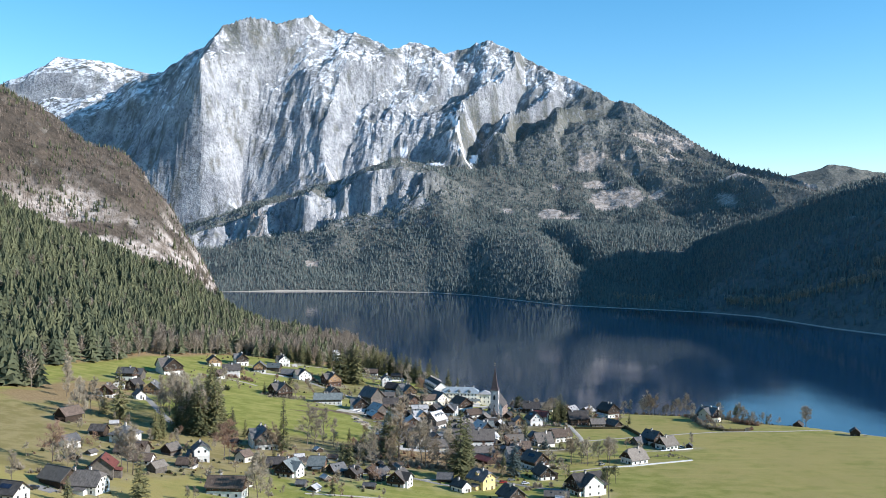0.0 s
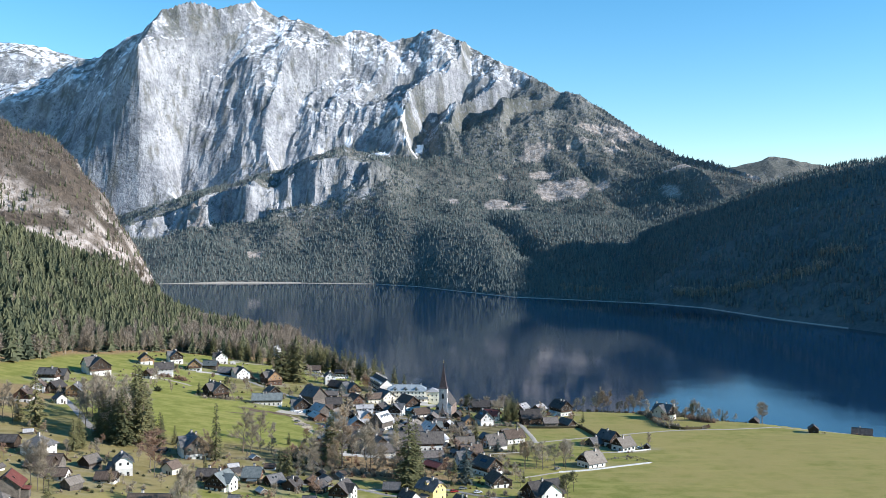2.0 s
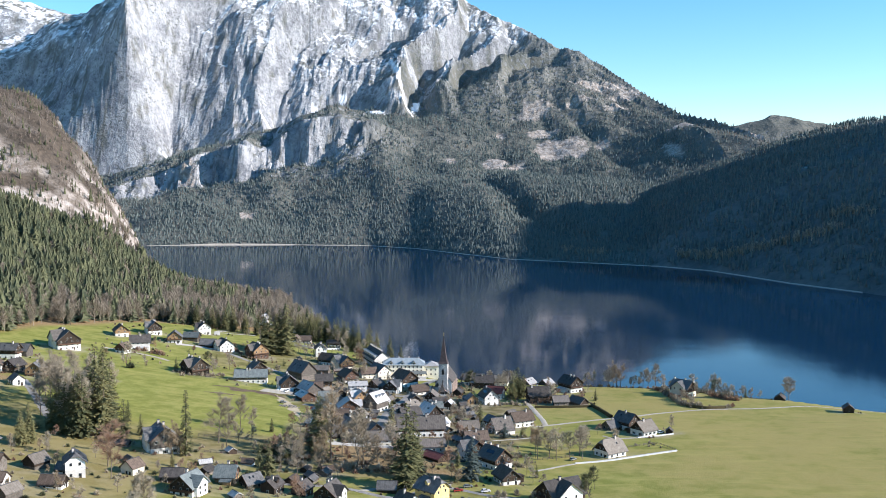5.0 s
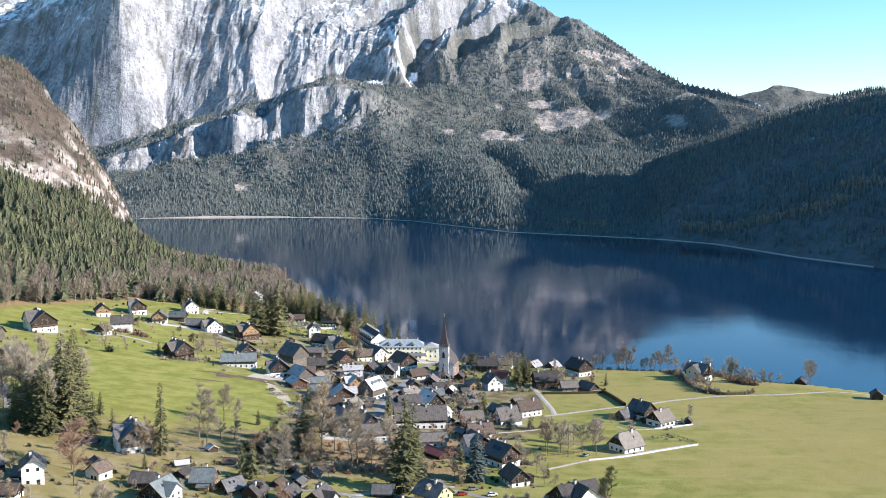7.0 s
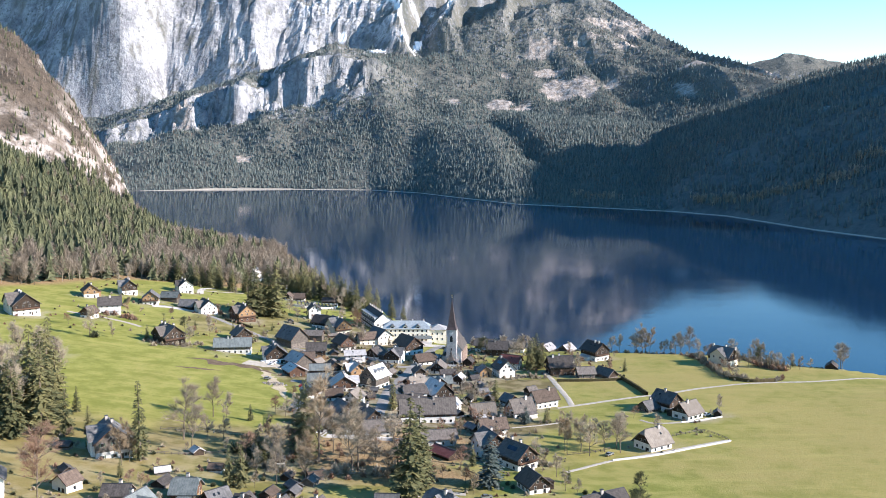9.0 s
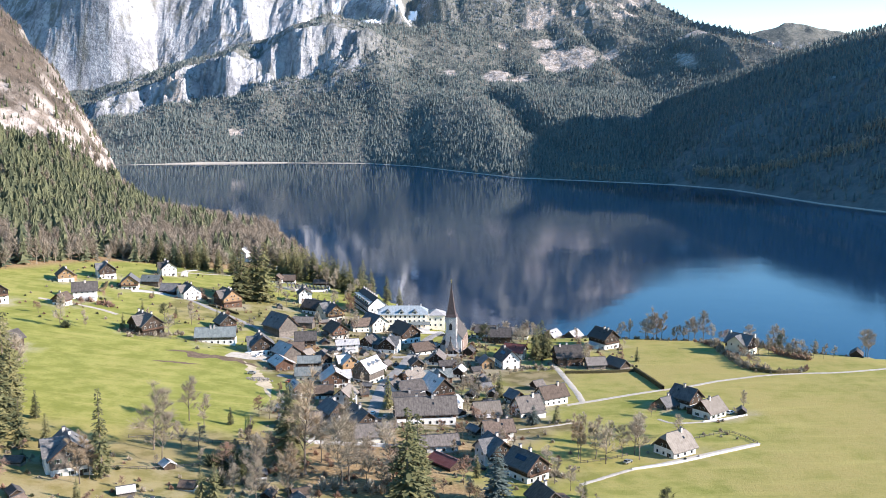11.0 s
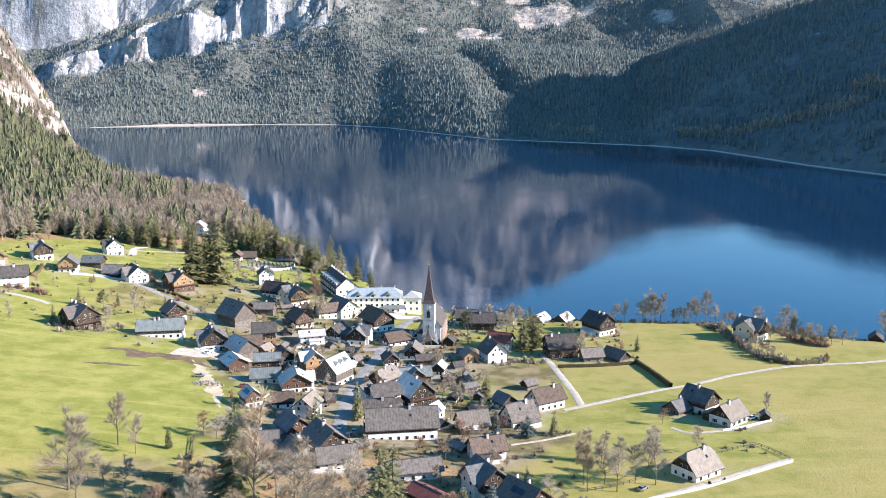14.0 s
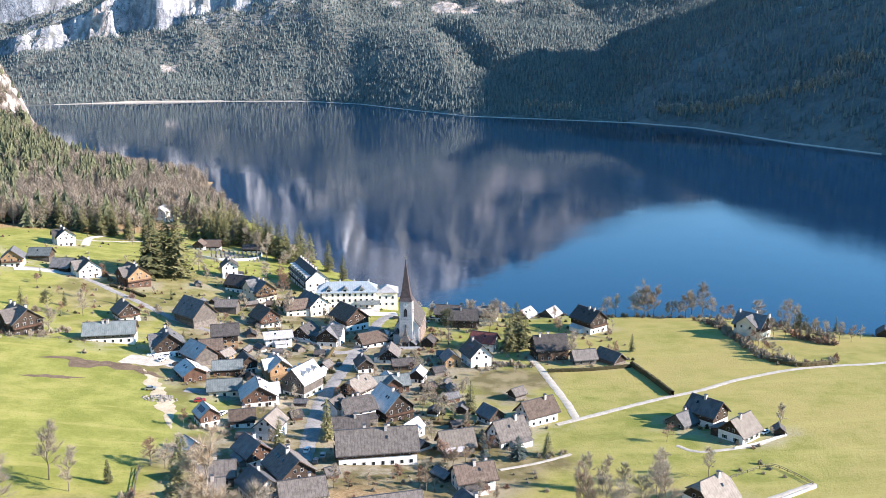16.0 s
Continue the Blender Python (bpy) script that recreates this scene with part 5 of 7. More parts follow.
house(-76.6, 476.7, -24, 10.3, 10.3, 4.7, "W", "D", "t", chimneys=1, balcony=True, cross=1, panels=1)
house(-85.5, 490.4, 84, 6.4, 8.8, 3.7, "R", "D", "d", chimneys=1)
house(-65.3, 498.9, 84, 8.7, 7.9, 4.3, "O", "R", "t", chimneys=1, hip=0.2)
house(-54.8, 495.2, -50, 7.1, 7.1, 3.3, "O", "D", "b", chimneys=0)
house(-45.5, 490.9, -24, 6.4, 7.9, 3.7, "D", "D", "d", chimneys=1, dormers=1)
house(-33.3, 491.5, -24, 6.4, 7.1, 3.7, "D", "R", "d", chimneys=1)
house(-21.6, 485.6, -24, 9.5, 9.5, 4.7, "W", "D", "d", chimneys=2, balcony=True, cross=1)
house(1.9, 507.5, 84, 6.4, 7.9, 2.8, "D", "D", "b", name='garage', chimneys=0, windows=False)
house(10.0, 487.3, 40, 6.4, 8.7, 3.7, "W", "W", "d", chimneys=1)
house(20.9, 498.6, 45, 9.5, 11.1, 6.6, "Y", "Y", "b", chimneys=1, hip=0.3, dormers=1)
house(34.6, 469.9, 30, 9.5, 10.3, 4.7, "W", "D", "d", chimneys=2)
house(58.3, 480.5, 84, 8.7, 11.1, 3.3, "O", "R", "g", name='garage', chimneys=0, rise=1.5)
house(76.0, 498.0, -65, 12.5, 16.5, 6.2, "W", "D", "d", chimneys=1, dormers=1, cross=1)
house(57.3, 532.4, 20, 8.7, 10.3, 4.3, "W", "D", "n", chimneys=1)
house(-178.6, 694.1, -25, 8.2, 10.0, 5.3, "D", "D", "d", chimneys=0)
house(-184.8, 470.1, -30, 7.0, 8.7, 3.9, "W", "W", "b", chimneys=0)
house(-183.6, 507.9, 84, 6.3, 8.1, 4.0, "D", "D", "d", name='shed', chimneys=0, windows=False)
house(-241.9, 729.0, 84, 8.4, 12.1, 7.0, "W", "D", "b", chimneys=1)
house(-230.4, 678.6, 10, 7.5, 8.4, 5.4, "W", "W", "n", chimneys=1)
house(-206.7, 647.4, 40, 6.4, 7.2, 4.2, "W", "W", "g", chimneys=0)
house(-126.2, 485.1, 84, 5.4, 6.9, 3.2, "W", "D", "b", chimneys=0, name='shed')
house(-155.3, 470.7, 84, 7.5, 10.9, 4.1, "G", "D", "n", name='barn', chimneys=0, windows=False)
house(-191.0, 809.5, -20, 7.5, 8.4, 5.0, "W", "R", "n", chimneys=1)

# ---- church ----
STONE = plain("grey_church_stone", (0.36, 0.34, 0.33), (0.56, 0.53, 0.51), 0.4, 0.9, vary=0.02)
SANDSTONE = plain("pink_buttress_stone", (0.40, 0.29, 0.24), (0.58, 0.45, 0.38), 0.5, 0.9, vary=0.02)
SPIRE = plain("brown_copper_spire", (0.060, 0.045, 0.045), (0.13, 0.10, 0.095), 0.6, 0.55, 0.3, vary=0.02)
GILT = plain("gilt_metal", (0.55, 0.40, 0.12), (0.75, 0.58, 0.22), 1.0, 0.35, 0.9, vary=0.02)


def pointed(bm, x, y0, y1, z0, w, h):
    """A pointed-arch solid drawn along y."""
    arch = [(x - w / 2, z0), (x + w / 2, z0), (x + w / 2, z0 + h * 0.65), (x + w * 0.3, z0 + h * 0.86), (x, z0 + h), (x - w * 0.3, z0 + h * 0.86), (x - w / 2, z0 + h * 0.65)]
    prism(bm, arch, y0, y1)


def cone(bm, rings, sides, turn=0.0):
    loops = []
    for r, z in rings:
        if r < 0.02:
            loops.append([bm.verts.new((0, 0, z))])
        else:
            loops.append([bm.verts.new((r * math.cos(turn + 2 * math.pi * i / sides), r * math.sin(turn + 2 * math.pi * i / sides), z)) for i in range(sides)])
    for a, b in zip(loops, loops[1:]):
        for i in range(sides):
            j = (i + 1) % sides
            bm.faces.new((a[i], a[j], b[0]) if len(b) == 1 else (a[i], a[j], b[j], b[i]))


def church(x, y, z, rot):
    root = new("church")
    root.matrix_basis = pose(x, y, z, 0, 0, rot)
    tagged(root, "grey stone village church with a slender brown spire", "church")
    s = 3.1
    tower = part("tower", boxes((-s, s, -s, s, -2, 23.0), (-s - 0.25, s + 0.25, -s - 0.25, s + 0.25, -2, 6.5), (-s - 0.22, s + 0.22, -s - 0.22, s + 0.22, 22.6, 23.1), (-s - 0.12, s + 0.12, -s - 0.12, s + 0.12, 14.2, 14.6)), STONE, root)
    bm = bmesh.new()
    cone(bm, [(4.95, 22.9), (3.7, 24.6), (2.75, 28.0), (1.6, 34.0), (0.72, 39.0), (0.01, 43.2)], 4, math.pi / 4)
    spire = part("spire", bm, SPIRE, root)
    bm = bmesh.new()
    cone(bm, [(0.35, 43.0), (0.35, 43.4), (0.01, 43.6)], 8)
    box(bm, -0.08, 0.08, -0.08, 0.08, 43.3, 45.4)
    box(bm, -0.55, 0.55, -0.07, 0.07, 44.4, 44.6)
    part("cross", bm, GILT, spire)
    for facing in (0, 90, -90):
        bm = bmesh.new()
        pointed(bm, 0, -s - 0.10, -s + 0.3, 15.2, 1.7, 4.2)
        bmesh.ops.rotate(bm, verts=bm.verts, matrix=Matrix.Rotation(radians(facing), 3, "Z"))
        part("belfry_window", bm, GLASS, tower)
        bm = bmesh.new()
        r = bmesh.ops.create_cone(bm, cap_ends=True, segments=20, radius1=1.15, radius2=1.15, depth=0.15)
        bmesh.ops.transform(bm, matrix=pose(0, -s - 0.09, 21.0, 90, 0, 0), verts=r["verts"])
        bmesh.ops.rotate(bm, verts=bm.verts, matrix=Matrix.Rotation(radians(facing), 3, "Z"))
        clock = part("clock", bm, WHITE, tower)
        bm = boxes((-0.07, 0.07, -s - 0.22, -s - 0.18, 21.0, 21.85), (-0.07, 0.55, -s - 0.22, -s - 0.18, 20.93, 21.07))
        bmesh.ops.rotate(bm, verts=bm.verts, matrix=Matrix.Rotation(radians(facing), 3, "Z"))
        part("pointer", bm, COPPER, clock)
        for zz in (9.5,):
            bm = boxes((-0.35, 0.35, -s - 0.06, -s + 0.2, zz, zz + 1.8))
            bmesh.ops.rotate(bm, verts=bm.verts, matrix=Matrix.Rotation(radians(facing), 3, "Z"))
            part("slit_window", bm, GLASS, tower)
    # porch with a steep little roof
    porch = part("porch", boxes((-2.2, -1.5, -s - 3.4, -s, -2, 4.2), (1.5, 2.2, -s - 3.4, -s, -2, 4.2), (-2.2, 2.2, -s - 3.4, -s - 2.9, 3.4, 4.6), (-1.5, 1.5, -s - 0.5, -s - 0.26, -2, 3.4)), SANDSTONE, root)
    bm = bmesh.new()
    cone(bm, [(3.1, 4.3), (1.4, 6.4), (0.5, 9.0), (0.01, 12.2)], 4, math.pi / 4)
    bmesh.ops.translate(bm, verts=bm.verts, vec=(0, -s - 1.7, 0))
    part("porch_roof", bm, SLATE, porch)
    # nave behind the tower
    part("nave", boxes((-5.6, 5.6, s + 0.01, s + 24, -2, 9.0)), WHITE, root)
    bm = bmesh.new()
    prism(bm, [(-5.6, 9.002), (5.6, 9.002), (0, 16.2)], s + 0.02, s + 23.9)
    part("gable", bm, WHITE, root)
    bm = roof_mesh(6.3, 12.4, 8.2, 16.9, 0, 0.3, s + 12.2)
    part("nave_roof", bm, SLATE, root)
    for i in range(6):
        for side in (-1, 1):
            part("buttress", boxes((side * 5.62 - 0.5 + 0.5 * side, side * 5.62 + 0.5 + 0.5 * side, s + 1.2 + i * 4.3, s + 2.2 + i * 4.3, -2, 7.2)), SANDSTONE, root)
        if i < 5:
            for side in (-1, 1):
                bm = bmesh.new()
                pointed(bm, 0, -0.1, 0.12, 2.5, 1.5, 4.6)
                bmesh.ops.rotate(bm, verts=bm.verts, matrix=Matrix.Rotation(radians(90), 3, "Z"))
                bmesh.ops.translate(bm, verts=bm.verts, vec=(side * 5.64, s + 3.85 + i * 4.3, 0))
                part("nave_window", bm, GLASS, root)
    bm = boxes((-s - 3.4, -s - 0.26, -1.0, s + 3, -2, 5.5))
    part("stair_turret", bm, STONE, root)
    part("stair_roof", roof_mesh(2.0, 2.6, 5.3, 7.8, 0.4, 0.2, 0.0), SLATE, root).matrix_basis = pose(-s - 1.8, 1.0, 0)
    return root


def hotel(x, y, z, rot):
    """A long three-storey lakeside hotel with a pale hipped roof, dormers and a glazed veranda."""
    root = new("hotel")
    root.matrix_basis = pose(x, y, z, 0, 0, rot)
    tagged(root, "long cream three-storey hotel with a pale blue hipped metal roof", "hotel", "village buildings")
    part("lower_wall", boxes((-16, 16, -6.5, 6.5, -2.5, 9.6)), CREAM, root)
    part("cornice", boxes((-16.3, 16.3, -6.8, 6.8, 9.3, 9.62)), WHITE, root)
    bm = roof_mesh(7.3, 16.8, 9.5, 14.2, 0.75, 0.3)
    bmesh.ops.rotate(bm, verts=bm.verts, matrix=Matrix.Rotation(radians(90), 3, "Z"))
    roof_ob = part("roof", bm, TEAL_LIGHT, root)
    for level, zz in enumerate((1.7, 4.9, 8.0)):
        for i in range(10):
            add_window(root, -14.2 + i * 3.15, -6.53, zz, 0, 1.05, 1.05)
        for i in range(4):
            add_window(root, 16.03, -4.6 + i * 3.1, zz, 90, 1.0, 1.0)
    for u in (-10, -1, 8):
        bm = bmesh.new()
        prism(bm, [(u - 1.5, 9.9), (u + 1.5, 9.9), (u + 1.5, 11.0), (u, 12.3), (u - 1.5, 11.0)], -6.4, -2.0)
        d = part("dormer", bm, CREAM, root)
        rb = roof_mesh(1.9, 2.5, 10.8, 12.6, 0, 0.15, -4.4)
        bmesh.ops.translate(rb, verts=rb.verts, vec=(u, 0, 0))
        part("dormer_roof", rb, BLUE_ROOF, d)
        part("pane", boxes((u - 0.8, u + 0.8, -6.46, -6.38, 10.0, 11.0)), GLASS, d)
    for u in (-12, -4, 4, 12):
        chimney(root, u, 1.0, 12.6, 15.2)
    wing = part("wing", boxes((16.02, 28, -3.5, 8.0, -2.5, 8.2)), CREAM, root)
    bm = roof_mesh(6.6, 6.9, 8.1, 11.4, 0.9, 0.25)
    bmesh.ops.translate(bm, verts=bm.verts, vec=(22, 2.2, 0))
    part("wing_roof", bm, LIGHT_ROOF, wing)
    for i in range(3):
        for zz in (1.7, 5.4):
            add_window(root, 18.2 + i * 3.6, -3.53, zz, 0, 1.0, 1.0)
    v = part("veranda", boxes((6, 18, -11.0, -6.52, -2.5, 0.8), *[(6 + i * 2.0 - 0.12, 6 + i * 2.0 + 0.12, -10.9, -10.66, 0.8, 3.4) for i in range(7)]), WHITE, root)
    bm = bmesh.new()
    prism(bm, [(-11.4, 3.3), (-6.55, 4.6), (-6.55, 4.75), (-11.4, 3.45)], 5.6, 18.4)
    bmesh.ops.rotate(bm, verts=bm.verts, matrix=Matrix(((0, 1, 0), (1, 0, 0), (0, 0, 1))))
    part("awning", bm, TEAL_ROOF, v)
    return root


def terrace_row(x, y, z, rot, n):
    """A long range under one dark roof with a row of roof windows."""
    root = new("row_house")
    root.matrix_basis = pose(x, y, z, 0, 0, rot)
    tagged(root, "long white apartment range with a dark roof full of dormers", "apartment house", "village buildings")
    l = n * 5.6
    part("wall", boxes((-7, 7, -l / 2, l / 2, -2.5, 8.2)), WHITE, root)
    bm = bmesh.new()
    prism(bm, [(-7, 8.202), (7, 8.202), (0, 13.4)], -l / 2, l / 2)
    part("gable", bm, WHITE, root)
    part("roof", roof_mesh(7.8, l / 2 + 0.7, 7.7, 14.0, 0), SLATE, root)
    for i in range(n):
        u = -l / 2 + (i + 0.5) * 5.6
        bm = boxes((-6.6, -3.0, u - 1.6, u + 1.6, 8.6, 10.9))
        d = part("dormer", bm, WHITE, root)
        part("dormer_roof", boxes((-7.1, -2.6, u - 1.9, u + 1.9, 10.902, 11.1)), LIGHT_ROOF, d)
        part("pane", boxes((-6.66, -6.61, u - 1.2, u + 1.2, 9.0, 10.6)), GLASS, d)
        part("balcony", boxes((-8.3, -7.02, u - 2.2, u + 2.2, 4.2, 4.4), (-8.3, -8.2, u - 2.2, u + 2.2, 4.4, 5.3)), DARKWOOD, root)
        for zz in (1.7, 5.6):
            add_window(root, -7.03, u, zz, -90, 1.5, 1.1)
        chimney(root, 0.6, u + 2.4, 12.9, 15.2)
    for zz in (1.7, 5.4):
        for u in (-4.2, 0, 4.2):
            add_window(root, u, -l / 2 - 0.03, zz, 0, 1.1, 1.0)
    return root


TEAL_LIGHT = plain("pale_blue_sheet_roof", (0.30, 0.345, 0.36), (0.46, 0.50, 0.515), 0.5, 0.4, 0.2, lines=(0, 1.0), vary=0.02)
# ---- paths, hedges, fences ----
SURFACES = {"gravel": plain("pale_gravel", (0.33, 0.295, 0.24), (0.50, 0.455, 0.385), 0.4, 0.95, vary=0.05), "asphalt": plain("worn_asphalt", (0.19, 0.178, 0.165), (0.33, 0.312, 0.29), 0.2, 0.9, vary=0.05),
            "paving": plain("pale_paving", (0.45, 0.42, 0.37), (0.62, 0.58, 0.52), 0.4, 0.9, vary=0.05), "soil": plain("bare_soil", (0.10, 0.070, 0.045), (0.19, 0.135, 0.090), 0.3, 0.95, vary=0.05), "sand": plain("tan_bare_earth", (0.38, 0.31, 0.20), (0.54, 0.46, 0.33), 0.25, 0.95, vary=0.05), "rubble": plain("broken_stone", (0.13, 0.115, 0.10), (0.34, 0.31, 0.28), 1.2, 0.95, vary=0.05)}


def smooth_line(points, gap):
    """Points along a Catmull-Rom curve, about gap metres apart."""
    p = [Vector((x, y, 0)) for x, y in points]
    p = [2 * p[0] - p[1]] + p + [2 * p[-1] - p[-2]]
    out = []
    for a, b, c, d in zip(p, p[1:], p[2:], p[3:]):
        n = max(2, int((c - b).length / gap))
        for i in range(n):
            t = i / n
            out.append(0.5 * (2 * b + (c - a) * t + (2 * a - 5 * b + 4 * c - d) * t * t + (3 * b - a - 3 * c + d) * t ** 3))
    return out + [p[-2]]


def sides_of(pts):
    out = []
    for i, p in enumerate(pts):
        d = (pts[min(i + 1, len(pts) - 1)] - pts[max(i - 1, 0)]).normalized()
        out.append(Vector((-d.y, d.x, 0)))
    return out


def path(points, width, label, surface):
    pts = smooth_line(points, 2.0)
    rng = random.Random(len(points) + int(width * 10))
    rows = 5
    verts, faces = [], []
    for i, (p, s) in enumerate(zip(pts, sides_of(pts))):
        wl, wr = width / 2 * rng.uniform(0.86, 1.12), width / 2 * rng.uniform(0.86, 1.12)
        if surface in ("soil", "sand"):
            thin = min(1.0, 0.08 + 0.12 * i, 0.08 + 0.10 * (len(pts) - 1 - i))
            wl, wr = wl * thin * (0.75 + 0.6 * math.sin(i * 0.9) * rng.random()), wr * thin * (0.55 + 0.7 * rng.random())
        for k in range(rows):
            u = -1 + 2 * k / (rows - 1)
            q = p + s * (u * (wl if u < 0 else wr))
            verts.append((q.x, q.y, land_at(q.x, q.y) + ((0.10 if surface in ("soil", "sand") else 0.22) if 0 < k < rows - 1 else 0.05)))
        if i:
            a = (i - 1) * rows
            faces += [(a + k, a + k + 1, a + rows + k + 1, a + rows + k) for k in range(rows - 1)]
    me = mesh_of("path", np.array(verts), np.array(faces), True)
    me.materials.append(SURFACES[surface])
    return tagged(new("soil_strip" if surface == "soil" else "road" if surface == "asphalt" else "path", me), label, "path", kind="structure")


def hedge(points, width, height):
    pts = smooth_line(points, 0.9)
    rng = random.Random(int(height * 100) + len(pts))
    row, tri, faces = [], [], []
    for i, (p, s) in enumerate(zip(pts, sides_of(pts))):
        z = land_at(p.x, p.y)
        for u, h in ((-1, 0), (-1, 0.9), (-0.6, 1), (0.6, 1), (1, 0.9), (1, 0)):
            q = p + s * (u * width / 2 * rng.uniform(0.8, 1.15))
            row.append((q.x, q.y, z - 0.1 + h * height * rng.uniform(0.9, 1.08)))
        if i:
            a = (i - 1) * 6
            for k in range(5):
                faces += [(a + k, a + k + 1, a + k + 7), (a + k, a + k + 7, a + k + 6)]
        for j in range(5):
            q = p + s * rng.uniform(-0.6, 0.6) * width + Vector((rng.uniform(-0.4, 0.4), rng.uniform(-0.4, 0.4), 0))
            zz = z + rng.uniform(0.2, 1.0) * height
            tri += [(q.x + rng.uniform(-0.3, 0.3), q.y + rng.uniform(-0.3, 0.3), zz + rng.uniform(-0.2, 0.3)) for _ in range(3)]
    base = len(row)
    faces += [(base + 3 * t, base + 3 * t + 1, base + 3 * t + 2) for t in range(len(tri) // 3)]
    me = mesh_of("hedge", np.array(row + tri), np.array(faces), False)
    me.materials.append(HEDGE_LEAF)
    return tagged(new("hedge", me), "clipped brown-green garden hedge along the meadow", "hedge", "hedges")


POST = bpy.data.meshes.new("post")
pbm = boxes((-0.08, 0.08, -0.08, 0.08, -0.3, 1.15))
pbm.to_mesh(POST)
pbm.free()
POST.materials.append(GREYWOOD)


def fence(points, height):
    pts = smooth_line(points, 2.6)
    root = new("fence")
    root.matrix_basis = pose(pts[0].x, pts[0].y, land_at(pts[0].x, pts[0].y))
    tagged(root, "weathered wooden post-and-rail garden fence", "fence", "fences")
    inv = root.matrix_basis.inverted()
    spots = [Vector((p.x, p.y, land_at(p.x, p.y))) for p in pts]
    for p in spots:
        shared("post", POST, root, inv @ Matrix.Translation(p) @ Matrix.Diagonal((1, 1, height / 1.1, 1)))
    for h in (0.45, 0.95):
        v, f = [], []
        for i, a in enumerate(spots):
            c = inv @ a + Vector((0, 0, h * height))
            v.extend([c + Vector((0, 0, -0.08)), c + Vector((0.07, 0.05, 0.08)), c + Vector((-0.07, -0.05, 0.08))])
            if i:
                n = 3 * (i - 1)
                for k in range(3):
                    j = (k + 1) % 3
                    f += [(n + k, n + j, n + 3 + j), (n + k, n + 3 + j, n + 3 + k)]
        new("rail", raw_mesh("rail", v, f, GREYWOOD)).parent = root
    return root


def wall(points, width, height):
    pts = smooth_line(points, 2.0)
    bm = bmesh.new()
    loops = []
    for p, s in zip(pts, sides_of(pts)):
        z = land_at(p.x, p.y)
        a, b = p - s * width / 2, p + s * width / 2
        loops.append([bm.verts.new((q.x, q.y, zz)) for q, zz in ((a, z - 0.4), (a, z + height), (b, z + height), (b, z - 0.4))])
    for a, b in zip(loops, loops[1:]):
        for k in range(4):
            bm.faces.new((a[k], a[(k + 1) % 4], b[(k + 1) % 4], b[k]))
    bm.faces.new(loops[0])
    bm.faces.new(list(reversed(loops[-1])))
    me = bpy.data.meshes.new("garden_wall")
    bmesh.ops.recalc_face_normals(bm, faces=bm.faces)
    bm.to_mesh(me)
    bm.free()
    me.materials.append(PALE)
    return tagged(new("garden_wall", me), "low pale rendered garden wall", "wall", "garden walls")


def shore_strip():
    """Pale gravel along the far water's edge."""
    far = [p for p in SHORE if p[1] > 1480 and p[0] > -700 and not (p[0] < -200 and p[1] < 2700)]
    far = far[::-1]
    pts = []
    for (ax, ay), (bx, by) in zip(far, far[1:]):
        n = max(1, int(math.hypot(bx - ax, by - ay) / 8))
        pts += [Vector((ax + (bx - ax) * i / n, ay + (by - ay) * i / n, 0)) for i in range(n)]
    verts, faces = [], []
    for i, (p, s) in enumerate(zip(pts, sides_of(pts))):
        wide = 7.0 if p.x < -255 else 1.0
        out = s
        for u, z in ((-2.0, -0.5), (0, 0.3), (wide * 0.5, 0.6), (wide, 1.0), (wide + 1.5, -0.5)):
            q = p + out * u
            verts.append((q.x, q.y, max(z, land_at(q.x, q.y) + 0.5) if 0.2 < z else z))
        if i:
            a = (i - 1) * 5
            faces += [(a + k, a + k + 1, a + 6 + k, a + 5 + k) for k in range(4)]
    me = mesh_of("shore_gravel", np.array(verts), np.array(faces), True)
    me.materials.append(SURFACES["gravel"])
    tagged(new("shore_gravel", me), "pale gravel shore road along the far water's edge", "shore", kind="structure")


shore_strip()

# ---- church square ----
church(43.6, 780.3, 7.0, -12)
hotel(16.6, 855.8, 6.6, -4)
terrace_row(-5.7, 900.8, 7.2, 16, 7)

# ---- trees and bushes ----
tree("spruce", 94.2, 770.7, 20.2)
tree("spruce", 98.1, 768.0, 16.5)
tree("spruce", 60.3, 681.8, 12.9)
tree("spruce", -94.6, 885.7, 37.6, 1.15)
tree("spruce", -88.5, 890.8, 33.6, 1.15)
tree("spruce", -85.9, 894.7, 38.4, 1.15)
tree("spruce", -79.6, 891.4, 42.4, 1.15)
tree("spruce", -95.2, 902.5, 28.9, 1.15)
tree("spruce", -82.0, 890.4, 29.0, 1.15)
tree("spruce", -98.4, 889.7, 25.8, 1.15)
tree("spruce", -94.8, 1097.1, 26.3)
tree("spruce", -82.6, 1032.4, 23.2)
tree("spruce", -72.9, 1067.2, 28.9)
tree("spruce", -63.1, 1066.6, 25.6)
tree("spruce", -54.9, 1039.0, 22.9)
tree("spruce", -47.3, 1018.7, 24.4)
tree("spruce", -38.9, 1004.7, 26.4)
tree("spruce", -33.3, 1003.7, 24.3)
tree("spruce", -27.4, 979.8, 25.9)
tree("spruce", -23.1, 975.9, 26.9)
tree("spruce", -15.1, 974.5, 23.3)
tree("spruce", -6.0, 976.0, 22.9)
tree("spruce", 6.2, 960.3, 22.0)
tree("spruce", 15.4, 933.5, 17.3)
tree("spruce", -101.6, 1108.7, 19.4)
tree("spruce", -64.5, 1045.3, 24.5)
tree("pine", -125.6, 789.9, 14.1)
tree("spruce", 79.9, 633.8, 8.4, 1.3)
tree("blue_spruce", 68.8, 630.5, 8.9, 1.5)
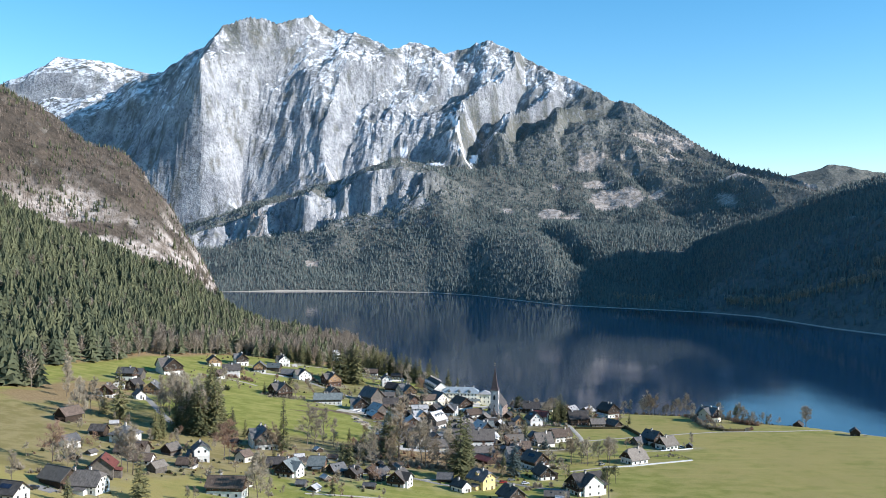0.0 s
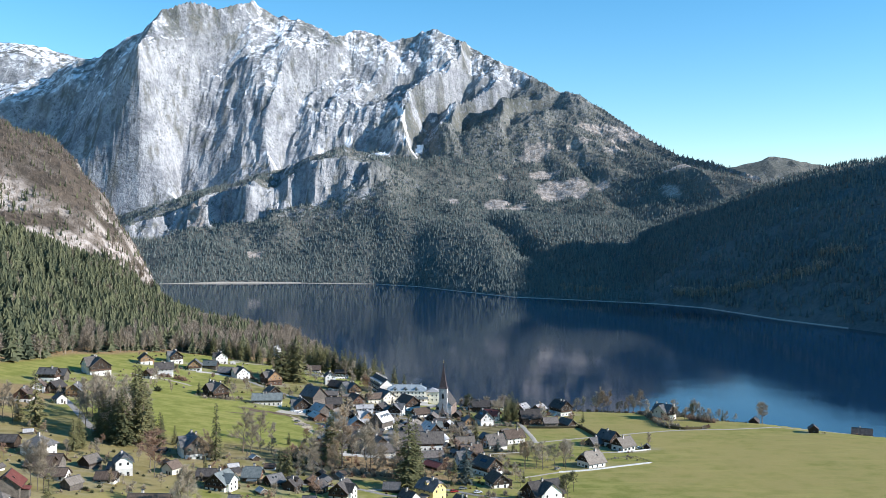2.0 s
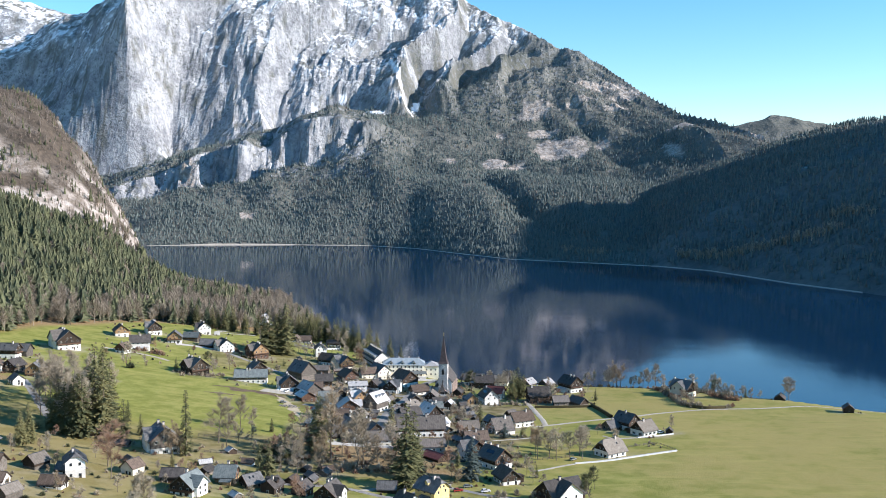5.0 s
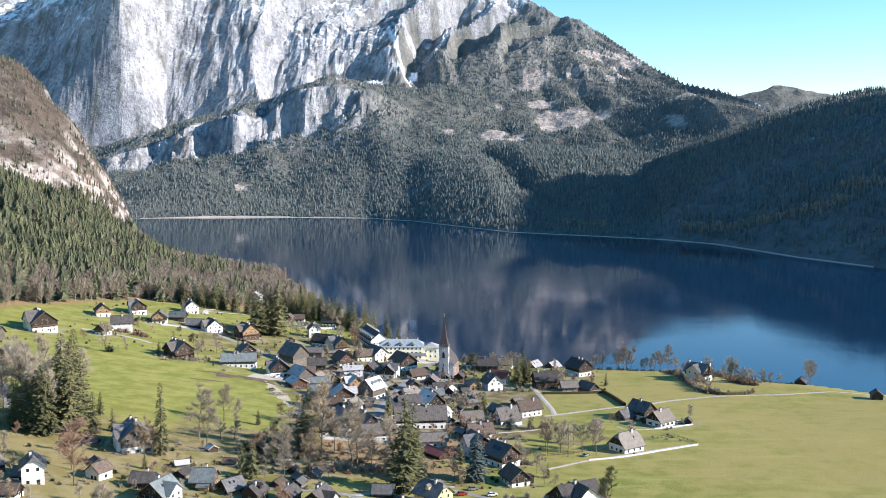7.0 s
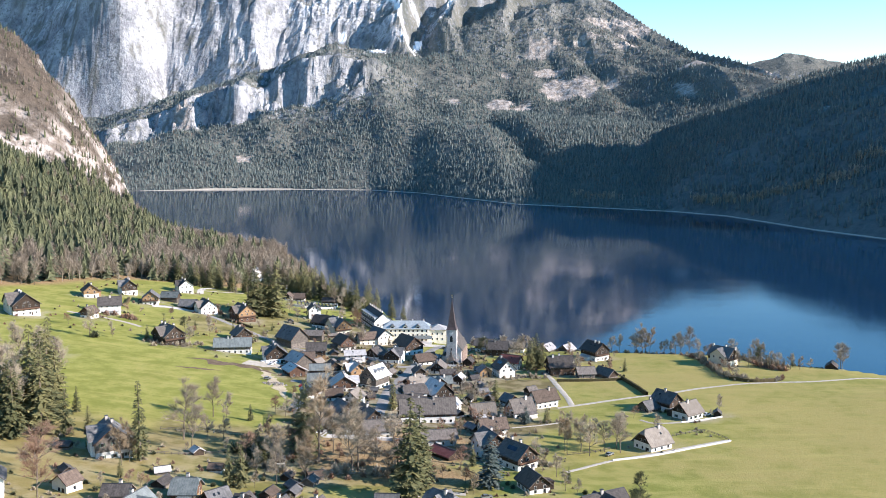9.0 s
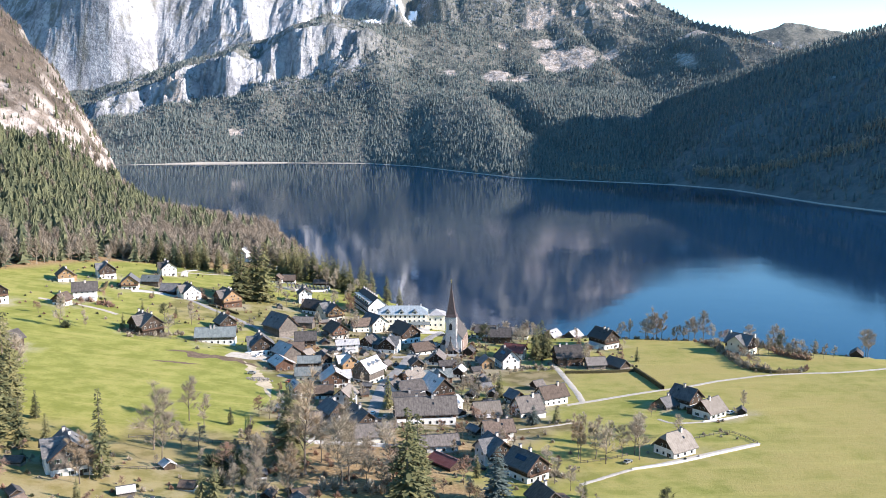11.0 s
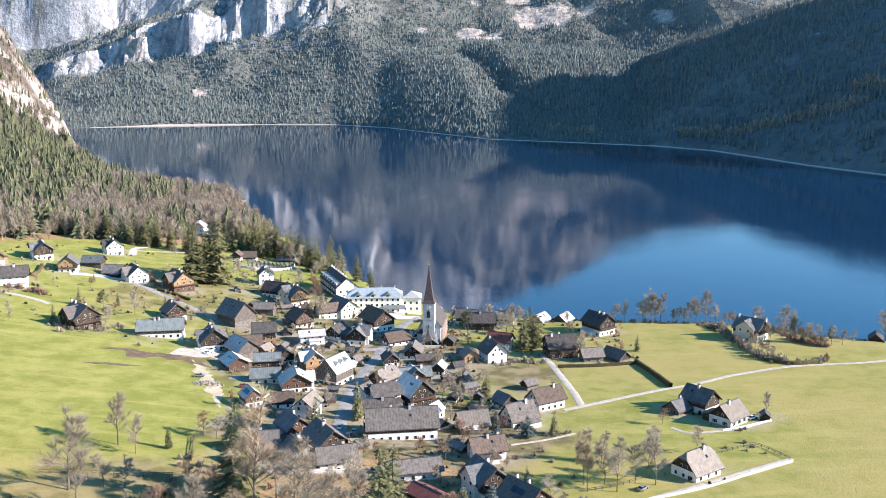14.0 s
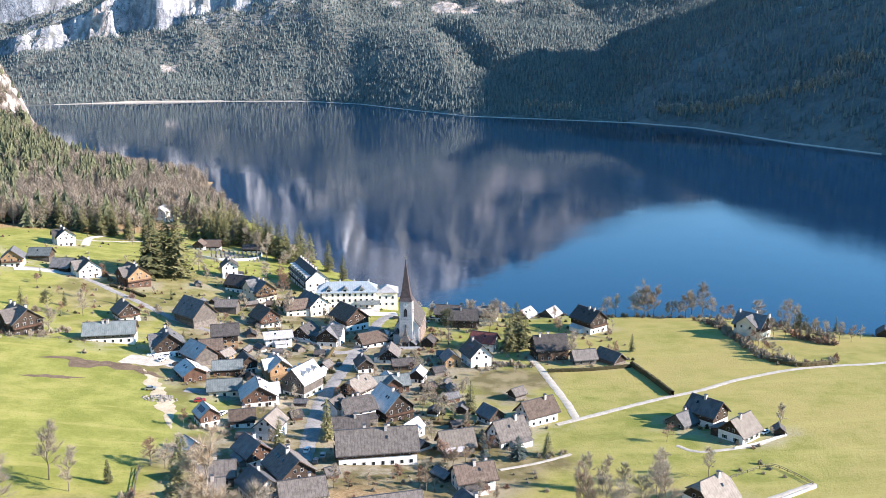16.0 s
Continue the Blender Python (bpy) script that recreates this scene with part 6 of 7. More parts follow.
tree("blue_spruce", 54.6, 614.3, 13.8)
tree("slim_spruce", 5.0, 648.6, 16.0, 1.3)
tree("spruce", -30.5, 561.7, 29.7, 1.3)
tree("spruce", 12.4, 544.7, 25.4, 1.35)
tree("blue_spruce", 41.2, 534.5, 20.6, 1.2)
tree("slim_spruce", -88.7, 531.7, 30.3)
tree("spruce", -147.6, 610.1, 35.4)
tree("spruce", -139.7, 567.7, 32.3)
tree("spruce", -130.6, 551.2, 31.6, 1.1)
tree("spruce", -137.9, 542.6, 29.3)
tree("spruce", -122.2, 553.3, 18.5)
tree("spruce", -109.0, 539.4, 9.5)
tree("spruce", -142.3, 544.8, 27.0)
tree("spruce", -139.6, 593.5, 27.3)
tree("pine", 95.9, 521.3, 11.8)
tree("spruce", -191.2, 563.1, 31.1, 1.1)
tree("spruce", -124.4, 391.1, 18.7, 1.2)
tree("spruce", -146.2, 603.2, 34.8)
tree("spruce", -142.3, 569.1, 25.6)
tree("spruce", -143.5, 545.1, 23.9)
tree("spruce", -156.6, 518.6, 14.6)
tree("spruce", -155.3, 523.6, 16.4)
tree("spruce", -134.1, 578.7, 13.3)
tree("spruce", -129.4, 588.6, 11.3)
tree("spruce", -152.4, 555.0, 24.1)
tree("spruce", -203.9, 573.5, 15.9)
tree("spruce", -146.4, 371.4, 10.6, 1.2)
tree("spruce", -53.7, 515.4, 14.0)
tree("spruce", -49.6, 515.1, 15.6)
tree("spruce", -11.1, 642.7, 11.1)
tree("bare_tree", -82.0, 1091.5, 25.1)
tree("bare_tree", -73.8, 1075.8, 21.8)
tree("bare_tree", -50.0, 1016.9, 19.2)
tree("bare_tree", -42.6, 997.4, 18.7)
tree("bare_tree", -35.5, 974.7, 20.9)
tree("bare_tree", -97.5, 1094.6, 19.1)
tree("bare_tree", -89.8, 1084.5, 23.5)
tree("bare_tree", -57.2, 1032.1, 22.7)
tree("bare_tree", -18.3, 968.2, 15.9)
tree("bare_tree", -23.0, 948.5, 14.6)
tree("bare_tree", -8.6, 953.3, 15.5)
tree("bare_tree", -80.3, 566.0, 27.4, 1.1)
tree("bare_tree", -71.3, 570.0, 12.5, 1.1)
tree("bare_tree", -65.3, 570.8, 11.3, 1.1)
tree("birch", -27.9, 525.1, 20.0, 0.8)
tree("bare_tree", -9.6, 546.5, 31.4)
tree("bare_tree", -38.0, 522.3, 16.1)
tree("bare_tree", 2.9, 537.8, 13.7)
tree("bare_tree", -20.3, 569.8, 19.8)
tree("bare_tree", -2.7, 562.9, 17.1)
tree("bare_tree", -45.5, 525.0, 13.3)
tree("russet_beech", -114.9, 501.4, 20.6, 1.1)
tree("russet_beech", -108.6, 483.8, 20.9)
tree("russet_beech", -177.1, 431.5, 20.5, 1.2)
tree("bare_tree", 86.2, 584.0, 16.2, 1.1)
tree("bare_tree", 103.4, 582.7, 19.5, 0.9)
tree("bare_tree", 96.8, 584.5, 15.8)
tree("birch", 79.2, 583.5, 19.6, 0.8)
tree("bare_tree", 64.5, 555.0, 10.9)
tree("bare_tree", 69.0, 547.9, 10.8)
tree("bare_tree", 166.2, 836.3, 15.0, 0.8)
tree("bare_tree", 176.9, 831.9, 19.0)
tree("birch", 183.2, 831.2, 23.4, 0.9)
tree("birch", 186.3, 830.8, 21.4, 0.8)
tree("bare_tree", 194.6, 832.8, 10.1, 0.8)
tree("bare_tree", 208.4, 830.9, 18.7)
tree("bare_tree", 213.1, 827.6, 21.7, 1.1)
tree("bare_tree", 219.7, 829.3, 13.6)
tree("bare_tree", 201.5, 831.8, 10.1, 0.7)
tree("bare_tree", 236.1, 806.0, 15.6)
tree("bare_tree", 250.0, 804.7, 17.8)
tree("bare_tree", 252.7, 799.1, 15.7)
tree("pine", 238.4, 765.6, 15.2)
tree("spruce", 269.2, 785.6, 9.9, 0.8)
tree("bare_tree", 273.1, 769.3, 8.1)
tree("bare_tree", 257.0, 784.6, 9.8)
tree("bare_tree", 301.1, 784.5, 19.7)
tree("bare_tree", 298.7, 777.0, 19.0)
tree("bare_tree", 98.5, 811.6, 14.8, 1.1)
tree("bare_tree", 82.3, 834.5, 10.3)
tree("bare_tree", 92.3, 815.5, 12.4)
tree("pine", 64.0, 776.5, 20.6, 0.9)
tree("bare_tree", 86.8, 810.3, 10.8)
tree("russet_beech", 124.7, 640.9, 7.4)
tree("bare_tree", 127.7, 610.4, 11.1)
tree("bare_tree", 170.6, 648.2, 11.6, 0.8)
tree("bare_tree", 84.3, 604.4, 14.8, 0.9)
tree("bare_tree", 90.3, 603.3, 13.3, 0.9)
tree("bare_tree", 95.9, 600.9, 11.4, 0.9)
tree("bare_tree", 105.8, 597.9, 15.2, 0.9)
tree("bare_tree", 110.4, 605.8, 13.7, 0.9)
tree("bare_tree", 41.3, 681.5, 9.1)
tree("bare_tree", 46.2, 686.5, 9.7)
tree("bare_tree", 49.7, 678.1, 10.2)
tree("bare_tree", 52.5, 674.7, 7.9)
tree("bare_tree", 47.1, 674.9, 9.0)
tree("bare_tree", 44.5, 697.8, 9.5)
tree("bare_tree", -111.5, 795.8, 15.0)
tree("bare_tree", -117.5, 760.7, 14.6)
tree("bare_tree", -77.4, 807.2, 6.7)
tree("bare_tree", -38.9, 834.9, 10.5)
tree("bare_tree", -14.9, 828.3, 15.7)
tree("russet_beech", -18.8, 850.9, 22.9, 0.7)
tree("bare_tree", -31.5, 899.2, 14.2)
tree("russet_beech", -120.3, 878.0, 8.7)
tree("bare_tree", -72.2, 913.8, 14.6)
tree("bare_tree", -63.9, 886.0, 12.2)
tree("bare_tree", -75.9, 607.4, 19.9)
tree("bare_tree", -68.7, 600.7, 14.8)
tree("bare_tree", -45.2, 620.6, 10.7)
tree("bare_tree", -41.3, 623.2, 11.7)
tree("russet_beech", -49.8, 622.6, 9.8)
tree("russet_beech", 136.2, 741.6, 11.0, 0.8)
tree("russet_beech", 106.8, 741.2, 5.4, 0.8)
tree("bare_tree", 116.9, 744.2, 16.4, 0.8)
tree("birch", -30.1, 540.6, 13.2, 0.8)
tree("birch", 79.5, 580.4, 20.6, 0.7)
tree("bare_tree", 88.7, 577.5, 19.5)
tree("bare_tree", 64.4, 565.8, 12.8)
tree("bare_tree", 103.1, 588.9, 16.9)
tree("bare_tree", -140.9, 432.5, 22.9)
tree("bare_tree", -168.8, 421.7, 14.3, 0.9)
tree("bare_tree", -173.5, 644.3, 27.0)
tree("bare_tree", -147.3, 615.0, 27.6)
tree("bare_tree", -216.8, 575.9, 17.2)
tree("bare_tree", -246.7, 625.6, 29.2, 0.6)
tree("bare_tree", -80.6, 413.9, 18.7, 1.1)
tree("bare_tree", -76.2, 416.9, 12.1)
tree("birch", -92.1, 529.8, 18.6, 0.7)
tree("bare_tree", -173.3, 382.0, 15.8, 0.8)
tree("russet_beech", -33.0, 474.8, 12.7, 0.8)
tree("bare_tree", -169.9, 579.7, 20.7)
tree("bare_tree", -173.5, 617.0, 27.9)
tree("bare_tree", -167.6, 651.4, 25.1)
tree("birch", -143.9, 593.7, 22.8)
tree("pine", 85.5, 483.8, 18.4)
tree("bare_tree", 61.7, 473.3, 6.1)
tree("slim_spruce", -59.3, 607.6, 7.7, 1.6)
bush("brown", 211.8, 802.2, 5.5)
bush("brown", 211.9, 798.1, 5.8)
bush("brown", 210.0, 795.7, 5.9)
bush("brown", 210.3, 789.9, 3.6)
bush("brown", 210.5, 789.1, 4.8)
bush("brown", 210.8, 786.3, 3.9)
bush("brown", 208.1, 779.1, 5.4)
bush("brown", 207.7, 776.1, 3.6)
bush("brown", 209.6, 775.1, 3.3)
bush("brown", 209.8, 770.9, 3.8)
bush("brown", 208.5, 764.1, 4.1)
bush("brown", 208.7, 761.3, 5.1)
bush("brown", 205.9, 755.8, 5.2)
bush("brown", 207.5, 751.7, 4.1)
bush("brown", 207.1, 750.9, 3.7)
bush("brown", 206.3, 746.7, 4.9)
bush("brown", 205.1, 741.7, 4.2)
bush("brown", 205.9, 738.0, 4.6)
bush("brown", 207.3, 737.6, 5.2)
bush("brown", 207.1, 734.2, 3.3)
bush("brown", 209.7, 732.7, 3.3)
bush("brown", 211.6, 732.8, 4.9)
bush("brown", 211.5, 732.5, 3.8)
bush("brown", 214.1, 730.1, 5.4)
bush("brown", 213.9, 725.9, 4.2)
bush("brown", 214.5, 725.9, 5.4)
bush("brown", 162.7, 831.4, 3.1)
bush("brown", 170.3, 835.7, 3.3)
bush("brown", 171.5, 833.5, 2.8)
bush("brown", 177.5, 832.8, 3.3)
bush("brown", 180.8, 832.7, 2.3)
bush("brown", 184.4, 833.7, 2.1)
bush("brown", 187.6, 827.0, 2.1)
bush("brown", 189.9, 827.0, 2.7)
bush("brown", 196.4, 831.5, 2.8)
bush("brown", 201.1, 830.0, 2.5)
bush("brown", 201.8, 827.4, 1.9)
bush("brown", 207.2, 827.7, 2.0)
bush("brown", 211.5, 826.9, 2.8)
bush("brown", 217.0, 830.8, 2.5)
bush("brown", 218.1, 827.7, 2.3)
bush("brown", 222.5, 826.5, 3.2)
bush("russet", 245.3, 808.8, 3.7)
bush("russet", 244.2, 802.1, 3.3)
bush("russet", 243.0, 795.3, 3.5)
bush("russet", 241.1, 782.8, 4.1)
bush("russet", 241.7, 780.8, 2.8)
bush("russet", 239.5, 772.5, 4.6)
bush("russet", 240.4, 768.3, 4.4)
bush("russet", 242.2, 765.6, 4.4)
bush("russet", 242.7, 763.7, 3.3)
bush("russet", 244.2, 761.5, 4.2)
bush("russet", 244.6, 758.9, 4.1)
bush("russet", 248.5, 760.6, 3.9)
bush("russet", 247.6, 756.3, 3.7)
bush("russet", 250.3, 754.2, 4.4)
bush("brown", 230.5, 801.5, 5.6)
bush("brown", 238.9, 806.4, 5.9)
bush("brown", 242.4, 802.9, 6.3)
bush("brown", 248.0, 803.9, 5.0)
bush("brown", 249.4, 800.3, 6.2)
bush("brown", 253.4, 797.9, 5.6)
bush("brown", 257.3, 795.8, 5.8)
bush("brown", 254.1, 782.6, 4.7)
bush("brown", 254.7, 775.7, 5.3)
bush("brown", 258.5, 774.8, 3.9)
bush("brown", 75.7, 735.1, 3.1)
bush("brown", 79.3, 736.6, 2.7)
bush("brown", 82.4, 739.5, 2.8)
bush("brown", 84.7, 740.7, 3.0)
bush("brown", 88.1, 741.9, 3.7)
bush("brown", 90.9, 738.9, 4.0)
bush("brown", 93.1, 737.0, 2.6)
bush("brown", 96.7, 738.3, 3.6)
bush("brown", 63.7, 643.2, 2.1)
bush("brown", 67.5, 640.0, 1.8)
bush("brown", 72.3, 636.7, 2.4)
bush("brown", 76.3, 631.9, 2.2)
bush("brown", 79.3, 631.2, 2.1)
bush("brown", 80.9, 633.0, 2.4)
bush("brown", 84.7, 633.8, 2.5)
bush("brown", 86.5, 635.7, 1.6)
bush("green", 17.6, 677.3, 2.5)
bush("green", 22.6, 675.0, 2.9)
bush("green", 28.0, 673.2, 1.9)
bush("green", 34.5, 671.0, 2.2)
bush("green", 44.4, 671.7, 2.5)
bush("green", 51.7, 672.1, 2.3)
bush("russet", -125.0, 891.0, 4.1)
bush("russet", -122.9, 888.3, 3.1)
bush("russet", -121.2, 883.1, 3.1)
bush("russet", -118.7, 879.1, 3.8)
bush("russet", -114.0, 869.5, 2.8)
bush("russet", -103.3, 852.0, 2.7)
bush("russet", -97.2, 838.5, 4.1)
bush("russet", -89.2, 821.5, 3.1)
bush("brown", -42.4, 657.5, 2.7)
bush("brown", -41.1, 656.8, 2.0)
bush("brown", -38.7, 657.4, 2.0)
bush("brown", -36.7, 656.8, 2.1)
bush("brown", -34.3, 656.2, 1.7)
bush("brown", -33.9, 655.5, 2.9)
bush("brown", -31.5, 654.5, 1.6)
bush("brown", -30.4, 653.8, 2.4)
bush("brown", -29.1, 652.4, 2.3)
bush("brown", -135.4, 756.0, 3.0)
bush("brown", -131.8, 756.9, 2.8)
bush("brown", -128.0, 757.6, 3.8)
bush("brown", -123.9, 756.4, 2.8)
bush("brown", -120.2, 755.9, 2.5)
bush("brown", -119.0, 759.1, 3.2)
bush("brown", -117.6, 762.7, 3.4)
bush("brown", -114.7, 765.4, 2.7)
bush("green", 6.3, 731.5, 2.9)
bush("green", 2.7, 721.4, 3.4)
bush("green", 2.8, 712.0, 1.9)
bush("green", 3.5, 716.7, 2.8)
bush("green", 7.6, 732.0, 2.0)
bush("green", 10.2, 749.1, 2.1)
bush("russet", 49.0, 834.9, 2.1)
bush("russet", 52.6, 827.0, 2.0)
bush("russet", 55.6, 817.0, 1.9)
bush("russet", 58.6, 803.9, 3.2)
bush("russet", 58.2, 792.4, 2.3)
bush("russet", 56.8, 777.3, 3.3)
bush("russet", 54.1, 764.8, 2.9)
bush("russet", 51.1, 749.6, 2.6)
bush("brown", -52.5, 542.5, 4.7)
bush("brown", -49.5, 540.8, 3.7)
bush("brown", -44.7, 539.9, 3.4)
bush("brown", -41.6, 538.8, 5.0)
bush("brown", -37.7, 536.5, 4.8)
bush("brown", -33.8, 535.1, 3.3)
bush("brown", -28.9, 536.6, 3.7)
bush("brown", -22.6, 538.6, 3.9)
bush("brown", -17.8, 541.3, 4.9)
bush("brown", -14.0, 541.9, 5.5)
bush("brown", -7.7, 543.3, 3.3)
bush("brown", -1.9, 541.9, 5.2)
bush("brown", 1.8, 541.4, 4.0)
bush("brown", 7.3, 541.8, 4.6)
bush("brown", 12.7, 541.0, 3.4)
bush("brown", 18.8, 539.7, 5.1)
bush("green", -57.4, 554.8, 5.9)
bush("green", -52.9, 557.4, 6.6)
bush("green", -49.3, 560.4, 4.2)
bush("green", -48.5, 555.8, 7.2)
bush("green", -49.9, 544.2, 4.1)
bush("green", -52.0, 534.8, 6.2)
bush("russet", -24.7, 531.3, 2.4)
bush("russet", -19.2, 534.5, 3.0)
bush("russet", -12.8, 534.9, 2.5)
bush("russet", -7.0, 539.1, 2.5)
bush("russet", -2.7, 542.3, 3.2)
bush("russet", -0.8, 543.8, 2.9)
bush("russet", 3.4, 548.3, 3.5)
bush("russet", 5.2, 550.9, 2.5)
bush("brown", -196.4, 685.4, 4.8)
bush("brown", -183.0, 658.0, 3.6)
bush("brown", -172.3, 630.1, 3.2)
bush("brown", -158.2, 599.7, 4.0)
bush("brown", -148.6, 580.1, 3.8)
bush("brown", -144.4, 570.5, 3.5)
bush("brown", -150.0, 576.4, 5.5)
bush("brown", -154.6, 585.9, 5.6)
bush("brown", -161.8, 594.4, 5.1)
bush("brown", -166.0, 601.9, 4.5)
bush("brown", -183.9, 407.5, 3.2)
bush("brown", -181.8, 408.0, 4.3)
bush("brown", -175.8, 405.5, 2.5)
bush("brown", -173.5, 408.5, 3.3)
bush("brown", -172.5, 415.6, 3.3)
bush("brown", -175.5, 434.7, 2.5)
bush("brown", -177.4, 454.7, 3.5)
bush("brown", -181.2, 473.3, 2.6)
bush("green", -158.3, 407.0, 4.5)
bush("green", -155.8, 419.3, 5.3)
bush("green", -156.7, 435.5, 4.5)
bush("green", -161.3, 550.3, 4.0)
bush("green", -170.2, 750.0, 5.4)
bush("brown", -143.0, 789.7, 4.2)
bush("brown", -139.1, 799.5, 3.1)
bush("brown", -133.3, 796.3, 4.1)
bush("brown", -124.4, 794.1, 2.6)
bush("brown", -111.4, 766.5, 3.3)
bush("brown", -97.0, 736.7, 2.6)
bush("brown", 44.8, 498.9, 2.9)
bush("brown", 46.5, 501.6, 2.6)
bush("brown", 50.0, 506.7, 4.0)
bush("brown", 52.8, 508.1, 3.8)
bush("brown", 59.0, 511.3, 3.4)
bush("brown", 66.5, 508.2, 4.4)
bush("brown", 73.5, 504.4, 3.0)
bush("brown", 81.1, 502.9, 2.7)
bush("brown", 139.8, 613.8, 1.7)
bush("brown", 146.4, 610.4, 1.5)
bush("brown", 152.0, 606.9, 1.5)
bush("brown", 150.0, 613.8, 1.9)
bush("brown", 149.0, 618.4, 2.2)
bush("russet", -185.4, 825.6, 3.5)
bush("russet", -180.0, 826.9, 4.0)
bush("russet", -172.0, 822.5, 2.9)
bush("russet", -167.6, 823.9, 4.2)
bush("russet", -165.2, 819.0, 4.4)
bush("russet", -169.9, 822.9, 4.7)
bush("russet", -171.9, 823.2, 3.6)
bush("russet", -173.3, 821.5, 3.8)
bush("brown", -143.3, 762.2, 2.7)
bush("brown", -141.2, 758.5, 2.5)
bush("brown", -138.6, 756.3, 3.6)
bush("brown", -135.6, 747.3, 3.3)
bush("brown", -131.6, 752.2, 2.9)
bush("brown", -122.4, 761.1, 4.0)
bush("brown", -114.1, 769.5, 3.0)
bush("brown", -102.9, 777.0, 4.2)
bush("brown", 49.9, 601.4, 2.5)
bush("brown", 54.0, 590.3, 2.3)
bush("brown", 57.0, 581.3, 3.6)
bush("brown", 61.6, 572.0, 3.8)
bush("brown", 63.2, 565.7, 3.9)
bush("brown", 65.6, 564.0, 3.0)
bush("brown", 66.8, 563.2, 3.4)
bush("brown", 68.9, 561.9, 2.8)
tree("bare_tree", -240.8, 608.9, 15.0, 0.85)
tree("bare_tree", -212.8, 556.5, 24.8, 0.85)
tree("bare_tree", -212.5, 573.6, 22.8, 0.85)
tree("bare_tree", -247.3, 629.0, 22.6, 0.85)
tree("bare_tree", -204.3, 565.2, 17.6, 0.85)
tree("bare_tree", -207.2, 550.4, 15.4, 0.85)
tree("bare_tree", -213.2, 549.0, 17.6, 0.85)
tree("bare_tree", -173.2, 603.2, 32.4, 0.85)
tree("bare_tree", -165.7, 592.1, 32.9, 0.85)
tree("bare_tree", -157.6, 578.9, 32.2, 0.85)
tree("bare_tree", -148.2, 563.1, 33.4, 0.85)
tree("bare_tree", -183.8, 627.1, 23.6, 0.85)
tree("bare_tree", -140.3, 547.9, 29.7, 0.85)
tree("bare_tree", -181.8, 608.1, 17.4, 0.85)
tree("bare_tree", -147.7, 552.4, 30.3, 0.85)
tree("bare_tree", -158.4, 573.1, 29.7, 0.85)
tree("bare_tree", -147.8, 437.7, 22.1, 0.85)
tree("bare_tree", -144.2, 435.4, 24.2, 0.85)
tree("bare_tree", -86.0, 435.0, 19.1, 0.85)
tree("bare_tree", -82.6, 432.6, 21.2, 0.85)
tree("bare_tree", -85.8, 421.5, 14.2, 0.85)
tree("bare_tree", -164.1, 425.8, 14.9, 0.85)
tree("bare_tree", -166.1, 421.4, 12.5, 0.85)
tree("bare_tree", -172.9, 750.0, 20.0, 0.85)
tree("bare_tree", -74.3, 552.4, 22.0, 0.85)
tree("bare_tree", -106.9, 399.1, 7.9, 0.85)
tree("bare_tree", -103.6, 399.2, 7.8, 0.85)
tree("bare_tree", -196.0, 575.2, 17.0, 0.85)
tree("bare_tree", -177.2, 436.2, 10.9, 0.85)
tree("bare_tree", -40.9, 541.8, 18.1)
tree("bare_tree", 6.0, 551.4, 25.7)
tree("bare_tree", -11.9, 543.0, 28.7)
tree("birch", -29.1, 533.0, 21.2)
tree("birch", -25.0, 554.2, 40.1)
tree("birch", -93.8, 525.2, 16.7)
tree("birch", -90.2, 531.4, 11.8)
tree("spruce", -154.8, 553.0, 22.9)
tree("spruce", -147.1, 546.4, 24.7)
tree("spruce", -139.9, 543.9, 29.5)
tree("spruce", -135.8, 556.1, 41.5)
tree("spruce", -134.7, 564.2, 38.0)
tree("spruce", -155.0, 523.8, 18.4)
tree("spruce", -155.7, 515.7, 16.8)
tree("spruce", -133.6, 573.7, 14.7)
tree("spruce", -116.4, 561.8, 10.8)
tree("spruce", -32.1, 574.2, 28.9)
tree("spruce", 10.2, 514.8, 38.4)
tree("spruce", 14.1, 531.7, 31.9)
tree("spruce", -34.9, 576.2, 21.7)
tree("spruce", -46.0, 544.7, 11.0)
bush("green", -52.4, 550.3, 3.2)
bush("green", -49.0, 549.2, 2.8)
bush("green", -45.0, 552.3, 3.0)
bush("green", -56.2, 555.2, 2.4)
bush("green", -128.0, 445.8, 2.2)
bush("green", -124.5, 442.8, 1.8)
bush("green", -124.5, 452.7, 2.0)
bush("brown", -166.6, 413.2, 2.4)
bush("brown", -171.5, 419.2, 2.2)
bush("brown", -160.5, 413.3, 2.6)
bush("brown", -151.8, 483.7, 2.0)
bush("brown", -144.1, 470.6, 1.8)
bush("brown", -117.9, 448.0, 1.8)
bush("brown", -107.7, 461.3, 2.4)
bush("brown", -92.9, 500.1, 2.2)
bush("brown", -87.9, 533.3, 2.0)
bush("brown", -80.0, 523.1, 2.0)
bush("brown", -74.0, 524.2, 2.4)
bush("brown", -36.8, 508.0, 2.2)
bush("brown", -27.7, 506.7, 1.8)
bush("brown", -77.2, 429.5, 2.4)
tree("bare_tree", 225.0, 828.6, 8.2)
tree("russet_beech", 223.9, 818.2, 9.7)
tree("bare_tree", 220.2, 802.7, 8.8)
tree("bare_tree", 217.6, 793.2, 8.0)
tree("russet_beech", 217.4, 785.9, 9.5)
tree("bare_tree", 215.8, 778.9, 8.7)
tree("bare_tree", 215.6, 771.9, 8.0)
tree("russet_beech", 215.3, 764.8, 7.3)
tree("bare_tree", 213.5, 757.8, 8.7)
tree("bare_tree", 213.1, 751.0, 8.0)
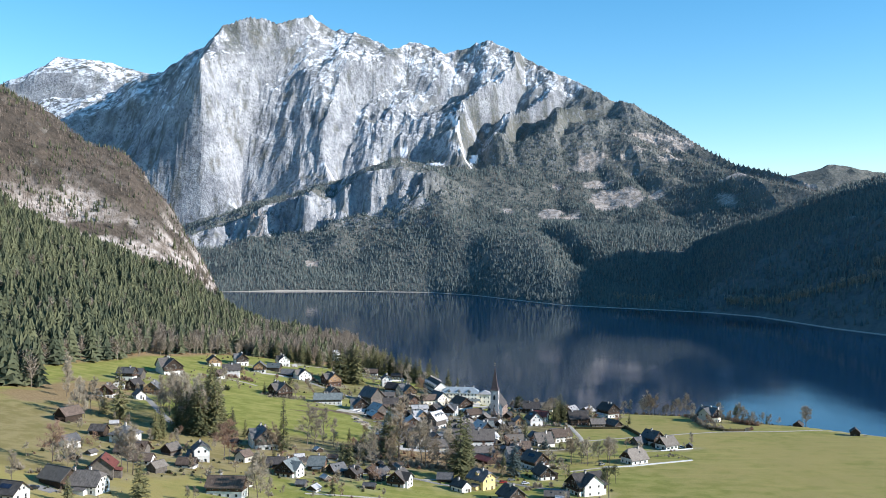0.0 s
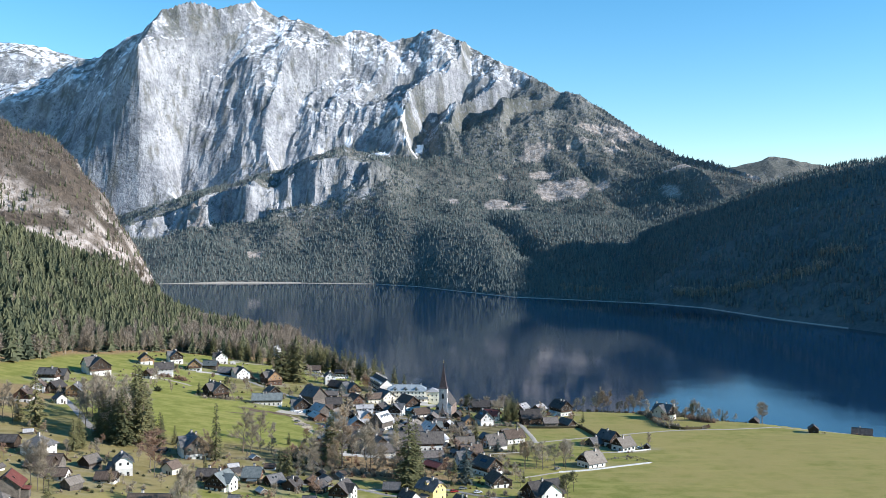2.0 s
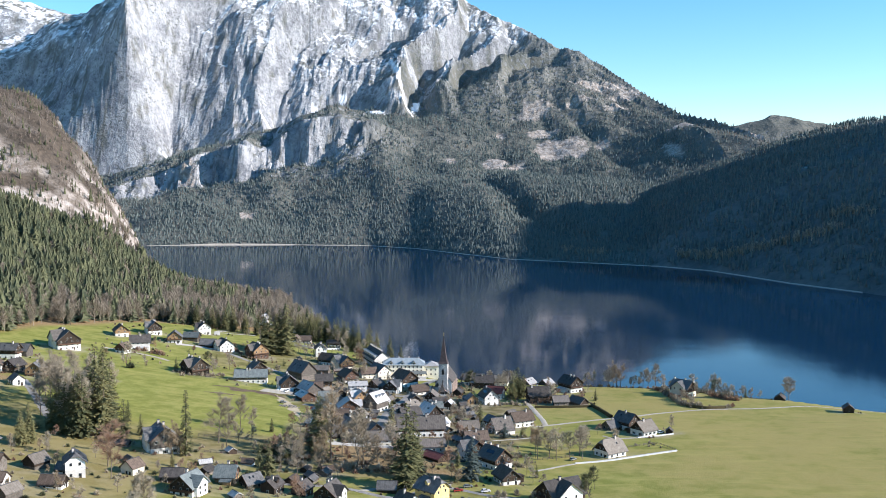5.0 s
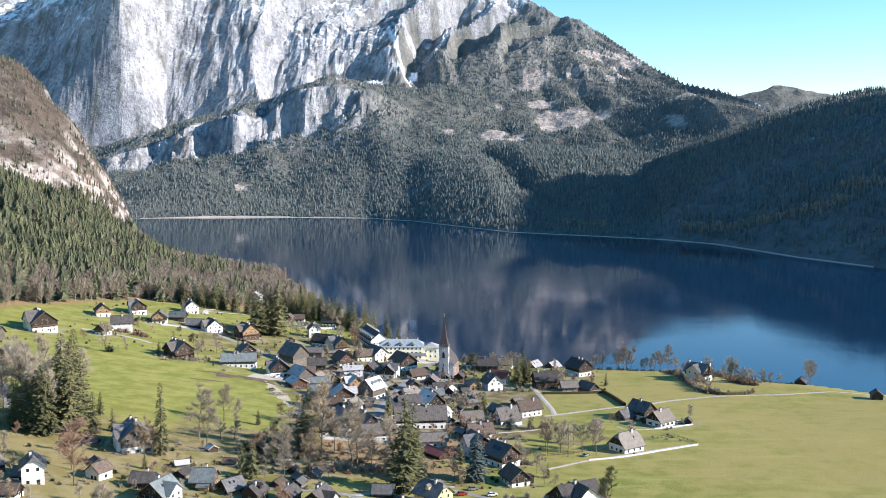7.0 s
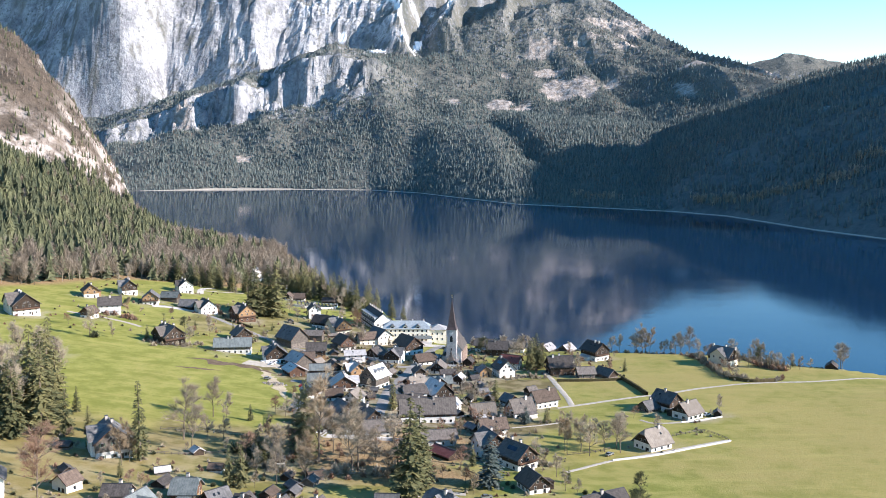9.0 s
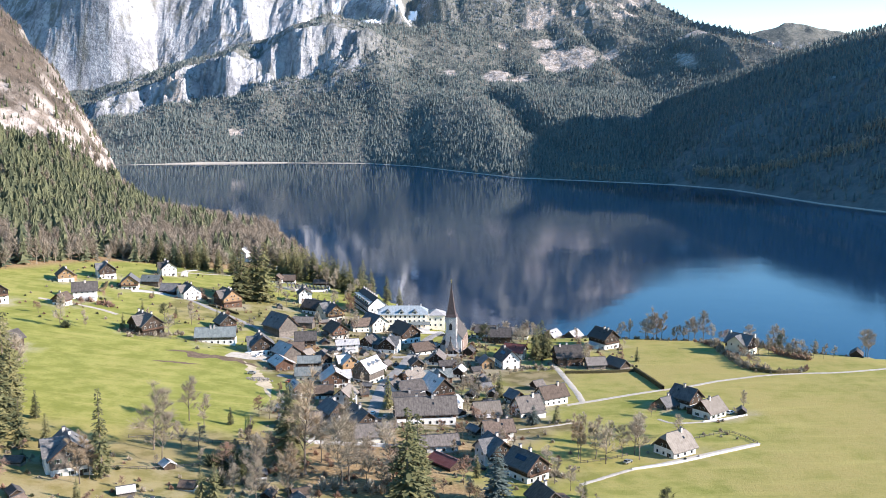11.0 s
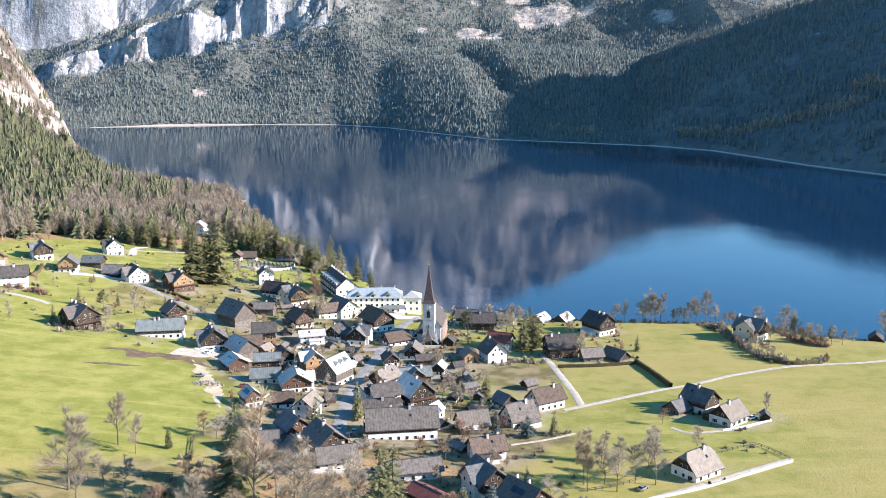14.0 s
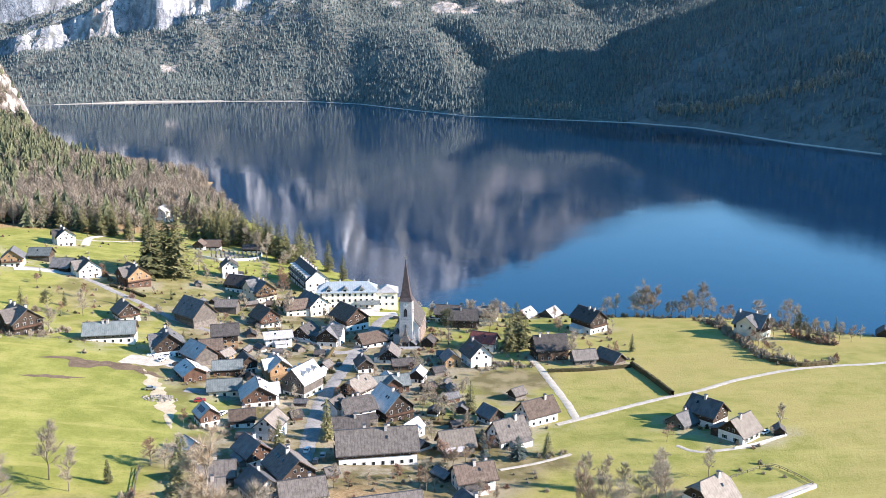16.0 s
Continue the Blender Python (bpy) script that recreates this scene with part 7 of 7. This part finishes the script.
tree("russet_beech", 211.6, 744.7, 7.3)
tree("bare_tree", 211.3, 738.3, 8.7)
tree("bare_tree", 210.9, 732.0, 8.0)
tree("birch", 222.3, 773.5, 9.6)
tree("bare_tree", 227.6, 771.5, 11.8)
tree("bare_tree", 232.9, 769.5, 11.2)
tree("bare_tree", 238.1, 767.5, 10.6)
tree("birch", 243.3, 765.4, 10.0)
tree("bare_tree", 246.0, 763.7, 12.2)
tree("bare_tree", 251.1, 761.7, 11.6)
tree("bare_tree", 256.4, 759.9, 11.0)
tree("birch", 261.8, 758.5, 10.4)

for tx, ty, th in ((126.6, 778.0, 7.0), (130.7, 763.5, 5.0), (146.8, 784.5, 5.5), (123.7, 798.0, 8.0), (115.3, 746.5, 4.5), (131.0, 745.5, 5.0), (118.5, 768.0, 6.0)):
    tree("russet_beech", tx, ty, th, 1.3)
for tx, ty, th in ((92.8, 820.0, 15.0), (83.0, 828.5, 12.0), (88.0, 800.0, 13.0), (102.0, 795.0, 11.0), (160.0, 834.0, 13.0), (176.0, 832.0, 15.0), (181.0, 830.0, 14.0), (196.0, 829.0, 12.0), (203.0, 826.0, 16.0)):
    tree("bare_tree", tx, ty, th, 1.25)
for tx, ty, th in ((46.1, 701.0, 6.0), (51.5, 708.0, 5.5), (56.1, 697.5, 6.5), (56.6, 720.0, 5.5), (62.1, 707.5, 6.0), (48.1, 688.0, 6.0), (71.2, 727.0, 4.5), (87.9, 730.0, 4.5)):
    tree("bare_tree", tx, ty, th, 1.4)
for tx, ty, th in ((97.0, 774.5, 22.0), (91.5, 765.0, 19.0), (100.5, 770.0, 17.0)):
    tree("spruce", tx, ty, th, 1.1)

# ---- paths, walls and hedges ----
path([(424, 734), (336, 738), (258, 722), (234, 721), (210, 718), (182, 708), (160, 696), (143, 689), (120, 678), (102, 669), (90, 663)], 2.9, 'pale gravel lane across the meadow', 'gravel')
path([(99, 668), (100, 686), (100, 710), (100, 733), (99, 754)], 3.4, 'pale gravel lane from the meadow into the village', 'gravel')
path([(74, 554), (98, 571), (114, 579), (138, 591), (159, 601)], 2.2, 'pale farm track beside the garden wall', 'gravel')
path([(61, 622), (75, 627), (88, 634)], 1.8, 'pale garden path', 'gravel')
path([(-3, 631), (-1, 652), (1, 676), (4, 700), (12, 737), (18, 766), (25, 791), (32, 821), (40, 837)], 5.6, 'grey asphalt village street', 'asphalt')
path([(4, 769), (11, 765), (18, 769)], 5.0, 'grey asphalt side street', 'asphalt')
path([(-174, 878), (-157, 881), (-138, 878), (-123, 865), (-108, 848), (-95, 835), (-76, 812), (-63, 799), (-45, 785)], 4.0, 'pale lane below the upper houses', 'asphalt')
path([(-208, 819), (-188, 816), (-170, 810), (-156, 801)], 3.5, 'pale lane along the meadow edge', 'gravel')
path([(43, 840), (30, 839), (20, 843)], 9.0, 'pale paved hotel forecourt', 'paving')
path([(-80, 735), (-70, 733), (-61, 736), (-50, 726)], 13.0, 'pale gravel parking yard', 'gravel')
path([(-50, 699), (-42, 697), (-32, 695)], 6.0, 'grey yard beside the barns', 'asphalt')
path([(-42, 504), (-19, 507), (6, 498), (24, 520), (48, 508), (66, 504)], 3.5, 'grey lane between the lower houses', 'asphalt')
path([(-174, 373), (-166, 386), (-156, 383)], 6.0, 'grey farm yard', 'asphalt')
path([(-209, 664), (-189, 626), (-167, 582), (-148, 552), (-140, 544)], 4.5, 'asphalt lane climbing between the trees', 'asphalt')
path([(-12, 503), (18, 524), (31, 525)], 3.0, 'pale lane beside the yellow house', 'gravel')
path([(-64, 443), (-43, 448), (-22, 453)], 2.5, 'pale footpath over the lower meadow', 'gravel')
path([(127, 637), (132, 631), (144, 632), (156, 635), (169, 643)], 2.0, 'pale track round the meadow farm', 'gravel')
path([(-89, 1063), (-109, 1310), (-120, 1367)], 4.0, 'pale lakeside path below the villa', 'gravel')
path([(-161, 968), (-136, 982), (-120, 996)], 3.0, 'pale lane at the forest edge', 'gravel')
path([(-112, 726), (-103, 728), (-93, 722), (-80, 724), (-60, 712)], 10.0, 'bare brown soil strip in the meadow', 'soil')
path([(-113, 702), (-103, 703), (-89, 705)], 7.5, 'bare brown soil strip in the meadow', 'soil')
hedge([(142, 734), (144, 713), (145, 690)], 1.4, 2.4)
hedge([(102, 729), (121, 729), (141, 732)], 1.3, 1.6)
hedge([(207, 732), (216, 723), (231, 723)], 1.6, 2.0)
hedge([(8, 769), (1, 732), (-3, 721)], 1.2, 1.8)
hedge([(39, 670), (49, 667), (59, 668)], 1.2, 1.4)
hedge([(55, 662), (58, 639)], 1.2, 1.8)
fence([(134, 608), (144, 613), (152, 616), (156, 608), (158, 600)], 1.1)
fence([(79, 578), (90, 582), (100, 588)], 1.1)
fence([(-135, 754), (-124, 754), (-112, 755), (-98, 754)], 1.1)
fence([(-50, 597), (-52, 611), (-52, 620)], 1.1)
fence([(-93, 542), (-75, 545), (-57, 556)], 1.0)
fence([(-46, 597), (-45, 561), (-44, 539)], 1.0)
wall([(97, 570), (118, 578), (136, 587), (158, 598)], 0.5, 0.8)
wall([(146, 632), (157, 636), (170, 642)], 0.4, 0.7)
wall([(38, 771), (49, 771)], 0.4, 1.2)
wall([(-28, 591), (-3, 593), (11, 592)], 0.5, 1.4)
wall([(-11, 785), (0, 777), (2, 768)], 0.4, 1.2)
wall([(-80, 958), (-60, 956), (-41, 980), (-42, 1023)], 0.5, 1.6)
path([(-167, 875), (-155, 879), (-132, 877)], 7.0, 'pale paved yard before the upper houses', 'paving')
path([(-148, 955), (-152, 984), (-146, 1003)], 5.0, 'pale paved yard beside a white house', 'paving')
hedge([(-112, 858), (-102, 852), (-91, 842)], 1.4, 1.5)
hedge([(-186, 886), (-183, 868), (-185, 860)], 2.0, 1.8)
fence([(-150, 979), (-135, 988), (-119, 999)], 1.1)
fence([(-53, 620), (-51, 603), (-50, 590)], 1.2)
fence([(-92, 577), (-77, 580), (-62, 581), (-48, 585)], 1.3)
path([(-70, 722), (-64, 706), (-56, 685), (-49, 656)], 7.0, 'tan bare earth beside the barns', 'sand')

# ---- cars, graves, rubble ----
PAINTS = [plain("car_paint_white", (0.62, 0.62, 0.62), (0.72, 0.72, 0.72), 1.0, 0.3, vary=0.05), plain("car_paint_dark", (0.02, 0.022, 0.028), (0.035, 0.037, 0.045), 1.0, 0.25, vary=0.05),
          plain("car_paint_silver", (0.32, 0.33, 0.34), (0.42, 0.43, 0.44), 1.0, 0.3, 0.6, vary=0.05), plain("car_paint_red", (0.26, 0.02, 0.02), (0.34, 0.035, 0.03), 1.0, 0.3, vary=0.05)]
PAINT_WORDS = ["white", "dark", "silver", "red"]
TYRE = plain("tyre_rubber", (0.015, 0.015, 0.015), (0.03, 0.03, 0.03), 1.0, 0.9, vary=0.05)


def car_parts(root, paint):
    bm = bmesh.new()
    prism(bm, [(-2.15, 0.35), (2.1, 0.35), (2.15, 0.75), (1.95, 0.92), (0.95, 1.0), (-1.75, 1.02), (-2.12, 0.9)], -0.86, 0.86)
    part("body", bm, paint, root)
    bm = bmesh.new()
    prism(bm, [(-1.75, 1.022), (0.95, 1.002), (0.25, 1.44), (-1.35, 1.46)], -0.74, 0.74)
    part("windows", bm, GLASS, root)
    part("roof", boxes((-1.30, 0.20, -0.70, 0.70, 1.465, 1.50)), paint, root)
    for x in (-1.35, 1.35):
        for y in (-0.80, 0.80):
            bm = bmesh.new()
            r = bmesh.ops.create_cone(bm, cap_ends=True, segments=12, radius1=0.34, radius2=0.34, depth=0.24)
            bmesh.ops.transform(bm, matrix=pose(x, y, 0.34, 90, 0, 0), verts=r["verts"])
            part("wheel", bm, TYRE, root)


CARS = {}


def car(x, y, rot, colour):
    m = pose(x, y, land_at(x, y) + 0.22, 0, 0, rot)
    if colour in CARS:
        return copy_thing(CARS[colour], m)
    root = new("car")
    root.matrix_basis = m
    car_parts(root, PAINTS[colour])
    CARS[colour] = tagged(root, f"parked {PAINT_WORDS[colour]} family car in the village", "car", "parked cars")
    return root


GRAVESTONE = bpy.data.meshes.new("gravestone")
gbm = bmesh.new()
prism(gbm, [(-0.45, -0.2), (0.45, -0.2), (0.45, 0.95), (0.2, 1.25), (-0.2, 1.25), (-0.45, 0.95)], -0.12, 0.12)
bmesh.ops.recalc_face_normals(gbm, faces=gbm.faces)
gbm.to_mesh(GRAVESTONE)
gbm.free()
GRAVESTONE.materials.append(plain("dark_gravestone", (0.06, 0.06, 0.065), (0.20, 0.19, 0.19), 1.5, 0.6, vary=0.5))


def graves(x0, y0, turn, rows, columns):
    rng = random.Random(8)
    c, s = math.cos(radians(turn)), math.sin(radians(turn))
    for i in range(rows):
        for j in range(columns):
            u, v = j * 3.0 + rng.uniform(-0.4, 0.4), i * 4.6 + rng.uniform(-0.5, 0.5)
            x, y = x0 + u * c - v * s, y0 + u * s + v * c
            ob = new("gravestone", GRAVESTONE)
            k = rng.uniform(0.8, 1.35)
            ob.matrix_basis = pose(x, y, land_at(x, y), 0, 0, turn + rng.uniform(-8, 8)) @ Matrix.Diagonal((k, 1.2, k, 1))
            tagged(ob, "dark upright gravestone in the churchyard rows", "gravestone", "gravestones")


def rubble(x, y, radius, count, material, label):
    """A low heap of broken stones."""
    rng = random.Random(int(x) + 5)
    v, f = [], []
    for k in range(count):
        a, r = rng.uniform(0, 6.28), radius * math.sqrt(rng.random())
        px, py, size = x + r * math.cos(a) * 1.5, y + r * math.sin(a), rng.uniform(0.2, 0.75)
        z = land_at(px, py) + (1 - r / radius) * 1.0
        n = len(v)
        for dx, dy, dz in ((1, 0, 0), (-1, 0, 0), (0, 1, 0), (0, -1, 0), (0, 0, 1), (0, 0, -1)):
            v.append((px + dx * size * rng.uniform(0.6, 1.1), py + dy * size * rng.uniform(0.6, 1.1), z + dz * size * 0.6))
        f += [(n, n + 2, n + 4), (n + 2, n + 1, n + 4), (n + 1, n + 3, n + 4), (n + 3, n, n + 4), (n + 2, n, n + 5), (n + 1, n + 2, n + 5), (n + 3, n + 1, n + 5), (n, n + 3, n + 5)]
    return tagged(new("rubble_heap", raw_mesh("rubble_heap", v, f, material)), label, "rubble", kind="stuff")

# ---- parked cars, churchyard and heaps ----
car(-57.7, 729.8, 20, 1)
car(-55.1, 732.3, 20, 1)
car(-64.8, 734.7, 60, 0)
car(-63.4, 742.1, 60, 0)
car(52.7, 818.6, 10, 1)
car(57.2, 820.8, 10, 2)
car(54.8, 809.3, 5, 1)
car(61.8, 827.5, 20, 0)
car(-42.8, 685.1, 10, 3)
car(-33.0, 671.7, 60, 0)
car(-62.7, 696.4, 0, 2)
car(-29.8, 719.7, 20, 1)
car(1.2, 629.2, 80, 1)
car(3.5, 634.2, 85, 2)
car(-1.8, 638.8, 80, 0)
car(38.9, 567.6, 20, 1)
car(38.3, 520.8, 10, 2)
car(33.2, 513.4, 15, 3)
car(45.4, 513.6, 10, 0)
car(15.6, 530.5, 30, 1)
car(23.0, 768.8, 70, 2)
car(10.1, 743.4, 62, 1)
car(163.2, 644.6, 30, 0)
car(42.1, 828.9, 15, 1)
car(-164.4, 382.3, 20, 1)
car(-149.4, 902.9, 10, 2)
car(36.0, 783.6, 5, 1)
car(97.6, 578.4, 40, 2)
graves(-70.0, 962.0, 8, 7, 11)
rubble(-57.5, 686.7, 4.5, 130, SURFACES["rubble"], "heap of pale broken building rubble")
rubble(-66.6, 743.0, 4.0, 260, WHITE, "low heap of white lumps in the parking yard")
rubble(82.4, 744.0, 4.0, 200, GREYWOOD, "heap of grey-brown cut branches and brushwood")

# ---- gardens between the houses ----
LANES = [(smooth_line(points, 4.0), half) for points, half in (([(-3, 631), (-1, 652), (1, 676), (4, 700), (12, 737), (18, 766), (25, 791), (32, 821), (40, 837)], 6.5), ([(4, 769), (11, 765), (18, 769)], 5.0), ([(43, 840), (30, 839), (20, 843)], 7.0), ([(-80, 735), (-70, 733), (-61, 736), (-50, 726)], 9.0), ([(-174, 878), (-157, 881), (-138, 878), (-123, 865), (-108, 848), (-95, 835), (-76, 812), (-63, 799), (-45, 785)], 4.5))]


def free_spot(x, y, gap):
    if any(math.hypot(x - hx, y - hy) < r + gap for hx, hy, r in HOMES):
        return False
    return all((Vector((x, y, 0)) - p).length > half for pts, half in LANES for p in pts)


UNDERGROWTH = {"brown": [], "russet": [], "green": []}


def thicket(kind, x, y, size, turn):
    """Puts one shrub into the undergrowth, which is joined at the end."""
    me = BUSHES[kind][0]
    co = np.zeros(len(me.vertices) * 3, np.float32)
    me.vertices.foreach_get("co", co)
    co = co.reshape(-1, 3) * size
    c, si = math.cos(turn), math.sin(turn)
    UNDERGROWTH[kind].append(np.stack([co[:, 0] * c - co[:, 1] * si + x, co[:, 0] * si + co[:, 1] * c + y, co[:, 2] + land_at(x, y) - 0.1], -1))


def join_undergrowth():
    for kind, lots in UNDERGROWTH.items():
        v = np.concatenate(lots)
        me = mesh_of("undergrowth", v, np.arange(len(v)).reshape(-1, 3), False)
        give(me, "tone", np.repeat(np.random.RandomState(4).rand(len(lots)), [len(q) for q in lots]))
        me.materials.append(BUSHES[kind][0].materials[0])
        tagged(new("undergrowth", me), f"{kind} leafless shrubs between the village gardens" if kind != "green" else "low evergreen shrubs between the village gardens", "shrubs", kind="stuff")


def gardens():
    rng = random.Random(21)
    for x0, x1, y0, y1, n in ((-70, 62, 606, 850, 900), (-195, -15, 432, 560, 330), (-120, -10, 790, 960, 230), (20, 78, 520, 620, 110), (95, 150, 740, 835, 60), (-230, -90, 740, 985, 170), (55, 100, 765, 840, 70)):
        for k in range(n):
            x, y = rng.uniform(x0, x1), rng.uniform(y0, y1)
            if (x < -28 and 606 < y < 755) or not free_spot(x, y, 0.4) or shore_distance(np.array([x]), np.array([y]))[0] < 6:
                continue
            pick = rng.random()
            if pick < 0.66:
                thicket(rng.choice(("brown", "brown", "russet", "green")), x, y, rng.uniform(0.8, 2.4), rng.uniform(0, 6.28))
            elif pick < 0.80 and free_spot(x, y, 1.5):
                tree(rng.choice(("bare_tree", "bare_tree", "russet_beech", "birch")), x, y, rng.uniform(4.5, 9.5))
            elif pick < 0.82 and free_spot(x, y, 1.5):
                tree("spruce", x, y, rng.uniform(5, 11))


def by_the_walls():
    """Shrubs and small trees round the houses, and the belts of scrub along the shore."""
    rng = random.Random(63)
    for hx, hy, r in list(HOMES):
        for k in range(int(r * 0.9)):
            a, d = rng.uniform(0, 6.283), r * rng.uniform(0.85, 1.5) + 0.8
            x, y = hx + d * math.cos(a), hy + d * math.sin(a)
            if not free_spot(x, y, -1.2) or shore_distance(np.array([x]), np.array([y]))[0] < 4:
                continue
            if rng.random() < 0.90:
                thicket(rng.choice(("brown", "brown", "russet", "green")), x, y, rng.uniform(0.7, 2.2), rng.uniform(0, 6.28))
            elif free_spot(x, y, 0.8):
                tree(rng.choice(("bare_tree", "russet_beech", "bare_tree")), x, y, rng.uniform(4, 7.5))
    for points, gap, width, low, tall in SHORE_BELTS:
        for p in smooth_line(points, gap):
            x, y = p.x + rng.gauss(0, width), p.y + rng.gauss(0, width)
            if shore_distance(np.array([x]), np.array([y]))[0] > 1.0 and free_spot(x, y, -0.5):
                thicket(rng.choice(("brown", "brown", "russet")), x, y, rng.uniform(low, tall), rng.uniform(0, 6.28))


SHORE_BELTS = (([(206, 815), (209, 795), (209, 775), (209, 755), (210, 738), (216, 725), (228, 724), (238, 730)], 0.9, 1.5, 1.2, 3.4), ([(118, 846), (150, 838), (180, 833), (215, 826), (240, 812), (262, 795), (290, 783)], 1.5, 1.8, 0.7, 2.0),
               ([(228, 790), (240, 792), (250, 785), (258, 776), (250, 760)], 1.5, 2.5, 0.9, 2.8), ([(92, 755), (93, 768), (96, 780), (104, 786)], 1.5, 2.5, 0.9, 2.5))


def copse():
    """Leafless trees and undergrowth on the brown slope below the village."""
    rng = random.Random(29)
    for k in range(170):
        x, y = rng.uniform(-55, 32), rng.uniform(548, 604)
        if not free_spot(x, y, 0.5):
            continue
        if rng.random() < 0.84:
            thicket(rng.choice(("brown", "russet", "brown")), x, y, rng.uniform(1.0, 2.8), rng.uniform(0, 6.28))
        else:
            tree(rng.choice(("bare_tree", "russet_beech", "bare_tree", "birch")), x, y, rng.uniform(7, 13))


def bank_trees():
    """Spruces at the foot of the wood and along the bank towards the inn, with bare trees between them."""
    rng = random.Random(61)
    for k in range(40):
        u = rng.random()
        x, y = -92 + 80 * u + rng.uniform(-7, 7), 1040 - 42 * u + rng.uniform(-12, 10)
        if shore_distance(np.array([x]), np.array([y]))[0] > 2 and free_spot(x, y, 1.5):
            if rng.random() < 0.72:
                tree("spruce", round(x, 1), round(y, 1), rng.uniform(17, 27))
            else:
                tree("bare_tree", round(x, 1), round(y, 1), rng.uniform(10, 15))
    for k in range(22):
        u = rng.random()
        x, y = -192 + 84 * u + rng.uniform(-5, 5), 1012 - 12 * u + rng.uniform(-8, 8)
        if free_spot(x, y, 2.0):
            tree("spruce", round(x, 1), round(y, 1), rng.uniform(14, 24))


def sheds():
    rng = random.Random(77)
    for x0, x1, y0, y1, n in ((-45, 60, 612, 800, 90), (-190, -20, 440, 560, 30), (-70, -20, 800, 900, 8)):
        for k in range(n):
            x, y, w, l = rng.uniform(x0, x1), rng.uniform(y0, y1), rng.uniform(3.0, 4.8), rng.uniform(3.8, 6.5)
            if (x < -28 and 606 < y < 755) or not free_spot(x, y, 0.55 * l):
                continue
            house(round(x, 1), round(y, 1), rng.choice((-70, -20, 10, 35, 80)), round(w, 1), round(l, 1), 2.4, rng.choice("GGDWR"), rng.choice("GDD"), rng.choice("gnlbd"), rise=0.30 * w, chimneys=0, windows=False, name="shed")


sheds()
gardens()
by_the_walls()
copse()
bank_trees()
join_undergrowth()
ground = bpy.data.objects["ground"].data
spots = np.zeros(len(ground.vertices) * 3, np.float32)
ground.vertices.foreach_get("co", spots)
spots = spots.reshape(-1, 3)
yard = np.zeros(len(spots))
for hx, hy, r in HOMES:
    yard = np.maximum(yard, ease(r + 9.0, r + 1.0, np.hypot(spots[:, 0] - hx, spots[:, 1] - hy)))
yard = np.maximum(yard * np.interp(spots[:, 1], [580, 625], [0.3, 0.6]), 0.9 * patch(spots[:, 0], spots[:, 1], -56, 977, 19, 19, 8, 0.2))
give(ground, "yard", yard)
